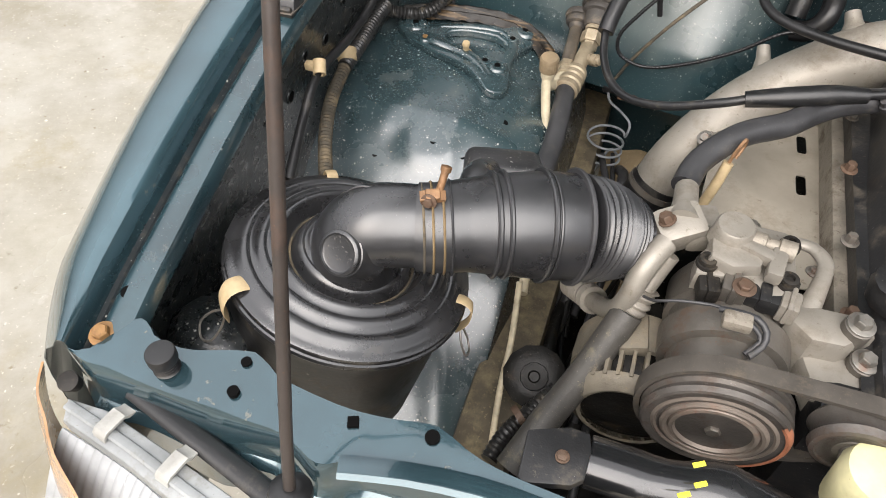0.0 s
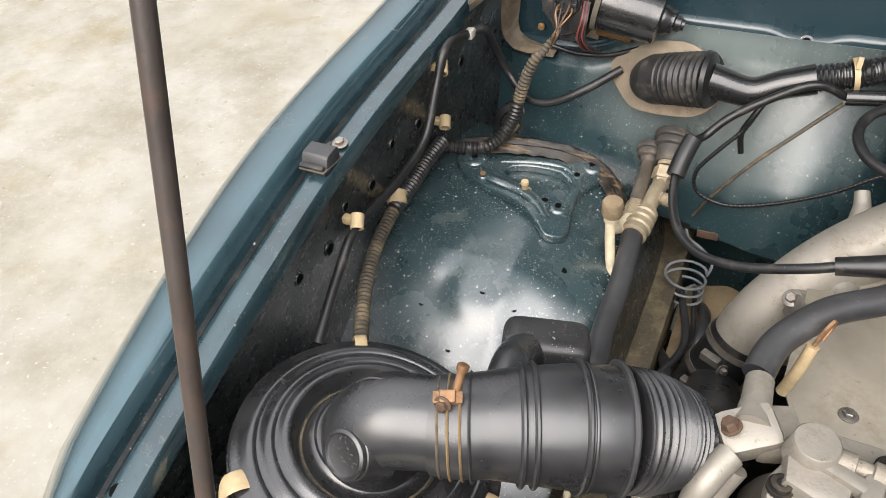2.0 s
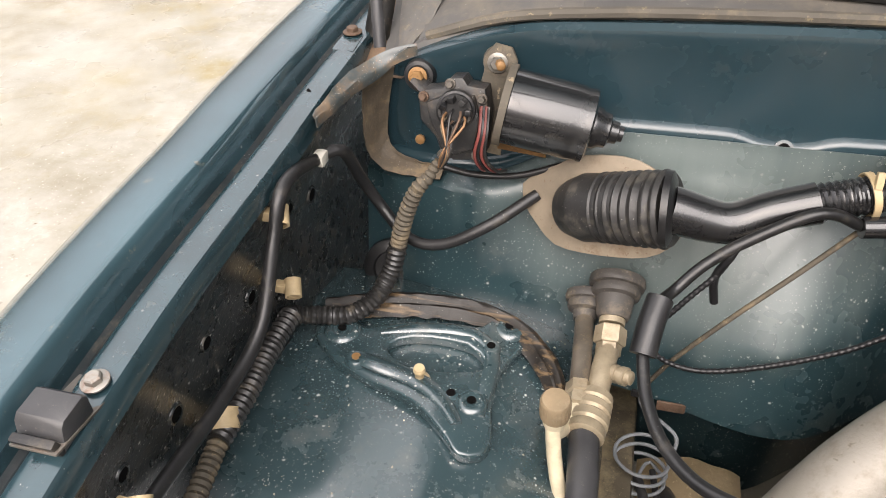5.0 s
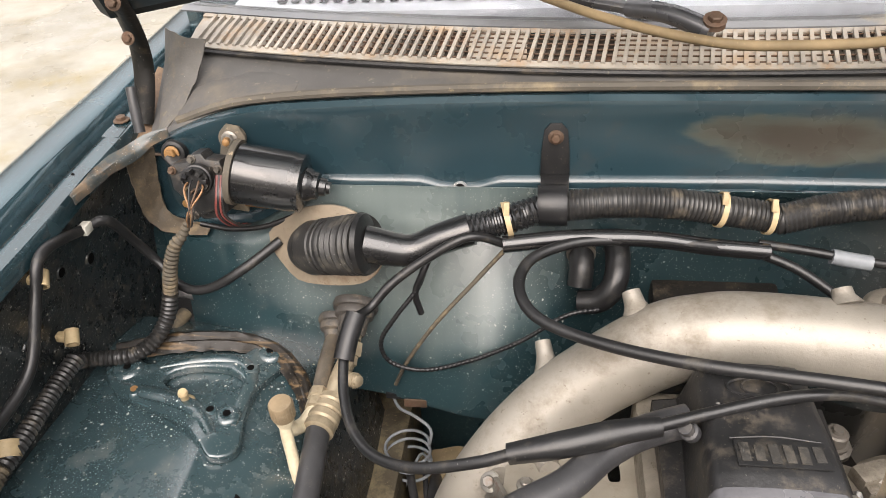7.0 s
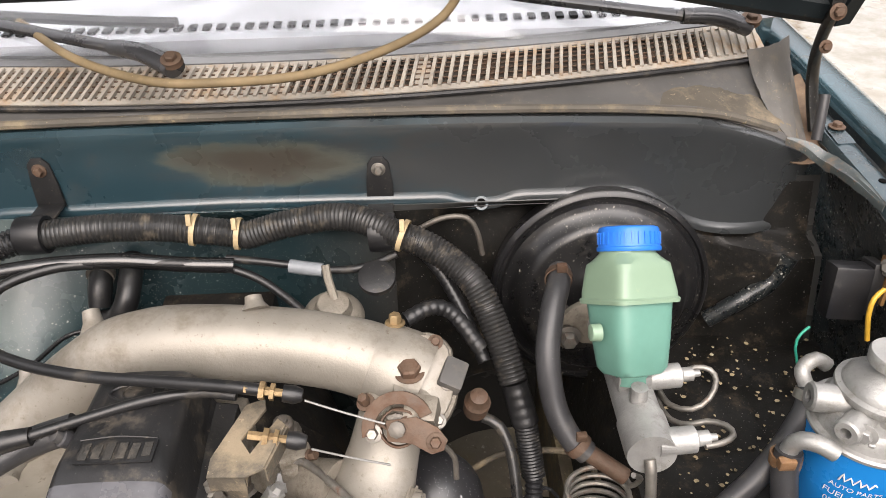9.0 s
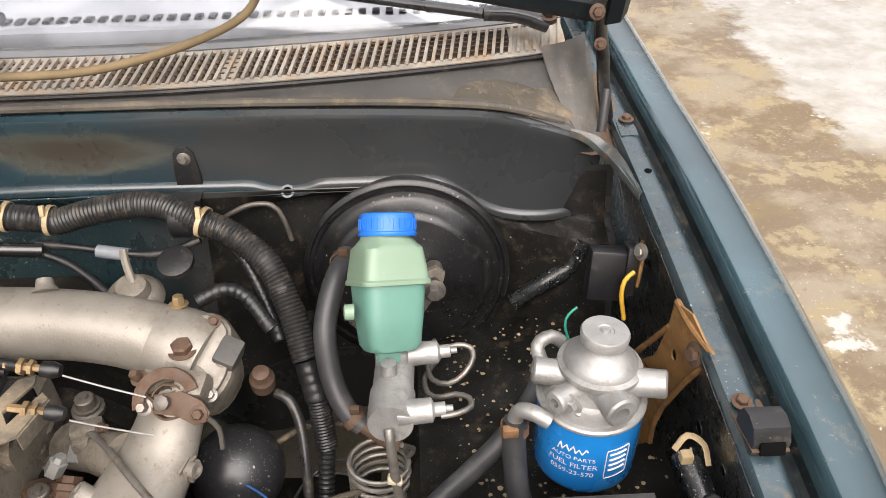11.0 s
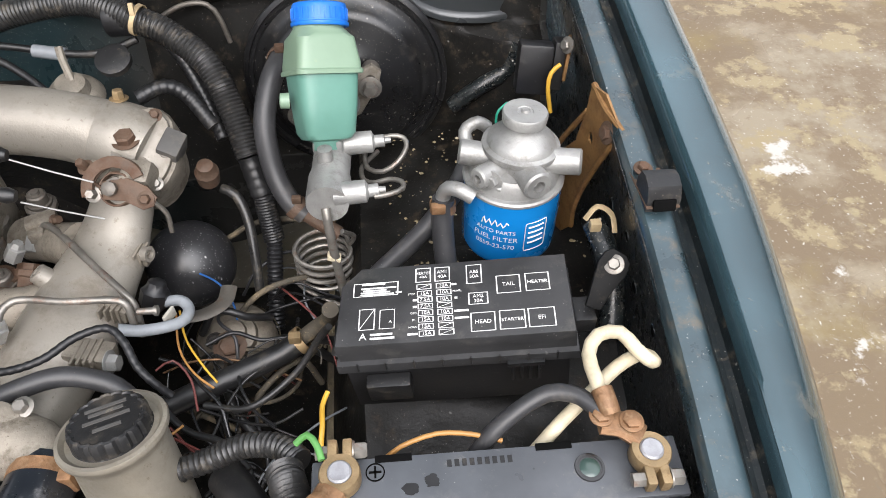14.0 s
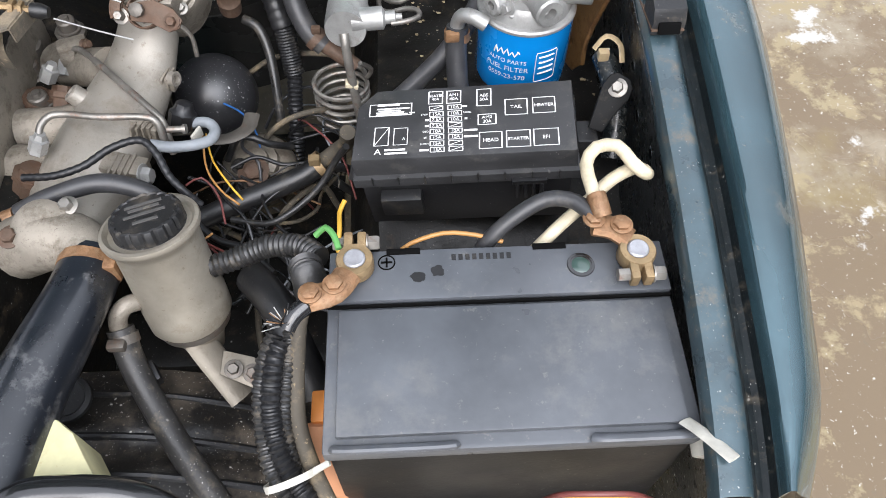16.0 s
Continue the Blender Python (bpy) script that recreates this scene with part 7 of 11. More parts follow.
part("bearing_boss", bm, alu_dull, tb)
for q, mt in (((-0.020, 0.040), orange_rust), ((0.010, 0.046), rusty), ((0.032, 0.006), steel_dark), ((0.030, -0.034), steel), ((-0.022, -0.006), rusty)):
    bolt(tb, tm @ Vector((*q, 0.031)), tb_up, 0.0052, 0.005, mt, name="screw")
bolt(tb, (0.220, -0.251, 0.885), (0, -0.1, 1), 0.012, 0.009, rusty, 1.35, label="rusted hexagon plug")
bm = B()
tube(bm, [(0.178, -0.213, 0.866), (0.196, -0.217, 0.860), (0.214, -0.222, 0.853), (0.232, -0.228, 0.846)], 0.045, 40, 0.005, radii=[0.0425, 0.0475, 0.0490, 0.0470])
part("outlet_neck", bm, alu, tb, "cast alloy neck below the crossover")
bolt(tb, (0.205, -0.192, 0.900), (0.05, 0.2, 1), 0.007, 0.010, brass)
bolt(tb, (0.175, -0.275, 0.868), (-0.2, -0.3, 0.9), 0.006, 0.012, rusty)
qc = Vector((0.208, -0.296, 0.852))
qd0 = Vector((-0.05, -0.72, 0.7)).normalized()
QM = frame_of(qc, (1, -0.07, 0), (0, 0.7, 0.72))


def arc_plate(bm, r0, r1, a0, a1, lift, thick):
    angs = [radians(a0 + (a1 - a0) * k / 14) for k in range(15)]
    plate(bm, [(r1 * math.cos(a), r1 * math.sin(a)) for a in angs] + [(r0 * math.cos(a), r0 * math.sin(a)) for a in reversed(angs)], QM @ Matrix.Translation((0, 0, lift)), thick, bevel=0.0005)


bm = B()
arc_plate(bm, 0.024, 0.037, 25, 195, 0.000, 0.002)
arc_plate(bm, 0.026, 0.033, 25, 195, 0.002, 0.004)
arc_plate(bm, 0.024, 0.037, 25, 195, 0.006, 0.002)
for a in (40, 175):
    box(bm, QM @ Vector((0.014 * math.cos(radians(a)), 0.014 * math.sin(radians(a)), 0.002)), (0.026, 0.009, 0.003), 0.001, (45, 0, a * 0.8))
part("cable_sector", bm, rusty, tb, "rusty curved throttle cable sector")
bm = B()
lathe(bm, qc - qd0 * 0.02, qd0, [(0, 0.009), (0.018, 0.009), (0.018, 0.014), (0.022, 0.014), (0.022, 0.008), (0.036, 0.007), (0.036, 0.0085), (0.042, 0.0085), (0.044, 0.004)], 8)
part("spindle", bm, steel_dark, tb, "dark throttle spindle with its nut")
bm = B()
plate(bm, [(-0.012, 0.008), (0.018, 0.012), (0.040, 0.002), (0.050, -0.010), (0.046, -0.020), (0.034, -0.024), (0.014, -0.014), (-0.010, -0.012)], QM @ Matrix.Translation((0, 0, 0.010)), 0.0025, bevel=0.0007)
part("stop_lever", bm, rusty, tb, "rusted throttle stop lever")
bolt(tb, QM @ Vector((0.038, -0.012, 0.0125)), qd0, 0.006, 0.006, rusty)
bolt(tb, QM @ Vector((-0.026, -0.006, 0.0)), qd0, 0.006, 0.010, steel)
bm = B()
tube(bm, [QM @ Vector((0.019 * math.cos(0.9 * k), 0.019 * math.sin(0.9 * k), -0.012 + 0.0007 * k)) for k in range(24)], 0.0014, 6, 0.004)
part("return_spring", bm, rusty, tb, "rusty throttle return spring")
bm = B()
tube(bm, [QM @ Vector((0.046, -0.016, 0.008)), QM @ Vector((0.056, -0.028, 0.0)), QM @ Vector((0.058, -0.050, -0.01))], 0.003, 8, 0.006)
part("link_rod", bm, steel_dark, tb)
bm = B()
box(bm, (0.232, -0.275, 0.845), (0.036, 0.030, 0.050), 0.007, (20, 0, -12))
box(bm, (0.190, -0.262, 0.848), (0.030, 0.030, 0.030), 0.006, (25, 0, 10))
part("lever_housing", bm, alu_dull, tb)
for a, b in (((0.125, -0.318, 0.921), (0.196, -0.314, 0.880)), ((0.130, -0.345, 0.885), (0.200, -0.333, 0.842))):
    bm = B()
    tube(bm, [a, (Vector(a) + Vector(b)) / 2 + Vector((0, 0, -0.001)), b], 0.0011, 6, 0.02)
    part("inner_cable", bm, zinc, tb, "bare steel inner cable")
# cable bracket
bm = B()
ub = [(0.042, -0.360, 0.895), (0.063, -0.297, 0.895), (0.080, -0.290, 0.895), (0.083, -0.303, 0.895), (0.066, -0.340, 0.895), (0.077, -0.356, 0.895), (0.096, -0.315, 0.895), (0.105, -0.324, 0.895), (0.092, -0.372, 0.895), (0.076, -0.381, 0.895), (0.043, -0.380, 0.895)]
plate(bm, [(x, y) for x, y, z in ub], pose(0, 0, 0.893), 0.003, bevel=0.0006)
for a, c in ((0, 1), (8, 7), (9, 10)):
    p0, p1 = Vector(ub[a]), Vector(ub[c])
    sheet(bm, 1, 1, lambda u, v: p0.lerp(p1, u) + Vector((0, 0, -0.001 - 0.018 * v)), 0.002)
cbk = part("cable_bracket", bm, gusset_mat, en, "dusty folded steel cable bracket")
for at in ((0.090, -0.313, 0.930), (0.092, -0.338, 0.895)):
    bm = B()
    d = Vector((1, -0.05, -0.18)).normalized()
    lathe(bm, at, d, [(-0.02, 0.0045), (-0.006, 0.0045), (-0.006, 0.009), (-0.001, 0.009), (-0.001, 0.0045), (0.004, 0.0045), (0.004, 0.0085), (0.008, 0.0085), (0.008, 0.004), (0.016, 0.004)], 6)
    part("cable_adjuster", bm, brass, cbk, "brass cable adjuster nuts")
    bm = B()
    lathe(bm, Vector(at) + d * 0.016, d, [(0, 0.008), (0.010, 0.009), (0.018, 0.006)], 14)
    part("boot", bm, rubber, cbk)
bm = B()
tube(bm, [(0.060, -0.350, 0.882), (0.055, -0.36, 0.86), (0.052, -0.355, 0.83)], 0.016, 8, 0.008, flat=0.2)
part("bracket_leg", bm, gusset_mat, cbk)

# lower intake branch and runners
bm = B()
tube(bm, [(0.196, -0.245, 0.812), (0.188, -0.270, 0.788), (0.176, -0.303, 0.764), (0.163, -0.340, 0.752), (0.150, -0.382, 0.744), (0.137, -0.428, 0.736), (0.122, -0.474, 0.726), (0.110, -0.520, 0.712)], 0.05, 36, 0.006, radii=[0.036, 0.040, 0.046, 0.052, 0.056, 0.057, 0.055, 0.045], flat=0.68)
lm = part("intake_log", bm, alu, en, "broad dusty cast intake log")
for a, c in (((0.141, -0.300, 0.765), (0.053, -0.253, 0.735)), ((0.136, -0.368, 0.745), (0.038, -0.372, 0.735)), ((0.132, -0.436, 0.735), (0.039, -0.421, 0.725))):
    bm = B()
    mid = (Vector(a) + Vector(c)) / 2
    tube(bm, [a, mid, c], 0.028, 18, 0.008, radii=[0.030, 0.025, 0.029])
    part("runner", bm, alu_dull, lm)
for q, sz, tn in (((0.209, -0.316, 0.764), (0.034, 0.020, 0.020), (0, 10, -15)), ((0.191, -0.341, 0.752), (0.032, 0.022, 0.022), (0, 15, -15)), ((0.201, -0.400, 0.765), (0.036, 0.014, 0.022), (0, 10, -25)), ((0.183, -0.454, 0.757), (0.050, 0.028, 0.020), (0, 6, -12))):
    bm = B()
    box(bm, q, sz, 0.003, tn)
    for k in range(4):
        box(bm, Vector(q) + Vector((-0.012 + 0.007 * k, -0.004, 0.0)), (0.003, sz[1] + 0.004, sz[2] + 0.004), 0.0008, tn)
    part("cast_boss", bm, alu_dull, lm)
bm = B()
lathe(bm, (0.211, -0.320, 0.769), (1, -0.4, 0.2), [(0.010, 0.009), (0.019, 0.009), (0.019, 0.006), (0.012, 0.005)], 16)
part("cast_boss", bm, alu, lm)
bolt(lm, (0.209, -0.473, 0.765), (1, -0.15, 0.1), 0.010, 0.010, zinc, 1.4, label="bright flange bolt")
bm = B()
lathe(bm, (0.124, -0.355, 0.760), (-0.6, 0.1, 0.75), [(0, 0.020), (0.012, 0.013), (0.026, 0.012), (0.028, 0.010), (0.028, 0.0055), (0.020, 0.005)], 18)
part("cast_boss", bm, alu, lm)
# rocker pedestal with its bolt, stud nuts, injectors and their pipes
bm = B()
box(bm, (0.089, -0.266, 0.775), (0.038, 0.022, 0.020), 0.005, (0, 0, 20))
box(bm, (0.085, -0.277, 0.770), (0.020, 0.026, 0.020), 0.005, (0, 0, 10))
part("cast_boss", bm, alu_dull, lm)
bolt(lm, (0.106, -0.268, 0.780), (0.8, -0.3, 0.5), 0.006, 0.008, rusty, 1.3)
for q in ((0.051, -0.333, 0.735), (0.068, -0.217, 0.755), (0.025, -0.274, 0.735), (0.019, -0.248, 0.760)):
    bm = B()
    lathe(bm, q, (0.05, -0.05, 1), [(0, 0.020), (0.006, 0.020), (0.008, 0.016), (0.012, 0.016), (0.012, 0.0125), (0.024, 0.012), (0.026, 0.010), (0.026, 0.006), (0.030, 0.005)], 12)
    part("head_nut", bm, steel_dark, en, "serrated rust-brown head nut")
for q, e in (((0.072, -0.309, 0.740), (0.076, -0.285, 0.756)), ((0.074, -0.451, 0.752), (0.092, -0.441, 0.785)), ((0.053, -0.328, 0.750), (0.073, -0.320, 0.780))):
    bm = B()
    q, e = Vector(q), Vector(e)
    d = (e - q).normalized()
    lathe(bm, q - d * 0.03, d, [(0, 0.019), (0.018, 0.020), (0.020, 0.022), (0.027, 0.022), (0.028, 0.015), (0.036, 0.0145)], 8)
    inj = part("injector", bm, rusty, en, "rust-brown injector body")
    bm = B()
    lathe(bm, e - d * 0.009, d, [(0, 0.0095), (0.001, 0.0105), (0.019, 0.0105), (0.020, 0.0075), (0.027, 0.006)], 6)
    part("union_nut", bm, zinc, inj, "bright hexagon union nut")
for pts in ([(0.080, -0.287, 0.764), (0.085, -0.278, 0.774), (0.096, -0.275, 0.780), (0.118, -0.294, 0.786), (0.174, -0.356, 0.796), (0.220, -0.402, 0.792), (0.230, -0.413, 0.780), (0.233, -0.429, 0.750)],
            [(0.097, -0.441, 0.795), (0.099, -0.426, 0.803), (0.108, -0.415, 0.806), (0.127, -0.413, 0.806), (0.163, -0.418, 0.805), (0.212, -0.418, 0.803), (0.227, -0.422, 0.797), (0.230, -0.431, 0.775)]):
    bm = B()
    tube(bm, pts, 0.0042, 12, 0.005)
    part("injection_pipe", bm, steel, en, "bent steel injection pipe")
bm = B()
lathe(bm, (0.235, -0.422, 0.785), (1, 0.0, 0.0), [(0, 0.004), (0.018, 0.004), (0.018, 0.006), (0.022, 0.006)], 10)
part("pipe_clip", bm, steel, en)

# heat shield with slots
hs = thing("heat_shield", (-0.20, -0.40, 0.78), "dusty silver pressed heat shield with slots", "heat shield")
bm = B()
HM = frame_of((-0.190, -0.350, 0.772), (1, 0.03, 0.03), (0.02, 1, -0.02))
HI = HM.inverted()
slots = [(*(HI @ Vector(q))[:2], 0.0062, 0.0185) for q in ((-0.156, -0.274, 0.772), (-0.156, -0.355, 0.772))]
plate(bm, [(-0.070, 0.075), (-0.050, 0.120), (0.020, 0.130), (0.062, 0.120), (0.064, 0.020), (0.060, 0.010), (0.064, -0.010), (0.062, -0.165), (0.052, -0.175), (0.030, -0.178), (-0.020, -0.158), (-0.062, -0.145), (-0.084, -0.075)], HM, 0.002, holes=slots)
bmesh.ops.subdivide_edges(bm, edges=[e for e in bm.edges if e.calc_length() > 0.04], cuts=2)
part("plate", bm, shield_mat, hs)
for x, y in ((-0.022, -0.095), (-0.05, 0.05), (0.045, -0.150)):
    bolt(hs, HM @ Vector((x, y, 0.0022)), (0, 0.1, 1), 0.006, 0.005, steel)

# big silver dipstick ring and bypass hose
cable("dipstick", [(-0.275, -0.46, 0.80), (-0.268, -0.455, 0.83), (-0.262, -0.445, 0.86)], 0.006, tan_clip, "yellow-handled engine oil dipstick tube", "dipstick")
bm = B()
tube(bm, [(-0.262, -0.445, 0.858), (-0.258, -0.44, 0.875), (-0.252, -0.432, 0.885), (-0.250, -0.428, 0.875), (-0.256, -0.438, 0.862)], 0.002, 8, 0.003)
lone("dipstick_ring", bm, copper, "bent wire dipstick ring", "dipstick")
cable("breather_hose", [(-0.304, -0.493, 0.855), (-0.292, -0.452, 0.860), (-0.255, -0.407, 0.870), (-0.207, -0.373, 0.872), (-0.175, -0.338, 0.872), (-0.142, -0.318, 0.878), (-0.102, -0.306, 0.884)], 0.0145, rubber_grey, "thick grey-black breather hose", "hose", seg=18)

# coolant outlet and compressor in front
cm = thing("air_con_compressor", (-0.236, -0.66, 0.70), "dusty air-conditioning compressor with belt pulley", "compressor")
bm = B()
lathe(bm, (-0.236, -0.707, 0.803), (0, 1, 0.03), [(0.0, 0.050), (0.03, 0.052), (0.032, 0.060), (0.060, 0.062), (0.062, 0.055), (0.080, 0.055), (0.082, 0.0605), (0.118, 0.0605), (0.128, 0.054), (0.132, 0.040)], 48)
part("body", bm, steel_dark, cm, "grimy brown-grey compressor body")
bm = B()
lathe(bm, (-0.236, -0.744, 0.803), (0, 1, 0.03), [(0.0, 0.0600), (-0.001, 0.0625), (0.000, 0.0650), (0.005, 0.0665), (0.008, 0.0635), (0.011, 0.0630), (0.014, 0.0665), (0.020, 0.0665), (0.023, 0.0630), (0.026, 0.0665), (0.032, 0.0668), (0.034, 0.062)], 72)
pl = part("pulley", bm, pulley_mat, cm, "worn grooved belt pulley")
bm = B()
lathe(bm, (-0.236, -0.745, 0.803), (0, -1, -0.03), [(-0.002, 0.0600), (-0.006, 0.0585), (-0.006, 0.0565), (-0.001, 0.0555), (0.0005, 0.0525), (-0.001, 0.0505), (-0.004, 0.0495), (-0.004, 0.0480), (0.001, 0.0470), (0.0025, 0.0445), (0.0020, 0.0415), (-0.001, 0.0400), (0.002, 0.0385), (0.0025, 0.0350), (-0.003, 0.0325), (-0.009, 0.0315), (-0.010, 0.0260), (-0.009, 0.0180), (-0.005, 0.0165), (-0.004, 0.0120), (-0.008, 0.0105), (-0.008, 0.002)], 64)
part("clutch_plate", bm, clutch_mat, pl, "heat-stained clutch plate")
bolt(pl, (-0.236, -0.740, 0.803), (0, -1, -0.03), 0.0075, 0.006, steel_dark)
bm = B()
lathe(bm, (-0.236, -0.7455, 0.803), (0, 1, 0.03), [(-0.0005, 0.0598), (-0.0012, 0.0625), (0.0002, 0.0648), (0.0042, 0.0664)], 64, cap=False)
for v in [v for v in bm.verts if v.co.x < -0.205 or v.co.z > 0.845]:
    bm.verts.remove(v)
part("rust_bloom", bm, mat("orange_heat_rust", (0.30, 0.12, 0.065), 0.6, 0.2, (0.18, 0.10, 0.07), 0.4, 40.0, 0, 0.3), pl, "orange rust bloom on the pulley rim")
# cylinder head block on top with its pipes
bm = B()
lug = [(-0.283, -0.627, 0.876), (-0.283, -0.603, 0.876), (-0.271, -0.582, 0.876), (-0.253, -0.544, 0.876), (-0.226, -0.545, 0.876), (-0.203, -0.545, 0.876), (-0.193, -0.551, 0.876), (-0.191, -0.618, 0.876), (-0.198, -0.628, 0.876), (-0.221, -0.635, 0.876), (-0.227, -0.622, 0.876), (-0.258, -0.623, 0.876)]
plate(bm, [(x, y) for x, y, z in lug], pose(0, 0, 0.850), 0.024, bevel=0.004)
top = [(-0.274, -0.613, 0.890), (-0.275, -0.585, 0.890), (-0.257, -0.553, 0.890), (-0.233, -0.556, 0.890), (-0.220, -0.577, 0.890), (-0.226, -0.612, 0.890), (-0.252, -0.621, 0.890)]
plate(bm, [(x, y) for x, y, z in top], pose(0, 0, 0.868), 0.020, bevel=0.007)
hb = part("manifold_block", bm, alu, cm, "pale cast manifold block")
bm = B()
lathe(bm, Vector((-0.256, -0.578, 0.900)) - Vector((0, 0, 0.022)), (0, 0, 1), [(0, 0.022), (0.010, 0.019), (0.020, 0.0185), (0.022, 0.017)], 32)
part("round_boss", bm, alu, hb)
for q, sz, tz in (((-0.213, -0.599, 0.884), (0.016, 0.046, 0.016), -8), ((-0.235, -0.593, 0.886), (0.040, 0.014, 0.014), -20)):
    bm = B()
    box(bm, q, sz, 0.005, (0, 0, tz))
    part("cast_rib", bm, alu, hb)
bm = B()
box(bm, (-0.303, -0.566, 0.866), (0.050, 0.040, 0.034), 0.009, (12, -14, 28))
box(bm, (-0.282, -0.556, 0.862), (0.040, 0.046, 0.026), 0.008, (0, 0, 20))
part("pipe_union", bm, alu, hb, "angular pale pipe union")
for q in ((-0.274, -0.613, 0.878), (-0.200, -0.566, 0.878), (-0.200, -0.613, 0.878)):
    bm = B()
    lathe(bm, Vector(q) - Vector((0, 0, 0.004)), (0, 0, 1), [(0, 0.0105), (0.004, 0.0105), (0.004, 0.0085), (0.009, 0.0082), (0.0095, 0.0072), (0.0095, 0.0042), (0.006, 0.004)], 18)
    part("socket_bolt", bm, soot, hb, "dark socket-head bolt")
bolt(hb, (-0.317, -0.577, 0.882), (-0.5, 0, 0.8), 0.007, 0.008, rusty, 1.3)
bm = B()
tube(bm, [(-0.302, -0.568, 0.875), (-0.302, -0.540, 0.872), (-0.302, -0.508, 0.866)], 0.013, 16, 0.004, radii=[0.017, 0.013, 0.0125])
part("pipe_stub", bm, alu, hb)
bm = B()
lathe(bm, (-0.238, -0.579, 0.886), (1, -0.12, 0.0), [(0, 0.010), (0.012, 0.010), (0.013, 0.0075), (0.024, 0.0075), (0.025, 0.0105), (0.040, 0.0105), (0.041, 0.007)], 12)
part("pressure_switch", bm, alu_dull, hb, "dull metal pressure switch")
bm = B()
tube(bm, [(-0.313, -0.593, 0.868), (-0.321, -0.607, 0.862), (-0.329, -0.621, 0.850), (-0.334, -0.632, 0.825), (-0.343, -0.628, 0.790), (-0.360, -0.601, 0.755), (-0.380, -0.561, 0.720)], 0.0105, 18, 0.005, radii=[0.012, 0.0125, 0.0105, 0.0105, 0.0105, 0.0105, 0.0105])
part("suction_pipe", bm, alu, hb, "bent bare aluminium pipe")
bm = B()
tube(bm, [(-0.365, -0.590, 0.745), (-0.379, -0.563, 0.722), (-0.395, -0.538, 0.700)], 0.0165, 18, ribs=0.004, pitch=0.009)
part("crimped_ferrule", bm, alu, hb)
bm = B()
tube(bm, [(-0.305, -0.598, 0.858), (-0.312, -0.607, 0.840), (-0.320, -0.620, 0.820)], 0.009, 14, 0.006)
part("discharge_pipe", bm, alu, hb)
bm = B()
tube(bm, [(-0.330, -0.635, 0.800), (-0.339, -0.652, 0.780), (-0.358, -0.687, 0.740), (-0.383, -0.728, 0.700), (-0.407, -0.779, 0.670)], 0.0165, 16, 0.01)
part("discharge_hose", bm, mat("mud_smeared_hose", (0.060, 0.056, 0.050), 0.5, 0.0, (0.26, 0.23, 0.15), 0.24, 40.0, 0.4, 0.3), hb, "grease-smeared discharge hose")
bm = B()
tube(bm, [(-0.320, -0.617, 0.822), (-0.324, -0.625, 0.810), (-0.332, -0.635, 0.790)], 0.0165, 16, ribs=0.004, pitch=0.008)
part("crimped_ferrule", bm, alu, hb)
for q, e, r, mt in (((-0.278, -0.634, 0.862), (-0.258, -0.631, 0.862), 0.013, soot), ((-0.257, -0.628, 0.866), (-0.234, -0.630, 0.866), 0.014, steel_dark), ((-0.236, -0.629, 0.864), (-0.200, -0.631, 0.864), 0.012, black_dusty), ((-0.204, -0.631, 0.865), (-0.187, -0.634, 0.865), 0.015, alu)):
    bm = B()
    q, e = Vector(q), Vector(e)
    box(bm, (q + e) / 2, ((e - q).length, r * 1.6, r * 1.5), 0.003, (0, 0, math.degrees(math.atan2(e.y - q.y, e.x - q.x))))
    box(bm, (q + e) / 2 + Vector((0, 0, 0.002)), ((e - q).length * 0.3, r * 1.9, r * 1.6), 0.002, (0, 0, math.degrees(math.atan2(e.y - q.y, e.x - q.x))))
    part("clutch_connector", bm, mt, cm, "grimy wiring connector")
bolt(cm, (-0.239, -0.634, 0.878), (0, 0, 1), 0.007, 0.005, rusty)
bm = B()
box(bm, (-0.245, -0.683, 0.888), (0.026, 0.016, 0.012), 0.004)
part("casting_pad", bm, alu_dull, cm)
cable("clutch_lead", [(-0.322, -0.647, 0.845), (-0.312, -0.657, 0.855), (-0.293, -0.658, 0.865), (-0.264, -0.657, 0.870), (-0.245, -0.662, 0.875)], 0.0016, rubber_grey, "thin grey clutch lead", "wire")
cable("clutch_lead", [(-0.258, -0.666, 0.878), (-0.246, -0.668, 0.882), (-0.226, -0.666, 0.878), (-0.215, -0.674, 0.872), (-0.216, -0.685, 0.865), (-0.226, -0.696, 0.860)], 0.0032, rubber_grey, "black clutch lead looping to the compressor", "wire")
cable("clutch_lead", [(-0.253, -0.662, 0.874), (-0.240, -0.669, 0.877), (-0.226, -0.673, 0.873), (-0.218, -0.680, 0.865), (-0.229, -0.693, 0.858)], 0.0026, rubber_grey, "second black clutch lead at the compressor", "wire")
# pump bracket beside it
ws2 = thing("bracket_casting", (-0.13, -0.66, 0.70), "pale cast alloy pump bracket", "bracket")
bm = B()
top = [(-0.193, -0.640, 0.862), (-0.191, -0.623, 0.862), (-0.172, -0.616, 0.862), (-0.142, -0.615, 0.862), (-0.120, -0.615, 0.862), (-0.115, -0.633, 0.862), (-0.143, -0.657, 0.862), (-0.172, -0.659, 0.862)]
plate(bm, [(x, y) for x, y, z in top], pose(0, 0, 0.80), 0.060, bevel=0.008)
tube(bm, [(-0.175, -0.622, 0.850), (-0.167, -0.597, 0.858), (-0.161, -0.566, 0.862), (-0.172, -0.545, 0.860), (-0.187, -0.541, 0.858)], 0.009, 14, 0.006, radii=[0.012, 0.009, 0.008, 0.008, 0.007], flat=0.7)
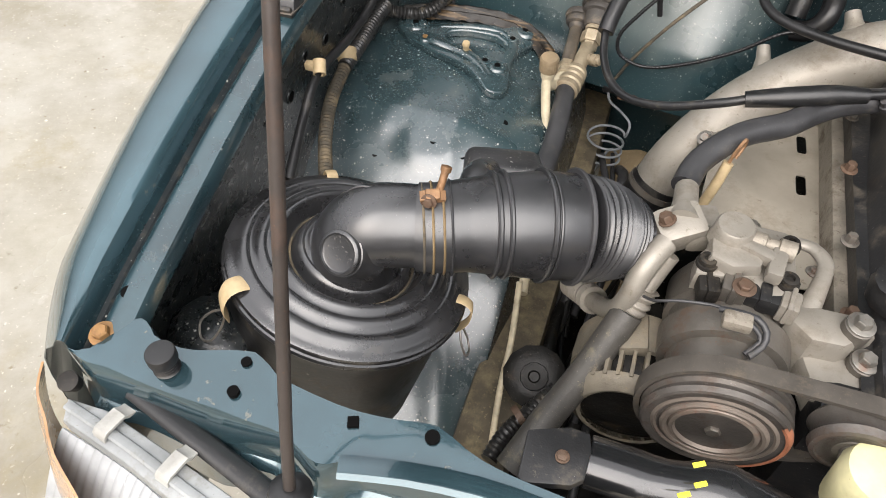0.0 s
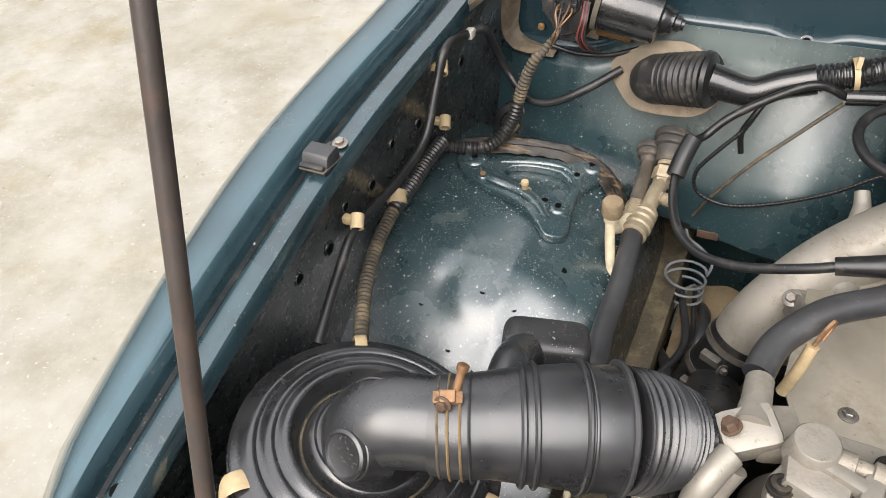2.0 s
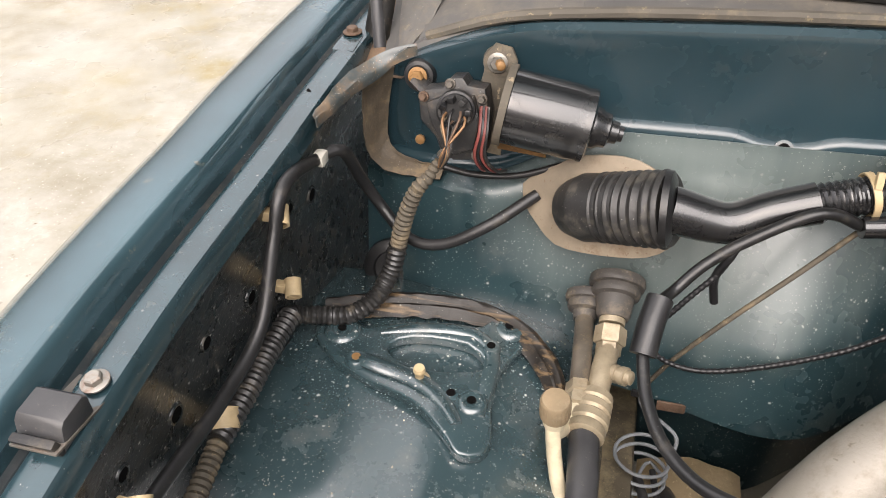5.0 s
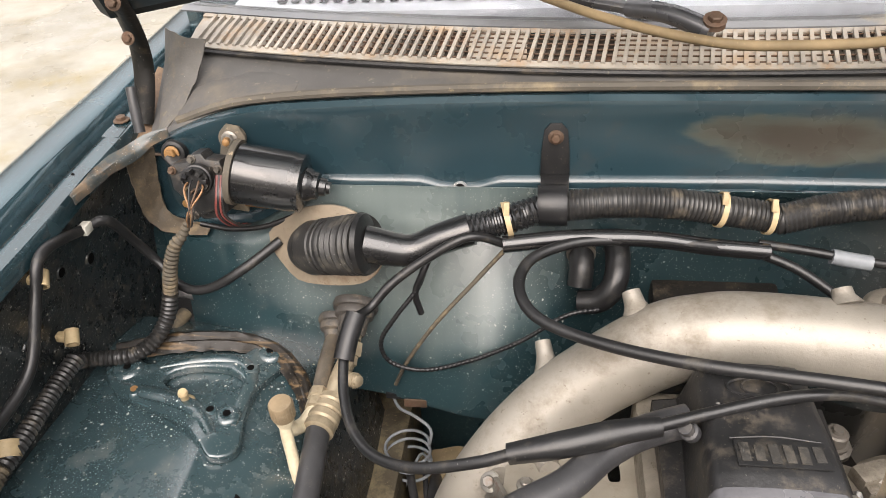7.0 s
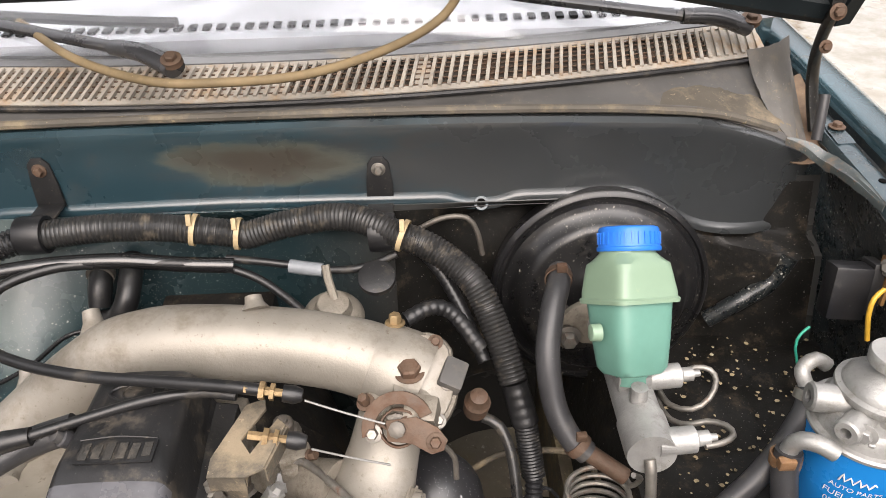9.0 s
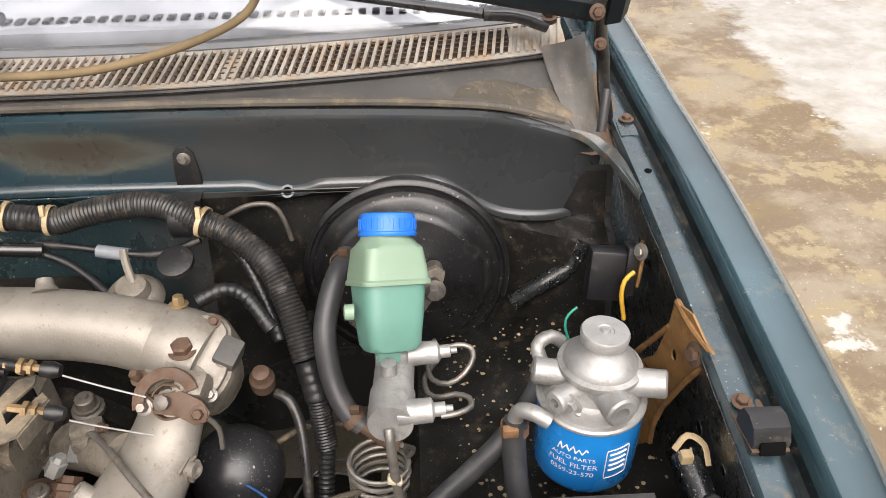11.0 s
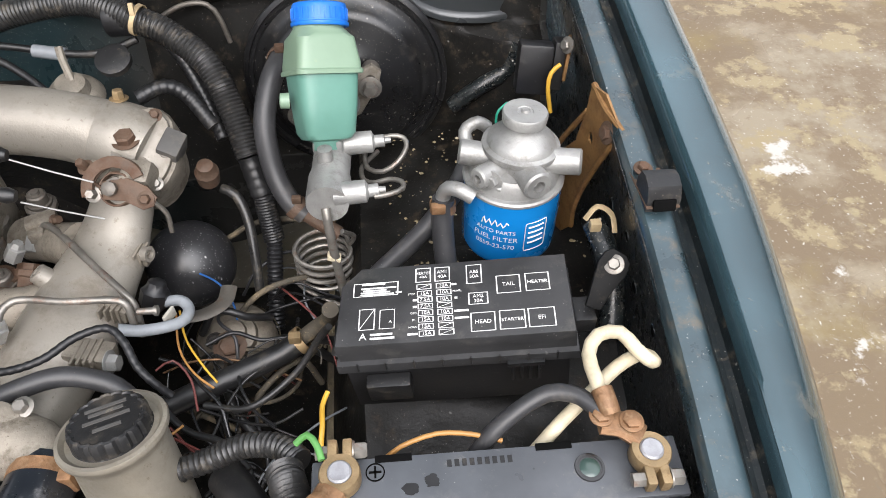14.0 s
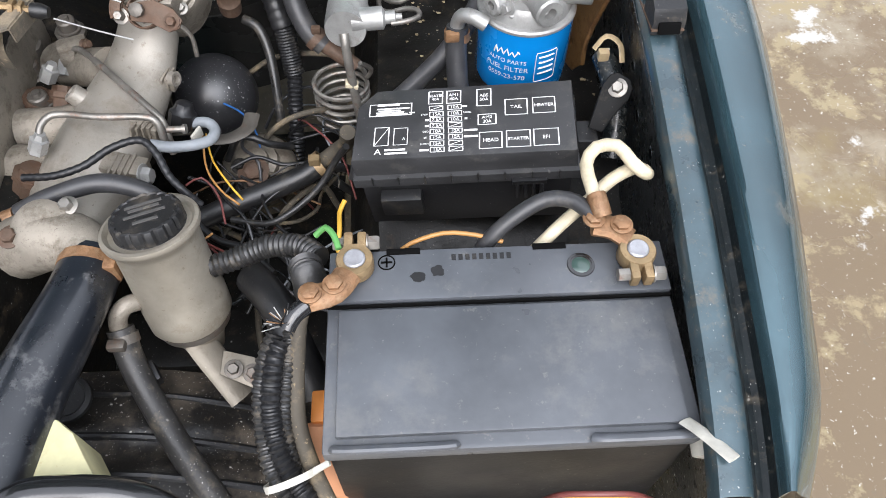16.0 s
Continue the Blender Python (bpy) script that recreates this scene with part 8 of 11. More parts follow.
top = [(-0.180, -0.626, 0.835), (-0.167, -0.606, 0.835), (-0.108, -0.601, 0.835), (-0.101, -0.642, 0.835), (-0.105, -0.680, 0.835), (-0.147, -0.729, 0.835), (-0.161, -0.694, 0.835), (-0.174, -0.654, 0.835)]
plate(bm, [(x, y) for x, y, z in top], pose(0, 0, 0.80), 0.034, bevel=0.008)
part("casting", bm, alu, ws2)
for q in ((-0.134, -0.636, 0.868), (-0.120, -0.655, 0.842)):
    bm = B()
    lathe(bm, q, (0.05, -0.1, 1), [(-0.02, 0.014), (0, 0.0135), (0.001, 0.0115), (0.003, 0.0115)], 20)
    wsh = part("washer", bm, steel_dark, ws2)
    bolt(wsh, Vector(q) + Vector((0, 0, 0.002)), (0.05, -0.1, 1), 0.008, 0.008, steel)
bm = B()
lathe(bm, (-0.122, -0.692, 0.836), (0, 0, 1), [(-0.004, 0.009), (0.0015, 0.009)], 14)
part("tapped_hole", bm, hole_mat, ws2)
# idler and belts
idl = thing("idler_pulley", (-0.10, -0.79, 0.74), "small dark idler pulley beside the compressor", "pulley")
ic = Vector((-0.128, -0.745, 0.834))
bm = B()
lathe(bm, ic, (0, 1, 0.03), [(0, 0.024), (0.000, 0.030), (-0.002, 0.031), (-0.001, 0.035), (0.006, 0.037), (0.010, 0.034), (0.020, 0.034), (0.024, 0.037), (0.028, 0.034)], 40)
part("rim", bm, pulley_mat, idl)
bm = B()
lathe(bm, ic, (0, -1, -0.03), [(0, 0.026), (-0.005, 0.024), (-0.005, 0.019), (0.001, 0.017), (0.001, 0.012), (0.006, 0.010), (0.006, 0.004)], 30)
part("hub", bm, steel_dark, idl)
bolt(idl, ic + Vector((0, -0.006, 0)), (0, -1, 0), 0.008, 0.006, steel)
c1, r1, c2, r2 = Vector((-0.236, -0.722, 0.803)), 0.0675, Vector((ic.x, -0.722, ic.z)), 0.0375
d = c2 - c1
a0 = math.atan2(d.z, d.x)
tt = math.acos((r1 - r2) / d.length)
bm = B()
rings = []
for c, r, a in [(c1, r1, a) for a in np.linspace(a0 + tt, a0 - tt + 2 * math.pi, 44)] + [(c2, r2, a) for a in np.linspace(a0 - tt, a0 + tt, 18)]:
    o = Vector((math.cos(a), 0, math.sin(a)))
    rings.append([bm.verts.new(c + o * (r + dr) + Vector((0, dy, 0))) for dr, dy in ((0, -0.008), (0.0055, -0.009), (0.006, 0.0), (0.0055, 0.009), (0, 0.008))])
for p, q in zip(rings, rings[1:] + rings[:1]):
    for k in range(5):
        bm.faces.new((p[k], p[(k + 1) % 5], q[(k + 1) % 5], q[k]))
lone("drive_belt", bm, mat("dusty_belt_rubber", (0.065, 0.058, 0.05), 0.6, 0.0, (0.14, 0.115, 0.085), 0.3, 40, spec=0.2), "worn grey rubber drive belt", "drive belt")
# alternator below
alt = thing("alternator", (-0.305, -0.66, 0.62), "dusty finned alternator beneath the compressor", "alternator")
tan_metal = mat("tan_dusty_metal", (0.17, 0.15, 0.115), 0.6, 0.2, (0.26, 0.21, 0.14), 0.4, 34.0, 0.2, 0.4)
bm = B()
lathe(bm, (-0.306, -0.706, 0.715), (0, 1, 0), [(0.006, 0.02), (0.008, 0.050), (0.016, 0.055), (0.050, 0.056), (0.052, 0.064), (0.085, 0.065), (0.090, 0.058), (0.12, 0.05)], 40)
part("body", bm, grime, alt, "dark inner drum behind the fins")
bm = B()
lathe(bm, (-0.306, -0.706, 0.715), (0, 1, 0), [(0.0, 0.046), (-0.001, 0.050), (0.003, 0.056), (0.010, 0.0625), (0.014, 0.0635), (0.014, 0.058), (0.006, 0.050), (0.004, 0.046)], 44, cap=False)
part("front_ring", bm, tan_metal, alt)
bm = B()
lathe(bm, (-0.306, -0.706, 0.715), (0, 1, 0), [(0.044, 0.0605), (0.044, 0.0665), (0.060, 0.0675), (0.088, 0.0665), (0.088, 0.0600)], 44, cap=False)
part("rear_ring", bm, tan_metal, alt)
for k in range(30):
    a = 2 * math.pi * k / 30
    bm = B()
    box(bm, (-0.306 + 0.0600 * math.cos(a), -0.678, 0.715 + 0.0600 * math.sin(a)), (0.009, 0.036, 0.0042), 0.0008, (0, -math.degrees(a), 0))
    part("fin", bm, tan_metal, alt)
bm = B()
box(bm, (-0.321, -0.643, 0.772), (0.040, 0.046, 0.020), 0.006, (0, -14, 8))
part("terminal_cover", bm, tan_metal, alt, "tan dusty terminal cover")
# deep dark parts at the gap: steering box, pipe and rail-side lines
bm = B()
lathe(bm, (-0.410, -0.62, 0.60), (0, -0.5, 0.85), [(0, 0.04), (0.02, 0.040), (0.024, 0.030), (0.024, 0.018), (0.030, 0.017), (0.031, 0.008), (0.028, 0.006)], 12)
lone("steering_box", bm, grime, "oily black steering box deep in the bay", "steering box")
cable("brake_line", [(-0.460, -0.526, 0.660), (-0.450, -0.594, 0.630), (-0.447, -0.651, 0.600), (-0.437, -0.725, 0.580)], 0.0042, cream, "dirty cream hard line beside the frame rail", "pipe")
cable("rail_loom", [(-0.432, -0.763, 0.640), (-0.424, -0.735, 0.645), (-0.406, -0.702, 0.650), (-0.380, -0.664, 0.660)], 0.0105, loom_mat, "taped loom crossing the frame rail", "wiring loom", ribs=0.0015, pitch=0.006)
bm = B()
lathe(bm, (-0.414, -0.715, 0.660), (0.6, 0.6, 0.3), [(0, 0.013), (0, 0.0145), (0.008, 0.0145), (0.008, 0.013)], 20, cap=False)
lone("loom_clamp", bm, rusty, "rusty steel clamp round the loom", "clamp")
# cowl-shroud parts at the front edge
fs = thing("fan_shroud_bracket", (-0.364, -0.844, 0.865), "black steel bracket plate with one bolt by the radiator", "bracket")
bm = B()
fo = [(-0.393, -0.834, 0.875), (-0.361, -0.821, 0.875), (-0.345, -0.822, 0.875), (-0.341, -0.836, 0.875), (-0.342, -0.861, 0.875), (-0.351, -0.869, 0.875), (-0.386, -0.878, 0.875), (-0.391, -0.875, 0.875)]
plate(bm, [(x, y) for x, y, z in fo], pose(0, 0, 0.868), 0.008, bevel=0.002)
part("plate", bm, black_dusty, fs)
bolt(fs, (-0.362, -0.849, 0.877), (0, 0, 1), 0.0048, 0.0025, rusty, 1.2)
bm = B()
tube(bm, [(-0.341, -0.830, 0.845), (-0.313, -0.830, 0.845), (-0.290, -0.830, 0.845), (-0.264, -0.828, 0.848), (-0.233, -0.823, 0.845), (-0.209, -0.827, 0.840), (-0.144, -0.829, 0.835)], 0.03, 14, 0.01, radii=[0.024, 0.024, 0.020, 0.028, 0.029, 0.024, 0.022], flat=0.8)
sh = part("shroud_top", bm, black_satin, fs, "glossy black moulded shroud")
for q in ((-0.263, -0.827, 0.888), (-0.260, -0.842, 0.887), (-0.271, -0.854, 0.887)):
    bm = B()
    box(bm, q, (0.010, 0.004, 0.0015), 0.0004, (0, 0, 30))
    part("paint_mark", bm, mat("yellow_paint_mark", (0.75, 0.68, 0.05), 0.4, bump=0), sh)
bm = B()
box(bm, (-0.10, -0.875, 0.60), (0.70, 0.045, 0.42), 0.012)
lone("radiator", bm, black_dusty, "dusty black radiator core and tank", "radiator")
bm = B()
lathe(bm, (-0.110, -0.767, 0.840), (0, 0, 1), [(-0.05, 0.03), (0, 0.034), (0.012, 0.03), (0.016, 0.02)], 24)
lone("overflow_bottle_neck", bm, yellow_tank, "yellowed translucent bottle beside the radiator", "bottle")
# heater hoses and the flat cover at the back
hh = thing("heater_hose", (-0.155, -0.04, 0.80), "black U-shaped heater hoses at the bulkhead", "hose")
bm = B()
tube(bm, [(-0.146, 0.0, 0.862), (-0.142, -0.03, 0.855), (-0.146, -0.055, 0.832), (-0.163, -0.06, 0.810), (-0.185, -0.055, 0.803)], 0.015, 16, 0.006)
part("hose", bm, rubber, hh)
bm = B()
tube(bm, [(-0.186, 0.0, 0.855), (-0.184, -0.03, 0.845), (-0.186, -0.045, 0.82)], 0.015, 16, 0.006)
part("hose", bm, rubber, hh)
bm = B()
lathe(bm, (-0.185, -0.015, 0.852), (0, -1, -0.1), [(0, 0.018), (0.008, 0.018)], 20)
part("clamp", bm, steel_dark, hh)
bm = B()
box(bm, (-0.03, -0.085, 0.808), (0.145, 0.10, 0.03), 0.006, (8, 0, 0))
lone("transmission_cover", bm, soot, "dusty flat cast cover behind the manifold", "cover")
bm = B()
lathe(bm, (0.130, -0.135, 0.862), (0.1, -0.25, 1), [(0, 0.034), (0.004, 0.036), (0.008, 0.034), (0.014, 0.030), (0.018, 0.022), (0.030, 0.018), (0.032, 0.014)], 32)
tube(bm, [(0.135, -0.138, 0.888), (0.128, -0.125, 0.91), (0.125, -0.115, 0.925)], 0.005, 8, 0.006)
lone("vacuum_actuator", bm, alu_dull, "dull round vacuum actuator behind the manifold", "actuator")
bm = B()
lathe(bm, (0.182, -0.105, 0.885), (0.0, -0.4, 1), [(0, 0.012), (0.01, 0.014), (0.012, 0.022), (0.020, 0.022), (0.022, 0.016)], 24)
lone("vacuum_valve", bm, black_dusty, "small dark vacuum valve on the bulkhead", "valve")

# hoses and lines deep in the gaps beside the engine
random.seed(21)
for k in range(16):
    x0, y0 = random.uniform(-0.41, -0.33), random.uniform(-0.60, -0.25)
    pts = [(x0 + random.uniform(-0.03, 0.03), y0 - 0.16, random.uniform(0.46, 0.54)), (x0, y0 - 0.05, random.uniform(0.50, 0.57)), (x0 + random.uniform(-0.02, 0.03), y0 + 0.05, random.uniform(0.50, 0.57)), (x0 + random.uniform(-0.03, 0.04), y0 + 0.16, random.uniform(0.46, 0.54))]
    cable("deep_line", pts, random.choice((0.004, 0.006, 0.009)), random.choice((rubber, loom_mat, steel_dark, grime, rubber_grey)), "dark hose or pipe deep beside the engine", "hose", "deep hoses", step=0.012)
for k in range(30):
    x0, y0 = random.uniform(0.26, 0.44), random.uniform(-0.60, -0.22)
    z0 = random.uniform(0.60, 0.71)
    a = random.uniform(0, 3.14)
    d = Vector((math.cos(a), math.sin(a), 0)) * random.uniform(0.04, 0.09)
    o = Vector((x0, y0, z0))
    pts = [o - d + Vector((0, 0, -0.03)), o - d * 0.4 + Vector((random.uniform(-0.02, 0.02), 0, random.uniform(-0.01, 0.02))), o + d * 0.4 + Vector((0, random.uniform(-0.02, 0.02), random.uniform(-0.01, 0.02))), o + d + Vector((0, 0, -0.03))]
    mt, r = random.choice(((rubber, 0.005), (loom_mat, 0.006), (black, 0.002), (rubber_grey, 0.0022), (gray_hose, 0.0014), (copper, 0.0013), (red_wire, 0.0014), (black, 0.0016), (loom_tan, 0.004)))
    cable("deep_wire", pts, r, mt, "loose dark wire in the gap beside the engine", "wire", "deep wires", step=0.012)


# ---- brake booster and master cylinder ----
bo = thing("brake_booster", (0.462, -0.03, 0.67), "glossy black round brake servo on the bulkhead", "brake booster")
BC, BD = Vector((0.466, 0.012, 0.805)), Vector((-0.02, -1.0, 0.14)).normalized()
bm = B()
lathe(bm, BC, BD, [(0, 0.125), (0.03, 0.139), (0.050, 0.1405), (0.053, 0.143), (0.058, 0.143), (0.061, 0.140), (0.062, 0.1365), (0.0575, 0.1345), (0.0575, 0.130), (0.062, 0.1275), (0.0635, 0.122), (0.066, 0.116), (0.078, 0.109), (0.084, 0.104), (0.086, 0.098), (0.089, 0.075), (0.096, 0.055), (0.100, 0.045), (0.100, 0.004)], 80)
part("shell", bm, servo_black, bo)
for at in ((0.405, -0.152, 0.832), (0.500, -0.150, 0.870)):
    bm = B()
    lathe(bm, at, BD, [(-0.055, 0.012), (-0.02, 0.012), (-0.02, 0.008), (0.0, 0.008)], 16)
    st = part("stud", bm, steel_dark, bo)
    bolt(st, Vector(at), BD, 0.010, 0.012, steel, 1.5)
mc = thing("brake_master_cylinder", (0.45, -0.24, 0.83), "silver brake master cylinder with green reservoir and blue cap", "master cylinder")
bm = B()
m0, m1 = Vector((0.457, -0.105, 0.832)), Vector((0.448, -0.350, 0.862))
dm = (m1 - m0).normalized()
lathe(bm, m0, dm, [(0, 0.030), (0.03, 0.030), (0.034, 0.023), (0.10, 0.022), (0.20, 0.0225), (0.202, 0.0245), (0.240, 0.0245), (0.2475, 0.0235)], 32)
part("cylinder", bm, zinc, mc, "clean die-cast cylinder")
bm = B()
plate(bm, [(-0.058, 0.006), (-0.045, 0.020), (-0.02, 0.034), (0.02, 0.036), (0.048, 0.050), (0.060, 0.040), (0.056, 0.022), (0.03, -0.02), (0.0, -0.034), (-0.03, -0.03), (-0.055, -0.012)], frame_of(Vector((0.455, -0.128, 0.838)), (1, 0, 0.0), (0, 0.14, 1)), 0.008, bevel=0.002)
part("flange", bm, alu_dull, mc)
for at in ((0.464, -0.257, 0.868), (0.455, -0.339, 0.866)):
    bm = B()
    lathe(bm, at, (1, 0.05, 0.02), [(0, 0.0135), (0.036, 0.013), (0.038, 0.009), (0.039, 0.0075), (0.050, 0.0075), (0.051, 0.004), (0.058, 0.0035)], 20)
    part("outlet_union", bm, zinc, mc)
bm = B()
box(bm, (0.449, -0.238, 0.872), (0.036, 0.075, 0.020), 0.006, (-6, 0, 0))
lathe(bm, (0.447, -0.292, 0.888), (0, 0.1, 1), [(-0.02, 0.009), (0.004, 0.0085), (0.005, 0.004)], 16)
part("reservoir_seat", bm, zinc, mc)
# reservoir: stepped bottle
RB = Vector((0.448, -0.249, 0.899))
ru = Vector((0.02, 0.60, 0.80)).normalized()


def bottle(bm, levels, at, axis, n=40):
    """A rounded-square bottle from (height, half width, half depth, roundness)."""
    m = Matrix.Translation(at) @ frame_of((0, 0, 0), (1, 0, 0), Vector(axis).cross(Vector((1, 0, 0)))) @ pose(0, 0, 0, 0, 0, 24)
    rings = []
    for h, a, b, e in levels:
        ring = []
        for k in range(n):
            t = 2 * math.pi * k / n
            c, s = math.cos(t), math.sin(t)
            ring.append(bm.verts.new(m @ Vector((a * math.copysign(abs(c) ** e, c), b * math.copysign(abs(s) ** e, s), h))))
        rings.append(ring)
    for r0, r1 in zip(rings, rings[1:]):
        for k in range(n):
            bm.faces.new((r0[k], r0[(k + 1) % n], r1[(k + 1) % n], r1[k]))
    bm.faces.new(rings[0])
    bm.faces.new(rings[-1])
    return bm


bm = B()
bottle(bm, [(-0.034, 0.016, 0.013, 0.9), (-0.024, 0.0170, 0.015, 0.8), (-0.0215, 0.0265, 0.023, 0.5), (-0.015, 0.0305, 0.027, 0.42), (0.015, 0.034, 0.031, 0.45), (0.050, 0.0365, 0.034, 0.45)], RB, ru)
part("reservoir_base", bm, mint_low, mc, "fluid-filled sea-green lower reservoir")
bm = B()
bottle(bm, [(0.050, 0.035, 0.034, 0.5), (0.0505, 0.0395, 0.039, 0.30), (0.0545, 0.040, 0.0395, 0.30), (0.0565, 0.0380, 0.0375, 0.30), (0.062, 0.0375, 0.0370, 0.27), (0.082, 0.0345, 0.0345, 0.30), (0.090, 0.0345, 0.0345, 0.42), (0.095, 0.0315, 0.0315, 0.7), (0.101, 0.0285, 0.0285, 1.0), (0.108, 0.028, 0.028, 1.0)], RB, ru)
part("reservoir", bm, mint, mc, "milky pale green reservoir")
bm = B()
lathe(bm, RB + ru * 0.103, ru, [(0, 0.0318), (0.001, 0.0325), (0.004, 0.0325), (0.005, 0.0312), (0.022, 0.0305), (0.0245, 0.029), (0.0255, 0.026), (0.0255, 0.002)], 48)
cap = part("cap", bm, blue_cap, mc, "bright blue screw cap")
for k in range(30):
    a = 2 * math.pi * k / 30
    bm = B()
    f = Matrix.Translation(RB + ru * 0.116) @ axes_of(ru)
    bmesh.ops.create_cube(bm, size=1.0, matrix=f @ pose(0.0312 * math.cos(a), 0.0312 * math.sin(a), 0.0, 0, 0, math.degrees(a)) @ Matrix.Diagonal((0.0016, 0.0022, 0.012, 1)))
    part("grip_rib", bm, blue_cap, cap)
bm = B()
lathe(bm, RB + Vector((-0.036, -0.004, 0.032)), (-1, -0.1, 0.1), [(0, 0.009), (0.010, 0.0085), (0.011, 0.005)], 16)
part("side_plug", bm, mint, mc)
for pts in ([(0.505, -0.249, 0.866), (0.522, -0.243, 0.866), (0.537, -0.245, 0.864), (0.540, -0.258, 0.860), (0.529, -0.274, 0.852), (0.511, -0.279, 0.842), (0.493, -0.265, 0.835), (0.489, -0.231, 0.830), (0.498, -0.176, 0.810)],
            [(0.500, -0.344, 0.864), (0.517, -0.341, 0.864), (0.532, -0.331, 0.862), (0.531, -0.315, 0.858), (0.517, -0.304, 0.852), (0.502, -0.302, 0.846), (0.488, -0.289, 0.838), (0.485, -0.254, 0.828), (0.504, -0.205, 0.810)]):
    cable("brake_pipe", pts, 0.0032, steel, "bent steel brake pipe from the master cylinder", "brake pipe", "brake pipes")
cable("brake_pipe", [(0.446, -0.352, 0.858), (0.447, -0.360, 0.845), (0.450, -0.368, 0.80), (0.455, -0.375, 0.74), (0.46, -0.38, 0.68)], 0.0055, steel, "thick steel pipe dropping from the cylinder nose", "brake pipe", "brake pipes")
bm = B()
box(bm, (0.449, -0.368, 0.795), (0.016, 0.012, 0.006), 0.002, (0, 20, 0))
lone("pipe_tie", bm, cream, "cream cable tie on the brake pipe", "cable tie")
# vacuum hose to the servo
vh = thing("servo_vacuum_hose", (0.385, -0.2, 0.75), "thick grey-black servo vacuum hose with rusty clips", "hose")
bm = B()
tube(bm, [(0.395, -0.118, 0.905), (0.388, -0.150, 0.908), (0.378, -0.178, 0.895), (0.370, -0.212, 0.862), (0.376, -0.240, 0.815), (0.392, -0.262, 0.785), (0.41, -0.272, 0.77)], 0.0135, 18, 0.006)
part("hose", bm, rubber_grey, vh)
for at, d in (((0.391, -0.135, 0.908), (-0.2, -0.9, 0.1)), ((0.400, -0.267, 0.778), (0.7, -0.4, -0.6))):
    bm = B()
    lathe(bm, Vector(at) - Vector(d).normalized() * 0.005, d, [(0, 0.014), (0, 0.0158), (0.010, 0.0158), (0.010, 0.014)], 22, cap=False)
    box(bm, Vector(at) + Vector((0.002, -0.004, 0.018)), (0.012, 0.008, 0.010), 0.002)
    part("clip", bm, rusty, vh, "rusty spring clip")
bm = B()
tube(bm, [(0.402, -0.268, 0.777), (0.425, -0.28, 0.765), (0.45, -0.29, 0.75)], 0.010, 12, 0.008)
part("pipe", bm, rusty, vh)
# spring coil of brake pipe
bm = B()
ctr = Vector((0.425, -0.285, 0.700))
tube(bm, [(0.455, -0.30, 0.765), (0.468, -0.29, 0.745)] + [ctr + Vector((0.036 * math.cos(a), 0.030 * math.sin(a), 0.026 - 0.0023 * a)) for a in np.linspace(0, 2 * math.pi * 4.6, 60)] + [(0.46, -0.33, 0.64)], 0.0032, 8, 0.006)
lone("coiled_brake_pipe", bm, steel, "coiled steel brake pipe below the master cylinder", "coil")

# ---- fuel filter ----
ff = thing("fuel_filter", (0.655, -0.347, 0.76), "blue canister fuel filter with silver priming pump", "fuel filter")
FC = Vector((0.655, -0.336, 0.022))
bm = B()
lathe(bm, FC + Vector((0, 0, 0.760)), (0, 0, 1), [(0.0, 0.046), (0.002, 0.0515), (0.007, 0.0545), (0.012, 0.0550), (0.098, 0.0550)], 64)
part("canister", bm, blue_can, ff, "bright blue enamelled canister")
bm = B()
lathe(bm, FC + Vector((0, 0, 0.857)), (0, 0, 1), [(0, 0.0552), (0.001, 0.0565), (0.004, 0.0565), (0.006, 0.0545), (0.0065, 0.050), (0.008, 0.0495), (0.018, 0.047), (0.024, 0.042), (0.026, 0.030), (0.030, 0.028), (0.044, 0.028)], 56)
hdm = part("filter_head", bm, zinc, ff, "die-cast aluminium filter head")
for d, r, L, b0 in (((0.85, -0.25, 0.10), 0.0145, 0.072, 0.03), ((0.30, -0.90, 0.08), 0.0165, 0.055, 0.02), ((-0.75, -0.55, 0.05), 0.012, 0.056, 0.02), ((-0.95, 0.15, 0.10), 0.014, 0.062, 0.02)):
    bm = B()
    dd = Vector(d).normalized()
    o = FC + Vector((0, 0, 0.880))
    lathe(bm, o + dd * b0, dd, [(0, r * 1.25), (0.01, r), (L - b0 - 0.002, r), (L - b0, r * 0.85), (L - b0, r * 0.42), (L - b0 - 0.012, r * 0.40)], 24)
    part("port", bm, zinc, hdm)
bm = B()
for a in (0.3, 1.5, 2.7, 4.2):
    box(bm, FC + Vector((0.032 * math.cos(a), 0.032 * math.sin(a), 0.872)), (0.030, 0.006, 0.018), 0.002, (0, 20, math.degrees(a)))
part("web", bm, zinc, hdm)
pa = Vector((0.04, 0.06, 1.0)).normalized()
pc = FC + Vector((0.006, 0.006, 0.888))
bm = B()
lathe(bm, pc, pa, [(0, 0.034), (0.002, 0.0415), (0.006, 0.043), (0.009, 0.0425), (0.011, 0.0375), (0.016, 0.036), (0.020, 0.032), (0.026, 0.024), (0.030, 0.017), (0.034, 0.0135)], 52)
part("pump_dome", bm, zinc, ff, "satin silver pump dome")
bm = B()
lathe(bm, pc + pa * 0.030, pa, [(0, 0.010), (0.004, 0.010), (0.004, 0.012), (0.008, 0.012)], 28)
lathe(bm, pc + pa * 0.036, pa, [(0, 0.020), (0.0015, 0.0235), (0.011, 0.0245), (0.0135, 0.023), (0.0135, 0.009), (0.0125, 0.008), (0.0125, 0.005), (0.0155, 0.004)], 48)
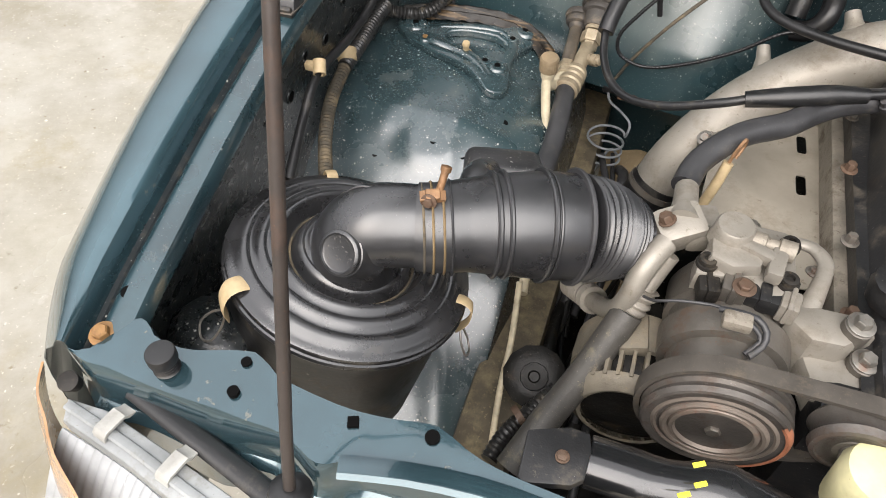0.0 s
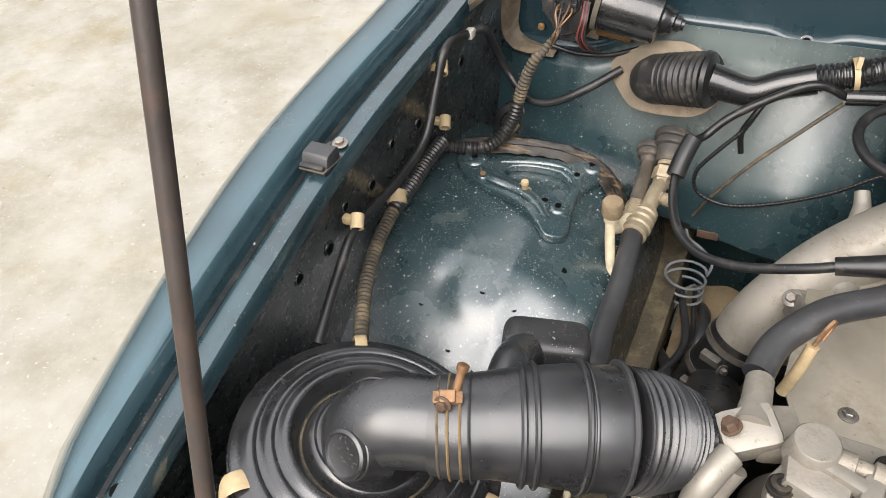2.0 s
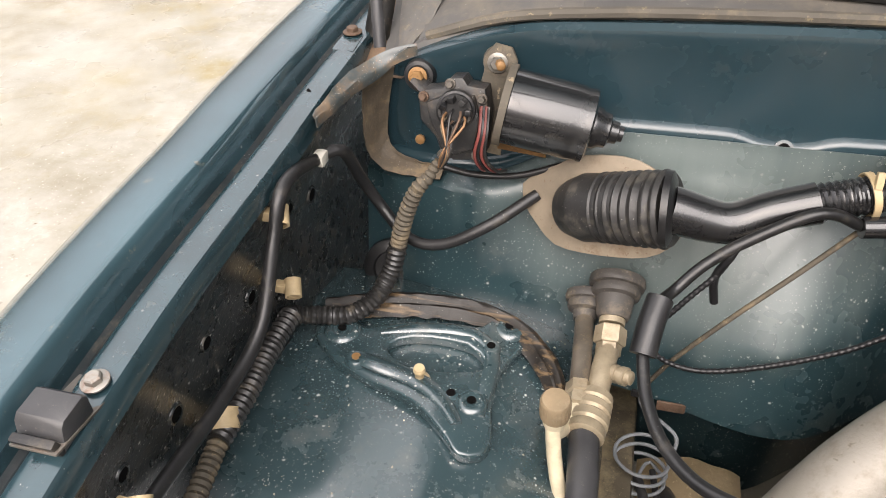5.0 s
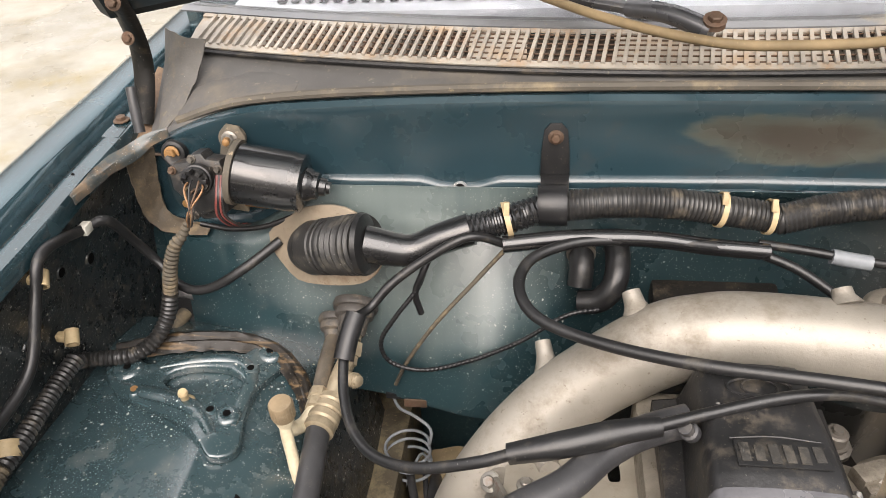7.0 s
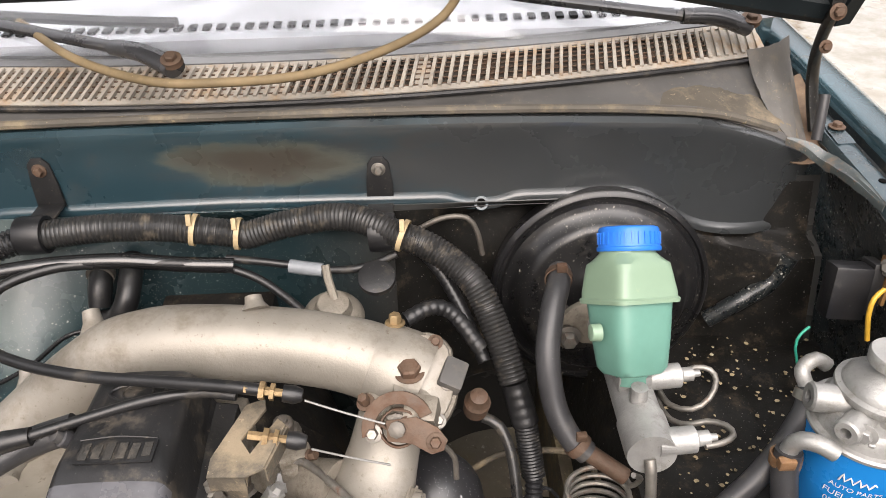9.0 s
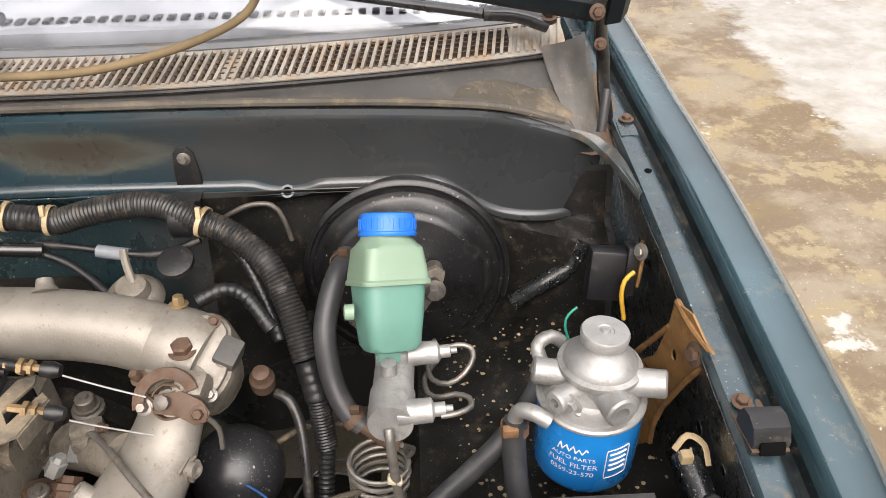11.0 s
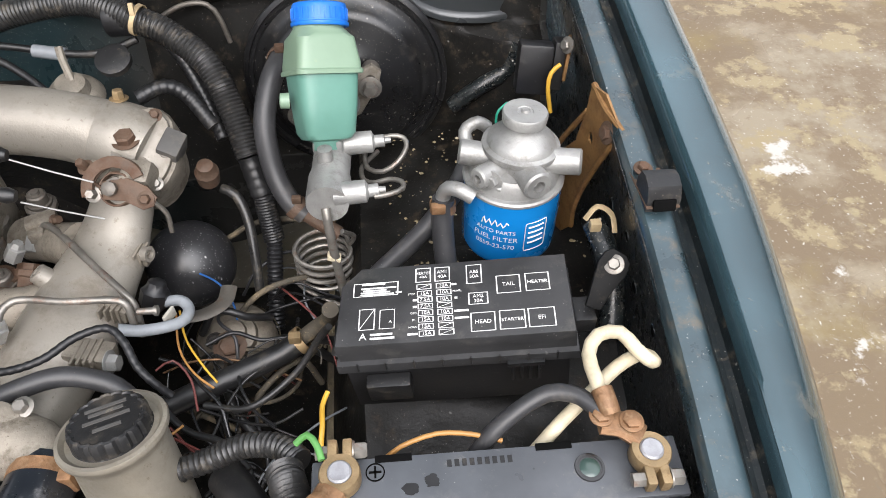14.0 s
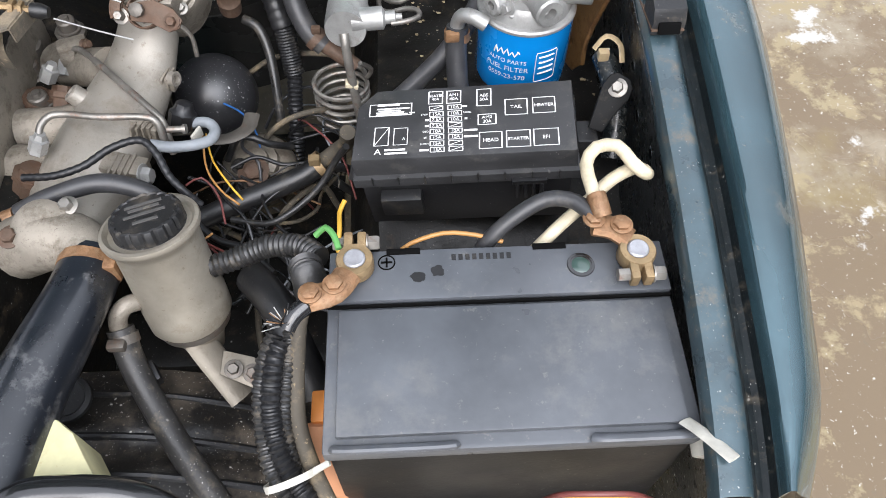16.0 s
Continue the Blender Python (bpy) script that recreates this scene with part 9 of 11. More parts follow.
part("pump_knob", bm, zinc, ff, "round pump knob")
bolt(ff, FC + Vector((-0.028, -0.034, 0.882)), (-0.6, -0.7, 0.1), 0.007, 0.006, zinc)


def wrap(name, text, centre, r, angle, z, size, parent, material=ink):
    """Lettering bent round an upright cylinder."""
    cu = bpy.data.curves.new(name, "FONT")
    cu.body, cu.size, cu.align_x, cu.align_y = text, size, "CENTER", "CENTER"
    ob = bpy.data.objects.new(name, cu)
    me = bpy.data.meshes.new_from_object(ob)
    bpy.data.objects.remove(ob)
    bm = bmesh.new()
    bm.from_mesh(me)
    bpy.data.meshes.remove(me)
    for v in bm.verts:
        a = angle + v.co.x / r
        v.co = Vector((centre.x + (r + 0.0004) * math.cos(a), centre.y + (r + 0.0004) * math.sin(a), z + v.co.y))
    return part(name, bm, material, parent)


ta = radians(-119)
bm = B()
tube(bm, [FC + Vector((0.0556 * math.cos(ta + x), 0.0556 * math.sin(ta + x), 0.8305 + z)) for x, z in ((-0.26, -0.004), (-0.22, 0.006), (-0.17, -0.003), (-0.10, 0.005), (-0.04, -0.003), (0.03, 0.006), (0.08, -0.003), (0.14, 0.003), (0.20, -0.003), (0.26, 0.004), (0.30, 0.002))], 0.0008, 6, 0.004)
part("script_mark", bm, ink, ff, "white script mark")
wrap("lettering", "AUTO PARTS", FC, 0.055, ta + 0.04, 0.8405, 0.0078, ff)
wrap("lettering", "FUEL FILTER", FC, 0.055, ta + 0.04, 0.8295, 0.0098, ff)
wrap("lettering", "0559-23-570", FC, 0.055, ta + 0.04, 0.818, 0.0090, ff)
tb2 = radians(-68)
bm = B()
loop = [(-0.22, 0.018), (0.22, 0.018), (0.24, 0.015), (0.24, -0.022), (0.22, -0.025), (-0.22, -0.025), (-0.24, -0.022), (-0.24, 0.015), (-0.22, 0.018)]
for (a0, z0), (a1, z1) in zip(loop, loop[1:]):
    tube(bm, [FC + Vector((0.0555 * math.cos(tb2 + a0 + (a1 - a0) * k / 4), 0.0555 * math.sin(tb2 + a0 + (a1 - a0) * k / 4), 0.815 + z0 + (z1 - z0) * k / 4)) for k in range(5)], 0.0005, 4, 0.01)
for k in range(4):
    tube(bm, [FC + Vector((0.0555 * math.cos(tb2 + a), 0.0555 * math.sin(tb2 + a), 0.826 - 0.008 * k)) for a in np.linspace(-0.17, 0.17, 5)], 0.0011, 4, 0.01)
part("label_frame", bm, ink, ff, "white framed label of unreadable lines")
# bracket and hoses of the filter
fb = thing("filter_bracket", (0.75, -0.32, 0.85), "rust-orange pressed steel filter bracket on the wing", "bracket")
bm = B()
fo = [(0.750, -0.296, 0.968), (0.750, -0.326, 0.975), (0.750, -0.367, 0.956), (0.750, -0.339, 0.902), (0.750, -0.311, 0.825), (0.750, -0.305, 0.759), (0.750, -0.252, 0.684), (0.750, -0.243, 0.748), (0.750, -0.269, 0.821), (0.750, -0.217, 0.796), (0.750, -0.283, 0.882), (0.750, -0.294, 0.932)]
fm = frame_of((0.741, -0.3, 0.86), (0.25, -1, 0.1), (0, 0, 1))
fi = fm.inverted()
ol = [tuple((fi @ Vector(q))[:2]) for q in fo]
hx = [tuple((fi @ Vector(q))[:2]) for q in ((0.750, -0.313, 0.908), (0.750, -0.269, 0.852), (0.750, -0.271, 0.767))]
plate(bm, ol, fm, 0.0025, holes=[(*hx[0], 0.005, 0.007), (*hx[1], 0.004, 0.005), (*hx[2], 0.003, 0.006)])
part("plate", bm, orange_rust, fb)
for pair in ((0, 2), (2, 4), (4, 5), (11, 9), (8, 7)):
    bm = B()
    a, b = fm @ Vector((*ol[pair[0]], 0)), fm @ Vector((*ol[pair[1]], 0))
    tube(bm, [a, a.lerp(b, 0.5) + Vector((-0.003, 0, 0)), b], 0.0035, 8, 0.008)
    part("folded_edge", bm, orange_rust, fb)
bolt(fb, (0.748, -0.346, 0.940), (-1, -0.2, 0.2), 0.008, 0.005, rusty)
fh = thing("fuel_hose", (0.575, -0.36, 0.80), "weathered grey fuel hose with worm clamp at the filter", "fuel hose")
bm = B()
tube(bm, [(0.606, -0.372, 0.882), (0.592, -0.366, 0.888), (0.581, -0.358, 0.884), (0.576, -0.354, 0.872), (0.575, -0.354, 0.862)], 0.0085, 16, 0.005)
part("steel_elbow", bm, zinc, fh)
bm = B()
tube(bm, [(0.5755, -0.354, 0.866), (0.574, -0.362, 0.84), (0.576, -0.385, 0.80), (0.582, -0.41, 0.77), (0.585, -0.43, 0.73)], 0.0125, 18, 0.008)
part("hose", bm, rubber_grey, fh)
bm = B()
lathe(bm, (0.5752, -0.355, 0.848), (0, 0.2, 1), [(0, 0.0128), (0, 0.0148), (0.011, 0.0148), (0.011, 0.0128)], 22, cap=False)
box(bm, (0.569, -0.366, 0.862), (0.016, 0.009, 0.012), 0.002)
part("worm_clamp", bm, copper, fh, "brownish worm-drive clamp")
fh2 = thing("fuel_hose", (0.55, -0.37, 0.80), "long black fuel hose running below the filter", "fuel hose")
bm = B()
tube(bm, [(0.612, -0.305, 0.885), (0.605, -0.29, 0.905), (0.620, -0.283, 0.912), (0.632, -0.285, 0.905)], 0.0075, 14, 0.005)
part("steel_elbow", bm, zinc, fh2)
bm = B()
tube(bm, [(0.612, -0.302, 0.890), (0.605, -0.315, 0.875), (0.588, -0.328, 0.845), (0.560, -0.345, 0.815), (0.525, -0.360, 0.785), (0.49, -0.378, 0.76), (0.462, -0.405, 0.735), (0.448, -0.44, 0.70)], 0.0115, 16, 0.008)
part("hose", bm, rubber_grey, fh2)
bm = B()
lathe(bm, (0.609, -0.307, 0.880), (0.3, 0.4, 0.8), [(0, 0.012), (0, 0.0142), (0.010, 0.0142), (0.010, 0.012)], 20, cap=False)
box(bm, (0.604, -0.318, 0.892), (0.012, 0.010, 0.009), 0.002)
part("worm_clamp", bm, steel, fh2)
cable("thin_hose", [(0.57, -0.40, 0.77), (0.53, -0.40, 0.765), (0.49, -0.405, 0.75), (0.46, -0.42, 0.73)], 0.0075, loom_tan, "dusty thin rubber hose under the filter", "hose")
# relay on the wing and its wires
rl = thing("relay_box", (0.715, -0.17, 0.86), "black plastic relay box with bracket on the inner wing", "relay")
bm = B()
box(bm, (0.703, -0.172, 0.905), (0.042, 0.028, 0.062), 0.004, (-16, 4, -4))
part("case", bm, black, rl)
bm = B()
box(bm, (0.733, -0.166, 0.905), (0.014, 0.030, 0.060), 0.003, (-16, 4, -4))
part("cover", bm, black_dusty, rl)
bm = B()
box(bm, (0.744, -0.170, 0.915), (0.004, 0.030, 0.050), 0.001, (-16, 4, -12))
bk = part("bracket", bm, orange_rust, rl, "rusty mounting tab")
bolt(bk, (0.741, -0.176, 0.937), (-1, -0.5, 0.4), 0.0065, 0.006, steel)
cable("yellow_wire", [(0.730, -0.195, 0.923), (0.719, -0.200, 0.915), (0.716, -0.205, 0.897), (0.722, -0.210, 0.864)], 0.0028, yellow_wire, "yellow wire at the relay box", "wire")
cable("green_wire", [(0.673, -0.180, 0.859), (0.662, -0.185, 0.852), (0.658, -0.190, 0.838), (0.667, -0.195, 0.807)], 0.0017, teal_wire, "thin sea-green wire behind the filter", "wire")
bm = B()
lathe(bm, (0.723, -0.030, 0.719), (0.3, -1, 0.2), [(0, 0.022), (0.004, 0.022), (0.006, 0.015)], 24)
lone("bulkhead_plug", bm, rusty, "rust-brown plug in the bulkhead", "plug")
cable("bulkhead_duct", [(0.615, -0.050, 0.759), (0.657, -0.050, 0.792), (0.695, -0.040, 0.811), (0.713, -0.035, 0.850)], 0.012, apron_dark, "dusty dark pipe along the bulkhead", "pipe")
# dark sheet added over the bulkhead behind the booster
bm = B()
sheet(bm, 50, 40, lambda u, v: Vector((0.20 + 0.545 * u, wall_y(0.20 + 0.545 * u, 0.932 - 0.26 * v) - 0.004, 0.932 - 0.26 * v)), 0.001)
part("dark_backing_sheet", bm, grime, car, "dark sheet added over the bulkhead behind the servo")

# ---- fuse box ----
fz = thing("fuse_box", (0.57, -0.50, 0.74), "black plastic fuse box with white printed lid", "fuse box")
FM = frame_of((0.455, -0.5255, 0.841), (0.230, -0.018, 0.027), (0.004, 0.090, 0.004))
W, D = 0.2325, 0.094
bm = B()
plate(bm, [(0, 0), (W, 0), (W - 0.001, D), (0.022, D), (0.002, D - 0.022)], FM @ Matrix.Translation((0, 0, -0.028)), 0.028, bevel=0.003)
lid = part("lid", bm, lid_mat, fz, "scuffed black lid with painted sheen and fuse chart")
bm = B()
plate(bm, [(-0.003, -0.006), (W + 0.003, -0.006), (W + 0.003, D + 0.002), (0.020, D + 0.002), (-0.003, D - 0.020)], FM @ Matrix.Translation((0, 0, -0.040)), 0.013, bevel=0.0015)
part("lid_skirt", bm, lid_mat, fz)
bm = B()
plate(bm, [(0.004, -0.002), (W - 0.006, -0.002), (W - 0.006, D - 0.002), (0.026, D - 0.002), (0.004, D - 0.024)], FM @ Matrix.Translation((0, 0, -0.115)), 0.08, bevel=0.002)
part("base", bm, black, fz)
bm = B()
box(bm, FM @ Vector((0.045, -0.010, -0.065)), (0.045, 0.016, 0.030), 0.003, (4, -6, -4))
part("latch", bm, black_dusty, fz)
bm = B()
for k in range(4):
    box(bm, FM @ Vector((0.170 + 0.0085 * k, -0.007, -0.052)), (0.004, 0.010, 0.024), 0.001, (0, -6, -4))
box(bm, FM @ Vector((0.183, -0.006, -0.038)), (0.036, 0.010, 0.006), 0.001, (0, -6, -4))
part("latch", bm, black, fz)
for k in range(8):
    bm = B()
    box(bm, FM @ Vector((0.018 + 0.028 * k, -0.0065, -0.030)), (0.0016, 0.002, 0.012), 0.0, (0, -6, -4))
    part("rib", bm, black_dusty, lid)


def ink_frame(q, w, h, t=0.0006, r=0.0):
    """A printed rectangle's outline on the lid."""
    bm = B()
    x, y = q[0] * W, q[1] * D
    for cx, cy, sx, sy in ((x, y + h / 2, w, t), (x, y - h / 2, w, t), (x - w / 2, y, t, h), (x + w / 2, y, t, h)):
        bmesh.ops.create_cube(bm, size=1.0, matrix=FM @ Matrix.Translation((cx, cy, 0.0002)) @ Matrix.Diagonal((sx + t, sy, 0.0004, 1)))
    return part("printed_frame", bm, ink, lid)


def ink_text(text, q, size):
    return words("lettering", text, FM @ Matrix.Translation((q[0] * W, q[1] * D, 0.0001)), size, ink, lid, 0.0002)


def ink_bar(q, w, h, turn=0.0):
    bm = B()
    bmesh.ops.create_cube(bm, size=1.0, matrix=FM @ Matrix.Translation((q[0] * W, q[1] * D, 0.0002)) @ pose(0, 0, 0, 0, 0, turn) @ Matrix.Diagonal((w, h, 0.0004, 1)))
    return part("printed_bar", bm, ink, lid)


for text, q, w, h, size in (("TAIL", (0.7392, 0.6404), 0.023, 0.021, 0.0062), ("HEATER", (0.8630, 0.6463), 0.023, 0.021, 0.0056), ("HEAD", (0.6230, 0.1890), 0.023, 0.021, 0.0062), ("STARTER", (0.7446, 0.1919), 0.024, 0.021, 0.0053), ("EFI", (0.8657, 0.1947), 0.025, 0.021, 0.0062)):
    ink_frame(q, w, h)
    ink_text(text, q, size)
for text, q, h in (("HEATER\n40A", (0.3717, 0.8403), 0.017), ("AM1\n40A", (0.4554, 0.8370), 0.017), ("ABS\n50A", (0.5941, 0.8048), 0.023)):
    ink_frame(q, 0.0148, h)
    ink_text(text, q, 0.0046 if "HEATER" in text else 0.0056)
ink_frame((0.6078, 0.4835), 0.0185, 0.0135)
ink_text("AM2\n30A", (0.6078, 0.4835), 0.0056)
for q, text in (((0.3755, 0.6848), ""), ((0.3779, 0.5966), "15A"), ((0.3803, 0.5168), "7.5A"), ((0.3815, 0.4318), "7.5A"), ((0.3827, 0.3483), "10A"), ((0.3838, 0.2663), "15A"), ((0.3849, 0.1794), "15A"), ((0.3872, 0.0940), "15A"),
                ((0.4602, 0.6851), "10A"), ((0.4619, 0.5970), "10A"), ((0.4623, 0.5107), "10A"), ((0.4640, 0.4291), ""), ((0.4655, 0.3457), "10A"), ((0.4670, 0.2605), "10A"), ((0.4685, 0.1769), ""), ((0.4700, 0.0948), "")):
    ink_frame(q, 0.0142, 0.0058, 0.0005)
    if text:
        ink_text(text, q, 0.0056)
    else:
        ink_bar(q, 0.0148, 0.0004, 20)
for q, text in (((0.5178, 0.6008), "PANEL"), ((0.3314, 0.3507), "OBD"), ((0.3319, 0.2655), "EFI"), ((0.3290, 0.1789), "HORN"), ((0.3218, 0.5963), "STOP")):
    ink_text(text, q, 0.0030)
for q, w in (((0.5346, 0.3446), 0.014), ((0.5354, 0.2563), 0.014), ((0.3285, 0.0938), 0.010), ((0.3362, 0.5151), 0.004), ((0.3367, 0.4302), 0.004), ((0.5061, 0.6901), 0.005), ((0.5131, 0.5116), 0.003), ((0.1968, 0.1200), 0.022), ((0.2011, 0.0725), 0.024)):
    ink_bar(q, w, 0.0022)
ink_text("A", (0.1190, 0.0997), 0.011)
ink_frame((0.1645, 0.6962), 0.045, 0.016)
ink_bar((0.1533, 0.7694), 0.024, 0.003)
for k, (x, y, w) in enumerate(((240, 160, 0.036), (225, 169, 0.024), (228, 177, 0.030), (235, 185, 0.034), (318, 182, 0.006))):
    ink_bar((lambda a: a)(((x - 95) / 880.0 + 0.012, 1 - (y - 72) / 305.0)), w, 0.0016)
ink_frame((0.1322, 0.3134), 0.0150, 0.024, 0.0005)
ink_bar((0.1322, 0.3134), 0.026, 0.0005, 58)
ink_frame((0.2191, 0.3039), 0.0145, 0.022, 0.0004)
ink_text("A", (0.2334, 0.2697), 0.0045)
# arm that holds the fuse box
ar = thing("fuse_box_stay", (0.735, -0.49, 0.86), "black plastic stay bolted beside the fuse box", "stay")
bm = B()
am = frame_of((0.727, -0.489, 0.894), (-0.42, -0.62, -0.66), (0.85, -0.35, -0.2))
plate(bm, [(-0.016, -0.006), (-0.014, 0.008), (-0.008, 0.014), (0.004, 0.015), (0.026, 0.008), (0.044, 0.005), (0.045, -0.010), (0.026, -0.012), (0.0, -0.015), (-0.011, -0.012)], am, 0.006, bevel=0.0015)
part("arm", bm, mat("matt_black_stay", (0.007, 0.007, 0.007), 0.6, 0.0, (0.07, 0.06, 0.045), 0.18, 40.0, 0.4, 0.2, spec=0.15), ar)
bolt(ar, am @ Vector((-0.002, 0.0, 0.006)) if (am.to_3x3() @ Vector((0, 0, 1))).z > 0 else am @ Vector((-0.002, 0.0, -0.001)), (-0.3, -0.5, 0.8), 0.0062, 0.006, steel)
bm = B()
box(bm, (0.70, -0.51, 0.848), (0.022, 0.03, 0.02), 0.003)
part("tab", bm, black_dusty, ar)
cable("wing_hose", [(0.735, -0.40, 0.86), (0.742, -0.43, 0.85), (0.745, -0.46, 0.835), (0.74, -0.50, 0.80)], 0.013, apron_dark, "dirty black hose against the inner wing", "hose", seg=14)
bm = B()
tube(bm, [(0.722, -0.405, 0.872), (0.735, -0.398, 0.884), (0.750, -0.405, 0.878), (0.752, -0.42, 0.865)], 0.0035, 8, 0.005, flat=0.5)
box(bm, (0.731, -0.414, 0.872), (0.012, 0.010, 0.012), 0.002)
lone("wing_clip", bm, tan_clip, "yellowed clip on the inner wing hose", "clip")

# ---- battery ----
bt = thing("car_battery", (0.592, -0.748, 0.66), "large black car battery with corroded brass terminals", "battery")
bx0, bx1, by0, by1, bz = 0.440, 0.744, -0.838, -0.655, 0.866
bm = B()
box(bm, ((bx0 + bx1) / 2, (by0 + by1) / 2, 0.757), (bx1 - bx0 - 0.006, by1 - by0 - 0.006, 0.195), 0.006)
part("case", bm, battery_case, bt, "glossy scuffed black battery case")
bm = B()
box(bm, ((bx0 + bx1) / 2, (by0 + by1) / 2, 0.852), (bx1 - bx0, by1 - by0, 0.018), 0.004)
bl = part("lid", bm, battery_mat, bt, "smooth black lid greyed with painted sky gloss")
bm = B()
box(bm, (0.5915, -0.770, 0.8635), (0.281, 0.112, 0.007), 0.002)
part("raised_panel", bm, battery_mat, bl)
bm = B()
box(bm, (0.592, -0.6825, 0.8655), (0.300, 0.051, 0.012), 0.002)
part("terminal_deck", bm, battery_mat, bl)
bm = B()
box(bm, (0.5915, -0.7105, 0.8660), (0.300, 0.0018, 0.004), 0.0)
part("groove", bm, hole_mat, bl)
for x in (0.508, 0.640):
    bm = B()
    box(bm, (x, -0.659, 0.8715), (0.030, 0.006, 0.003), 0.0005)
    part("slot", bm, hole_mat, bl)
for x0, x1 in ((0.450, 0.545), (0.655, 0.735)):
    bm = B()
    tube(bm, [(x0, -0.834, 0.863), (x0 + 0.01, -0.836, 0.866), (x1 - 0.01, -0.836, 0.866), (x1, -0.834, 0.863)], 0.005, 10, 0.01, flat=0.7)
    part("carry_lip", bm, battery_mat, bl)
bm = B()
lathe(bm, (0.666, -0.680, 0.8715), (0, 0, 1), [(0, 0.0125), (0.0012, 0.0120), (0.0012, 0.010), (0.0004, 0.0098)], 32)
ey = part("eye_rim", bm, black_satin, bl)
bm = B()
lathe(bm, (0.666, -0.680, 0.8718), (0, 0, 1), [(0, 0.0085), (0.0008, 0.0075), (0.0010, 0.002)], 28)
part("charge_eye", bm, mat("green_sight_glass", (0.045, 0.075, 0.065), 0.25, bump=0, coat=0.6), ey, "green charge indicator eye")
bm = B()
for sx, sy in ((0.010, 0.0016), (0.0016, 0.010)):
    bmesh.ops.create_cube(bm, size=1.0, matrix=Matrix.Translation((0.493, -0.670, 0.8722)) @ Matrix.Diagonal((sx, sy, 0.001, 1)))
lathe(bm, (0.493, -0.670, 0.8715), (0, 0, 1), [(0, 0.0078), (0.0008, 0.0078), (0.0008, 0.0068), (0, 0.0068)], 24, cap=False)
part("plus_mark", bm, hole_mat, bl, "moulded polarity mark")
for x, y, r in ((0.521, -0.686, 0.009), (0.538, -0.681, 0.0085)):
    bm = B()
    ring = [(x + r * (0.75 + 0.35 * noise.noise((math.cos(a) * 1.7, math.sin(a) * 1.7, x * 50))) * math.cos(a), y + r * 0.9 * (0.75 + 0.35 * noise.noise((math.cos(a) * 1.7, math.sin(a) * 1.7, x * 90))) * math.sin(a)) for a in np.linspace(0, 6.1, 22)]
    plate(bm, ring, pose(0, 0, 0.8714), 0.0004)
    part("oil_stain", bm, mat("wet_oil_stain", (0.020, 0.020, 0.021), 0.3, bump=0), bl)
bm = B()
for k in range(9):
    bmesh.ops.create_cube(bm, size=1.0, matrix=Matrix.Translation((0.553 + 0.0062 * k, -0.667, 0.8717)) @ Matrix.Diagonal((0.0038, 0.006, 0.0006, 1)))
tagged(part("stamped_mark", bm, black_dusty, bl, "faint stamped code"), kind="stuff")
for s, (x, y) in ((-1, (0.466, -0.676)), (1, (0.714, -0.677))):
    tm = thing("battery_terminal", (x, y, 0.872), "corroded brass battery clamp on its lead post", "battery terminal", "battery terminals")
    bm = B()
    lathe(bm, (x, y, 0.870), (0, 0, 1), [(0, 0.0105), (0.021, 0.0095), (0.0225, 0.008), (0.0225, 0.001)], 28)
    part("post", bm, lead, tm, "dull lead post")
    bm = B()
    lathe(bm, (x, y, 0.874), (0, 0, 1), [(0, 0.0102), (0, 0.0155), (0.002, 0.0165), (0.014, 0.0165), (0.016, 0.0155), (0.016, 0.0098)], 32, cap=False)
    ends = -1 if s > 0 else 1
    box(bm, (x - 0.006, y + ends * 0.020, 0.882), (0.008, 0.018, 0.015), 0.002)
    box(bm, (x + 0.006, y + ends * 0.020, 0.882), (0.008, 0.018, 0.015), 0.002)
    part("clamp", bm, brass, tm, "brass clamp ring")
    bolt(tm, (x + 0.010, y + ends * 0.021, 0.882), (1, 0, 0), 0.007, 0.010, steel, 1.2)
    bm = B()
    lathe(bm, (x - 0.020, y + ends * 0.021, 0.882), (1, 0, 0), [(0, 0.006), (0.012, 0.006)], 6)
    part("nut", bm, steel, tm)
    bm = B()
    if s < 0:
        tube(bm, [(x - 0.006, y - 0.012, 0.884), (x - 0.018, y - 0.030, 0.886), (x - 0.038, y - 0.036, 0.886)], 0.013, 10, 0.006, flat=0.6)
        bolts = ((x - 0.016, y - 0.027, 0.894), (x - 0.036, y - 0.035, 0.894))
    else:
        tube(bm, [(x - 0.004, y + 0.014, 0.884), (x - 0.018, y + 0.024, 0.888), (x - 0.036, y + 0.028, 0.890)], 0.013, 10, 0.006, flat=0.6)
        bolts = ((x - 0.012, y + 0.022, 0.896), (x - 0.036, y + 0.028, 0.898))
    arm = part("lug_arm", bm, copper, tm, "corroded cable lug arm")
    for q in bolts:
        bolt(arm, q, (0, 0, 1), 0.0078, 0.004, copper, 1.3)
bm = B()
tube(bm, [(0.685, -0.648, 0.900), (0.683, -0.640, 0.905), (0.681, -0.630, 0.908)], 0.009, 10, 0.004)
lone("cable_lug", bm, copper, "frayed copper cable lug at the terminal", "cable lug")
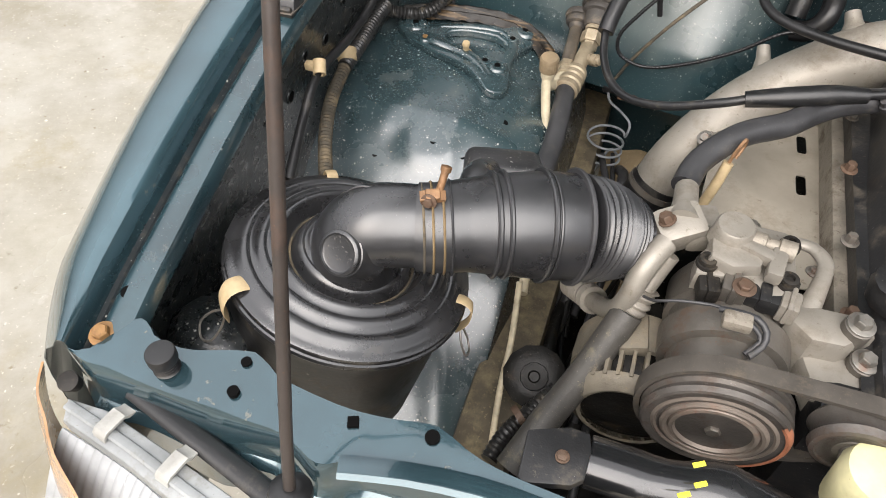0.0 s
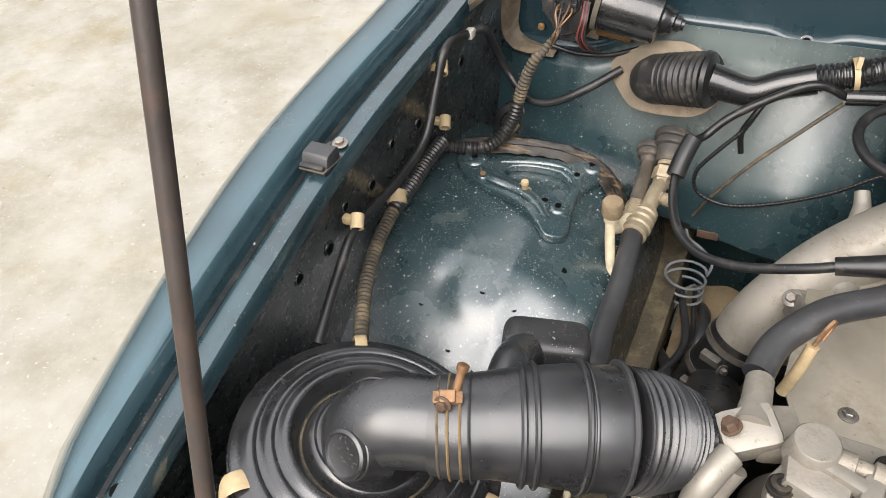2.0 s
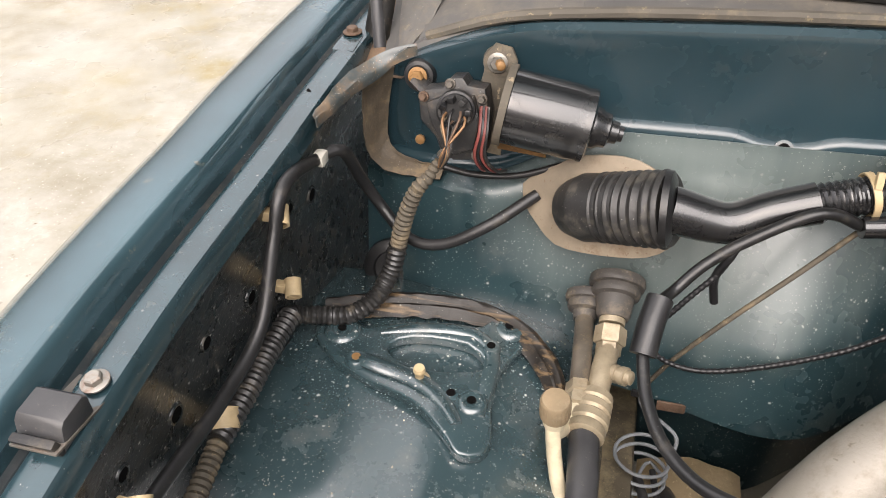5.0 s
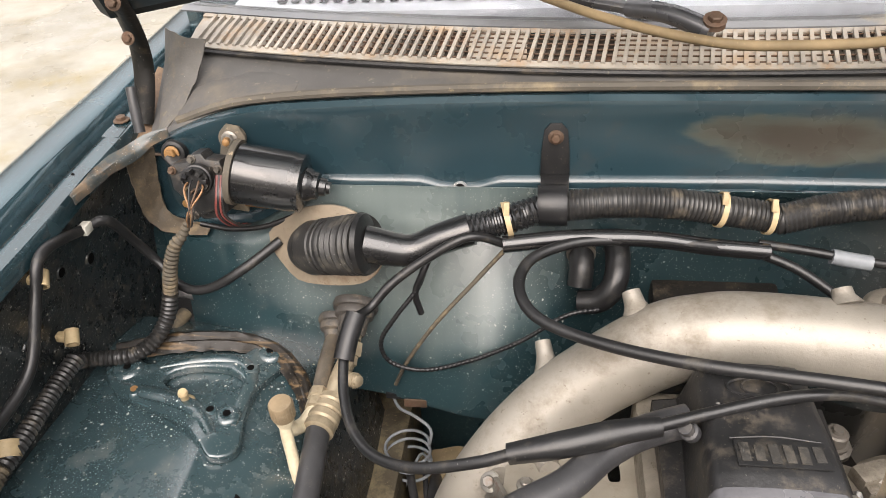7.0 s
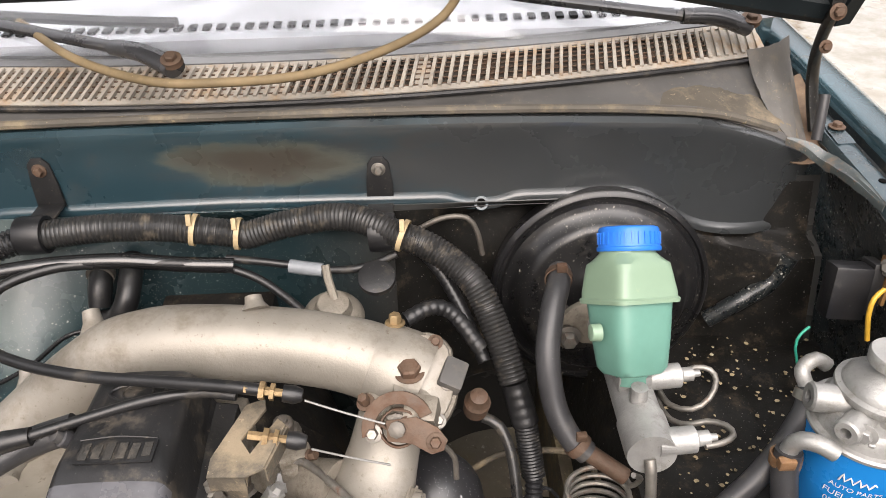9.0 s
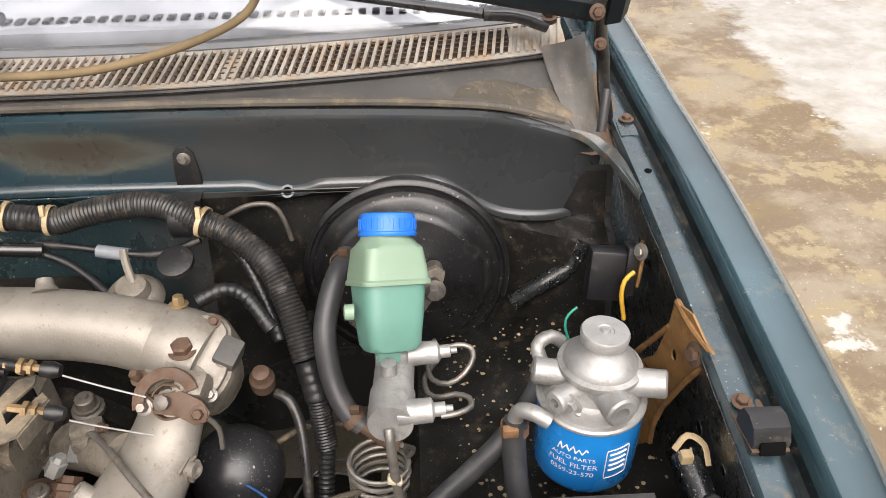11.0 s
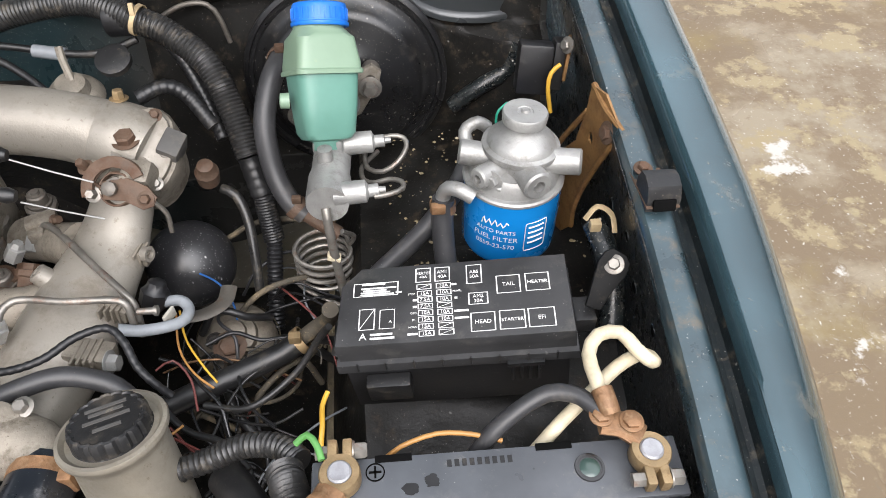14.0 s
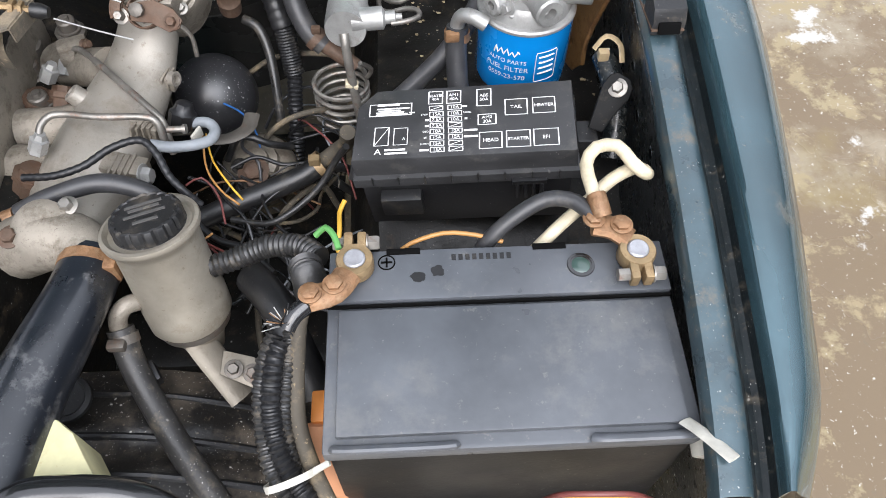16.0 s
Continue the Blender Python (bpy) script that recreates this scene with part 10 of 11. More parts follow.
cable("white_battery_cable", [(0.681, -0.640, 0.905), (0.678, -0.622, 0.910), (0.676, -0.600, 0.914), (0.687, -0.584, 0.918), (0.707, -0.582, 0.917), (0.718, -0.596, 0.912), (0.726, -0.606, 0.910), (0.734, -0.604, 0.902), (0.728, -0.592, 0.897), (0.705, -0.600, 0.892), (0.682, -0.615, 0.88), (0.655, -0.632, 0.865), (0.628, -0.652, 0.85)], 0.0062, cream, "cream-white battery cable looped at the terminal", "cable", seg=14)
cable("battery_cable", [(0.680, -0.648, 0.897), (0.665, -0.630, 0.898), (0.640, -0.622, 0.893), (0.610, -0.632, 0.880), (0.585, -0.645, 0.86), (0.57, -0.65, 0.82)], 0.0075, rubber_grey, "thick black battery cable behind the battery", "cable", seg=14)
cable("orange_wire", [(0.600, -0.646, 0.862), (0.575, -0.640, 0.866), (0.545, -0.638, 0.868), (0.515, -0.644, 0.862), (0.50, -0.65, 0.852)], 0.0022, orange_wire, "orange wire lying behind the battery", "wire")
cable("green_yellow_wire", [(0.452, -0.664, 0.888), (0.448, -0.652, 0.890), (0.440, -0.642, 0.890), (0.430, -0.645, 0.882)], 0.003, green_wire, "green and yellow earth wire at the terminal", "wire")
cable("yellow_wire", [(0.448, -0.562, 0.822), (0.443, -0.575, 0.82), (0.444, -0.60, 0.825), (0.442, -0.618, 0.815), (0.447, -0.628, 0.812)], 0.0026, yellow_wire, "yellow wire hanging beside the fuse box", "wire")
# negative cable bundle at the battery's side
nb = thing("battery_wiring_bundle", (0.42, -0.78, 0.78), "frayed taped wiring bundle beside the battery", "wiring loom")
for pts, r, mt, kw in (([(0.428, -0.712, 0.884), (0.420, -0.722, 0.878), (0.416, -0.745, 0.862), (0.414, -0.775, 0.842), (0.415, -0.80, 0.826), (0.425, -0.83, 0.81), (0.44, -0.86, 0.80)], 0.0075, loom_tan, {}),
                       ([(0.404, -0.742, 0.868), (0.398, -0.758, 0.862), (0.394, -0.79, 0.842), (0.402, -0.825, 0.822), (0.425, -0.86, 0.806)], 0.0095, black, {"ribs": 0.0022, "pitch": 0.006}),
                       ([(0.398, -0.735, 0.868), (0.388, -0.76, 0.855), (0.385, -0.79, 0.835), (0.392, -0.83, 0.815), (0.41, -0.86, 0.80)], 0.0088, loom_mat, {"ribs": 0.0020, "pitch": 0.006}),
                       ([(0.412, -0.730, 0.870), (0.408, -0.76, 0.855), (0.404, -0.80, 0.83), (0.412, -0.84, 0.81)], 0.0075, loom_mat, {"ribs": 0.0016, "pitch": 0.005})):
    bm = B()
    tube(bm, pts, r, 12, 0.008, **kw)
    part("conduit", bm, mt, nb)
bm = B()
tube(bm, [(0.426, -0.716, 0.884), (0.416, -0.724, 0.881), (0.410, -0.732, 0.874)], 0.0085, 12, 0.005)
part("cable_boot", bm, black_satin, nb)
random.seed(4)
for k in range(26):
    o = Vector((0.408, -0.730, 0.874))
    d = Vector((random.uniform(-1, 0.3), random.uniform(-0.4, 0.7), random.uniform(0.1, 1.0))).normalized()
    bm = B()
    tube(bm, [o, o + d * 0.009, o + d * random.uniform(0.014, 0.022) + Vector((0, 0, -0.003))], 0.0005, 5, 0.006)
    part("frayed_strand", bm, (zinc, black, copper)[k % 3], nb)
bm = B()
lathe(bm, (0.408, -0.838, 0.812), (0.3, -0.8, -0.4), [(0, 0.022), (0, 0.0235), (0.006, 0.0235), (0.006, 0.022)], 24, cap=False)
box(bm, (0.430, -0.838, 0.822), (0.03, 0.005, 0.004), 0.001, (0, -25, 20))
part("cable_tie", bm, white_clip, nb, "pale cable tie")
bm = B()
box(bm, (0.428, -0.775, 0.79), (0.014, 0.030, 0.030), 0.003)
lone("orange_connector", bm, copper_wire, "orange plastic tab beside the battery", "connector")
bm = B()
tube(bm, [(0.434, -0.79, 0.80), (0.432, -0.81, 0.77), (0.436, -0.83, 0.73), (0.44, -0.84, 0.68)], 0.018, 10, 0.01, flat=0.25)
lone("battery_strap", bm, mat("faded_orange_strap", (0.42, 0.20, 0.10), 0.6, bump=0.1), "faded orange strap at the battery's side", "strap")
bm = B()
tube(bm, [(0.727, -0.826, 0.869), (0.734, -0.838, 0.878), (0.742, -0.851, 0.884), (0.750, -0.864, 0.889)], 0.0065, 10, 0.006, flat=0.25)
lone("white_cable_tie", bm, white_clip, "white cable tie at the battery corner", "cable tie")
bm = B()
box(bm, (0.745, -0.842, 0.850), (0.014, 0.016, 0.022), 0.004, (10, 20, 0))
lone("white_clip", bm, white_clip, "cracked white clip on the battery corner", "clip")
for k, mt in enumerate((red_wire, yellow_wire, blue_wire, green_wire)):
    cable("loose_wire", [(0.616 + 0.006 * k, -0.868, 0.811), (0.626 + 0.008 * k, -0.872, 0.843 - 0.004 * k), (0.651 + 0.004 * k, -0.876, 0.856 - 0.005 * k), (0.681, -0.876, 0.849 - 0.005 * k), (0.706, -0.872, 0.811)], 0.0024, mt, "coloured wire looping before the battery", "wire", "coloured wires")
bm = B()
box(bm, (0.585, -0.75, 0.645), (0.33, 0.22, 0.012), 0.004)
lone("battery_tray", bm, soot, "sooty steel battery tray under the battery", "battery tray")

# ---- power steering reservoir ----
ps = thing("power_steering_reservoir", (0.265, -0.61, 0.70), "grey metal steering fluid reservoir with black cap", "fluid reservoir")
pb, pt = Vector((0.272, -0.628, 0.715)), Vector((0.260, -0.594, 0.838))
pd = (pt - pb).normalized()
bm = B()
lathe(bm, pb, pd, [(-0.006, 0.030), (-0.003, 0.040), (0.004, 0.0445), (0.030, 0.0448), (0.034, 0.0438), (0.11, 0.0428), (0.118, 0.0445), (0.122, 0.0485), (0.126, 0.0495), (0.129, 0.0485), (0.130, 0.045), (0.126, 0.041)], 56)
part("can", bm, mat("dusty_tin_can", (0.33, 0.30, 0.245), 0.5, 0.5, (0.2, 0.165, 0.115), 0.3, 16, 0.25, 0.2, 260), ps, "dusty pale tin can")
bm = B()
n = 18
c0 = pb + pd * 0.122
lathe(bm, c0, pd, [(0, 0.036), (0.004, 0.036), (0.005, 0.034)], 40)
f = Matrix.Translation(c0 + pd * 0.005) @ axes_of(pd)
rings = []
for z, sc in ((0.0, 1.0), (0.012, 1.0), (0.015, 0.96), (0.016, 0.90), (0.0145, 0.86)):
    rings.append([bm.verts.new(f @ Vector(((0.0355 - 0.0022 * (k % 4 == 0)) * sc * math.cos(2 * math.pi * k / 72), (0.0355 - 0.0022 * (k % 4 == 0)) * sc * math.sin(2 * math.pi * k / 72), z))) for k in range(72)])
for r0, r1 in zip(rings, rings[1:]):
    for k in range(72):
        bm.faces.new((r0[k], r0[(k + 1) % 72], r1[(k + 1) % 72], r1[k]))
bm.faces.new(rings[-1])
cap = part("cap", bm, black_dusty, ps, "dusty black ribbed screw cap")
for k, (w, dy) in enumerate(((0.024, 0.012), (0.040, 0.0), (0.030, -0.009), (0.036, -0.016))):
    bm = B()
    bmesh.ops.create_cube(bm, size=1.0, matrix=f @ Matrix.Translation((0, dy, 0.0150)) @ Matrix.Diagonal((w, 0.004, 0.0008, 1)))
    part("raised_line", bm, cowl_mat, cap)
bm = B()
tube(bm, [pb + Vector((0.0, -0.012, 0.014)), pb + Vector((0.010, -0.030, -0.012)), pb + Vector((0.032, -0.055, -0.04)), pb + Vector((0.050, -0.075, -0.06))], 0.017, 10, 0.01, flat=0.35)
plate(bm, [(-0.022, 0.016), (0.012, 0.016), (0.036, 0.004), (0.040, -0.010), (0.020, -0.016), (-0.018, -0.010)], frame_of(pb + Vector((0.050, -0.055, -0.030)), (1, -0.25, -0.1), (0.1, 1, 0.3)), 0.003, bevel=0.0006)
bk = part("bracket", bm, mat("dusty_zinc_bracket", (0.23, 0.205, 0.165), 0.5, 0.5, (0.17, 0.135, 0.09), 0.32, 22.0, 0.2, 0.25), ps, "dusty zinc mounting bracket")
bm = B()
lathe(bm, pb, pd, [(-0.052, 0.016), (-0.050, 0.021), (-0.034, 0.025), (-0.016, 0.034), (-0.010, 0.0375), (-0.002, 0.040)], 44)
part("lower_cone", bm, bk.data.materials[0], ps, "narrowing foot of the tin can")
bm = B()
lathe(bm, pb - pd * 0.012, pd, [(0, 0.0365), (0, 0.0385), (0.010, 0.0415), (0.010, 0.0395)], 44, cap=False)
part("clamp_band", bm, steel_dark, ps)
for o in (Vector((0.046, -0.058, -0.022)), Vector((0.066, -0.062, -0.026))):
    bolt(bk, pb + o, (0.1, -0.3, 0.9), 0.0065, 0.007, steel_dark)
bm = B()
tube(bm, [(0.238, -0.634, 0.760), (0.222, -0.645, 0.768), (0.212, -0.655, 0.758), (0.212, -0.665, 0.738)], 0.0095, 14, 0.005)
part("outlet_pipe", bm, alu_dull, ps)
psh = thing("steering_hose", (0.28, -0.74, 0.66), "dirty black rubber steering hose below the reservoir", "hose")
bm = B()
tube(bm, [(0.212, -0.660, 0.748), (0.222, -0.690, 0.722), (0.245, -0.730, 0.70), (0.275, -0.775, 0.68), (0.31, -0.82, 0.66), (0.34, -0.87, 0.65)], 0.0138, 18, 0.01)
part("hose", bm, mat("mud_flecked_hose", (0.030, 0.029, 0.028), 0.42, 0.0, (0.15, 0.125, 0.09), 0.32, 30.0, 0.9, 0.25, spec=0.4), psh, "mud-flecked rubber hose")
bm = B()
lathe(bm, (0.213, -0.664, 0.742), (0.2, -0.7, -0.6), [(0, 0.0138), (0, 0.0158), (0.010, 0.0158), (0.010, 0.0138)], 20, cap=False)
box(bm, (0.214, -0.682, 0.752), (0.018, 0.010, 0.010), 0.002)
part("clip", bm, steel_dark, psh)
# radiator hose and thermostat neck
rh = thing("radiator_hose", (0.17, -0.68, 0.76), "thick glossy black radiator hose with orange clamp", "radiator hose")
bm = B()
tube(bm, [(0.190, -0.600, 0.790), (0.186, -0.640, 0.793), (0.172, -0.690, 0.790), (0.155, -0.745, 0.785), (0.145, -0.81, 0.78), (0.14, -0.87, 0.78)], 0.03, 28, 0.01, radii=[0.030, 0.031, 0.034, 0.036, 0.037, 0.037])
part("hose", bm, mat("smeared_radiator_hose", (0.008, 0.010, 0.014), 0.3, 0.0, (0.16, 0.16, 0.16), 0.2, 30.0, 0.1, 0.1, coat=0.5), rh, "glossy blue-black hose with pale smears")
bm = B()
lathe(bm, (0.189, -0.606, 0.791), (-0.03, -1, 0.02), [(0, 0.0295), (0, 0.0315), (0.012, 0.0315), (0.012, 0.0295)], 36, cap=False)
box(bm, (0.216, -0.616, 0.800), (0.014, 0.022, 0.026), 0.003)
part("worm_clamp", bm, copper, rh, "rust-orange worm clamp")
bm = B()
tube(bm, [(0.10, -0.570, 0.770), (0.135, -0.575, 0.790), (0.172, -0.585, 0.795), (0.190, -0.605, 0.791)], 0.03, 20, 0.008, radii=[0.034, 0.034, 0.031, 0.027])
lathe(bm, (0.14, -0.57, 0.80), (0, -0.3, 1), [(0, 0.03), (0.018, 0.028), (0.024, 0.018)], 24)
nk = part("thermostat_neck", bm, alu_dull, rh, "cast alloy coolant neck")
bolt(nk, (0.112, -0.585, 0.812), (0, -0.2, 1), 0.008, 0.007, rusty)
bolt(nk, (0.165, -0.555, 0.82), (0, -0.2, 1), 0.007, 0.007, steel)
# shroud and bottle at the front
fcw = thing("fan_cowl", (0.22, -0.76, 0.60), "mud-dusted black moulded fan cowl behind the radiator", "fan cowl")
bm = B()


def cowl_pt(u, v):
    x, y = 0.06 + 0.33 * u, -0.665 - 0.20 * v
    z = 0.700 - 0.22 * max(0.0, u - 0.45) ** 1.5 - 0.05 * (1 - v) ** 2 + 0.012 / (1 + math.exp((v - 0.42) * 40)) - 0.012 / (1 + math.exp((v - 0.68 + 0.2 * u) * 40))
    return Vector((x, y, z + 0.002 * noise.noise((u * 8, v * 8, 1))))


sheet(bm, 30, 30, cowl_pt, 0.003)
part("panel", bm, mat("mud_dusted_cowl", (0.013, 0.012, 0.011), 0.34, 0.0, (0.135, 0.108, 0.078), 0.44, 11.0, 1.3, 0.35, spec=0.5), fcw)
for v in (0.15, 0.40, 0.62):
    bm = B()
    tube(bm, [cowl_pt(u, v + 0.06 * u) + Vector((0, 0, 0.003)) for u in np.linspace(0.02, 0.95, 8)], 0.0045, 8, 0.02)
    part("moulded_rib", bm, black_dusty, fcw)
bm = B()
lathe(bm, (0.150, -0.715, 0.700), (0.1, -0.1, 1), [(0, 0.026), (0.004, 0.025), (0.005, 0.020), (0.003, 0.018), (0.003, 0.002)], 30)
part("moulded_boss", bm, black_dusty, fcw)
for q in ((0.205, -0.672, 0.705), (0.235, -0.690, 0.70)):
    bm = B()
    box(bm, q, (0.012, 0.025, 0.020), 0.003, (10, 0, 30))
    part("tab", bm, black, fcw)
bm = B()
sd = [(0.164, -0.827, 0.785), (0.161, -0.798, 0.785), (0.160, -0.773, 0.785), (0.171, -0.766, 0.785), (0.189, -0.769, 0.785), (0.206, -0.782, 0.785), (0.222, -0.806, 0.785), (0.237, -0.827, 0.785), (0.245, -0.850, 0.785), (0.169, -0.847, 0.785)]
plate(bm, [(x, y) for x, y, z in sd], pose(0, 0, 0.72), 0.065, bevel=0.003)
lone("washer_bottle", bm, yellow_tank, "yellowed translucent plastic bottle by the radiator", "bottle")
bm = B()
tube(bm, [(0.169, -0.855, 0.810), (0.190, -0.843, 0.812), (0.222, -0.841, 0.812), (0.263, -0.844, 0.810), (0.293, -0.851, 0.800), (0.320, -0.866, 0.790)], 0.013, 14, 0.01, flat=0.8)
lone("radiator_top_tank", bm, black_satin, "black plastic radiator top tank", "radiator tank")

# ---- pump sphere, injection pump and loose wiring ----
sp = thing("vacuum_canister", (0.235, -0.245, 0.58), "speckled black domed canister beside the engine", "canister")
bm = B()
sc, sr = Vector((0.239, -0.245, 0.660)), 0.060
lathe(bm, sc, (0.05, -0.12, 1), [(sr * math.sin(radians(a)), sr * math.cos(radians(a))) for a in range(-60, 90, 6)] + [(sr, 0.0015)], 56)
dome = part("dome", bm, mat("speckled_black_dome", (0.020, 0.020, 0.022), 0.38, 0, (0.06, 0.06, 0.058), 0.15, 14, 1.6, 0.1, speck_color=(0.7, 0.7, 0.68), spec=0.7), sp)
bm = B()
lathe(bm, sc, (0.05, -0.12, 1), [(-0.006, 0.0565), (-0.006, 0.0595), (0.002, 0.0595), (0.002, 0.0565)], 48, cap=False)
part("seam", bm, black, sp)
bm = B()
tube(bm, [(0.185, -0.23, 0.66), (0.19, -0.25, 0.62), (0.23, -0.26, 0.595), (0.28, -0.25, 0.61)], 0.01, 8, 0.01, flat=0.3)
part("mounting_strap", bm, black_dusty, sp)
ip = thing("injection_pump", (0.315, -0.40, 0.60), "grimy brown injection pump deep beside the engine", "pump")
bm = B()
lathe(bm, (0.305, -0.345, 0.585), (0.05, -0.35, 1), [(0, 0.05), (0.04, 0.052), (0.060, 0.050), (0.072, 0.040), (0.076, 0.030), (0.086, 0.028), (0.088, 0.018), (0.096, 0.016), (0.098, 0.006)], 40)
part("body", bm, mat("brown_stained_pump", (0.20, 0.175, 0.14), 0.45, 0.4, (0.11, 0.08, 0.05), 0.36, 26.0, 0.2, 0.4, 200), ip, "brown stained metal pump body")
bm = B()
lathe(bm, (0.305, -0.345, 0.585), (0.05, -0.35, 1), [(0.038, 0.054), (0.045, 0.0555), (0.052, 0.054)], 40, cap=False)
part("clamp_ring", bm, rail_mat, ip)
bolt(ip, (0.309, -0.397, 0.672), (0.05, -0.4, 1), 0.013, 0.008, rusty)
bolt(ip, (0.290, -0.387, 0.672), (0.05, -0.4, 1), 0.007, 0.008, soot)
bm = B()
tube(bm, [(0.270, -0.396, 0.735), (0.288, -0.385, 0.725), (0.308, -0.365, 0.720), (0.312, -0.340, 0.720)], 0.010, 10, 0.008, flat=0.35)
part("stay", bm, steel_dark, ip)
gh = thing("vacuum_switch", (0.245, -0.385, 0.73), "black vacuum switch with a bent grey hose", "valve")
bm = B()
lathe(bm, (0.238, -0.393, 0.755), (0.3, 0.35, 0.8), [(0, 0.013), (0.006, 0.0165), (0.022, 0.0165), (0.026, 0.012), (0.034, 0.010), (0.036, 0.006)], 8)
part("switch", bm, black, gh)
bm = B()
tube(bm, [(0.254, -0.392, 0.762), (0.272, -0.394, 0.765), (0.283, -0.406, 0.765), (0.281, -0.422, 0.766), (0.267, -0.433, 0.770), (0.242, -0.443, 0.778), (0.220, -0.447, 0.788)], 0.0066, 14, 0.005)
part("hose", bm, gray_hose, gh)
bm = B()
box(bm, (0.264, -0.417, 0.768), (0.004, 0.018, 0.014), 0.001, (0, 0, -25))
part("tag", bm, white_clip, gh, "white tape tag")
cable("black_harness", [(0.097, -0.499, 0.800), (0.132, -0.502, 0.805), (0.164, -0.494, 0.810), (0.192, -0.474, 0.815), (0.222, -0.467, 0.818), (0.240, -0.481, 0.812), (0.253, -0.502, 0.800), (0.268, -0.516, 0.790), (0.283, -0.522, 0.770)], 0.0046, black, "taped black harness across the intake", "wire", ribs=0.0006, pitch=0.009)
cable("coolant_hose", [(0.095, -0.535, 0.785), (0.13, -0.525, 0.797), (0.18, -0.51, 0.80), (0.225, -0.515, 0.79), (0.25, -0.53, 0.775)], 0.0105, rubber_grey, "short weathered coolant hose on the intake", "hose", seg=14)
bm = B()
lathe(bm, (0.092, -0.537, 0.784), (-1, -0.3, -0.2), [(0, 0.0095), (0.012, 0.0095), (0.014, 0.006)], 18)
lone("hose_plug", bm, copper, "rust-red plug in the hose end", "plug")
hs2 = thing("lower_hose", (0.38, -0.45, 0.66), "long black hose with a bronze fitting behind the fuse box", "hose")
bm = B()
tube(bm, [(0.245, -0.49, 0.69), (0.29, -0.475, 0.70), (0.34, -0.455, 0.705), (0.385, -0.44, 0.715), (0.405, -0.43, 0.725)], 0.0135, 16, 0.01)
part("hose", bm, rubber, hs2)
bm = B()
lathe(bm, (0.400, -0.433, 0.722), (0.6, 0.25, 0.3), [(0, 0.0145), (0, 0.0165), (0.010, 0.0165), (0.010, 0.0145)], 20, cap=False)
box(bm, (0.400, -0.44, 0.742), (0.014, 0.010, 0.012), 0.002)
part("clamp", bm, brass, hs2)
bm = B()
tube(bm, [(0.405, -0.43, 0.725), (0.425, -0.425, 0.74), (0.440, -0.43, 0.76), (0.445, -0.44, 0.79)], 0.0095, 12, 0.008)
part("elbow", bm, loom_tan, hs2)
cable("side_conduit", [(0.28, -0.615, 0.775), (0.33, -0.605, 0.785), (0.37, -0.60, 0.80), (0.405, -0.61, 0.812), (0.425, -0.63, 0.82)], 0.0125, loom_mat, "ribbed conduit running to the battery", "wiring loom", ribs=0.002, pitch=0.006, seg=14)
cable("side_hose", [(0.34, -0.60, 0.74), (0.37, -0.64, 0.75), (0.39, -0.68, 0.74), (0.41, -0.72, 0.70)], 0.019, rubber, "bent black hose beside the battery", "hose", seg=16)
bm = B()
tube(bm, [(0.412, -0.64, 0.822), (0.418, -0.66, 0.83), (0.424, -0.68, 0.835)], 0.017, 16, ribs=0.003, pitch=0.005)
lone("conduit_end", bm, loom_mat, "open ribbed conduit end by the terminal", "conduit")
for k, (pts, mt) in enumerate((([(0.262, -0.385, 0.735), (0.272, -0.42, 0.725), (0.295, -0.455, 0.72), (0.312, -0.475, 0.715)], yellow_wire), ([(0.258, -0.388, 0.735), (0.265, -0.43, 0.722), (0.285, -0.462, 0.718), (0.308, -0.480, 0.712)], orange_wire),
                               ([(0.25, -0.47, 0.74), (0.265, -0.455, 0.735), (0.285, -0.475, 0.725), (0.295, -0.51, 0.715)], red_wire), ([(0.27, -0.53, 0.72), (0.30, -0.56, 0.715), (0.335, -0.575, 0.72), (0.36, -0.60, 0.715)], red_wire),
                               ([(0.30, -0.50, 0.71), (0.35, -0.51, 0.715), (0.40, -0.485, 0.735), (0.43, -0.465, 0.77), (0.445, -0.47, 0.80)], loom_mat), ([(0.25, -0.50, 0.735), (0.29, -0.54, 0.73), (0.33, -0.56, 0.735), (0.36, -0.59, 0.73)], rubber),
                               ([(0.29, -0.54, 0.74), (0.26, -0.575, 0.745), (0.28, -0.60, 0.75)], orange_wire), ([(0.255, -0.285, 0.69), (0.29, -0.31, 0.69), (0.31, -0.34, 0.68), (0.318, -0.38, 0.67)], blue_wire),
                               ([(0.26, -0.55, 0.76), (0.31, -0.575, 0.755), (0.35, -0.60, 0.75), (0.36, -0.62, 0.74)], red_wire))):
    cable("loose_wire", pts, 0.0040 if mt in (loom_mat, rubber) else 0.0014, mt, "thin loose engine wire among the harnesses", "wire", "loose engine wires")
rngw = random.Random(77)
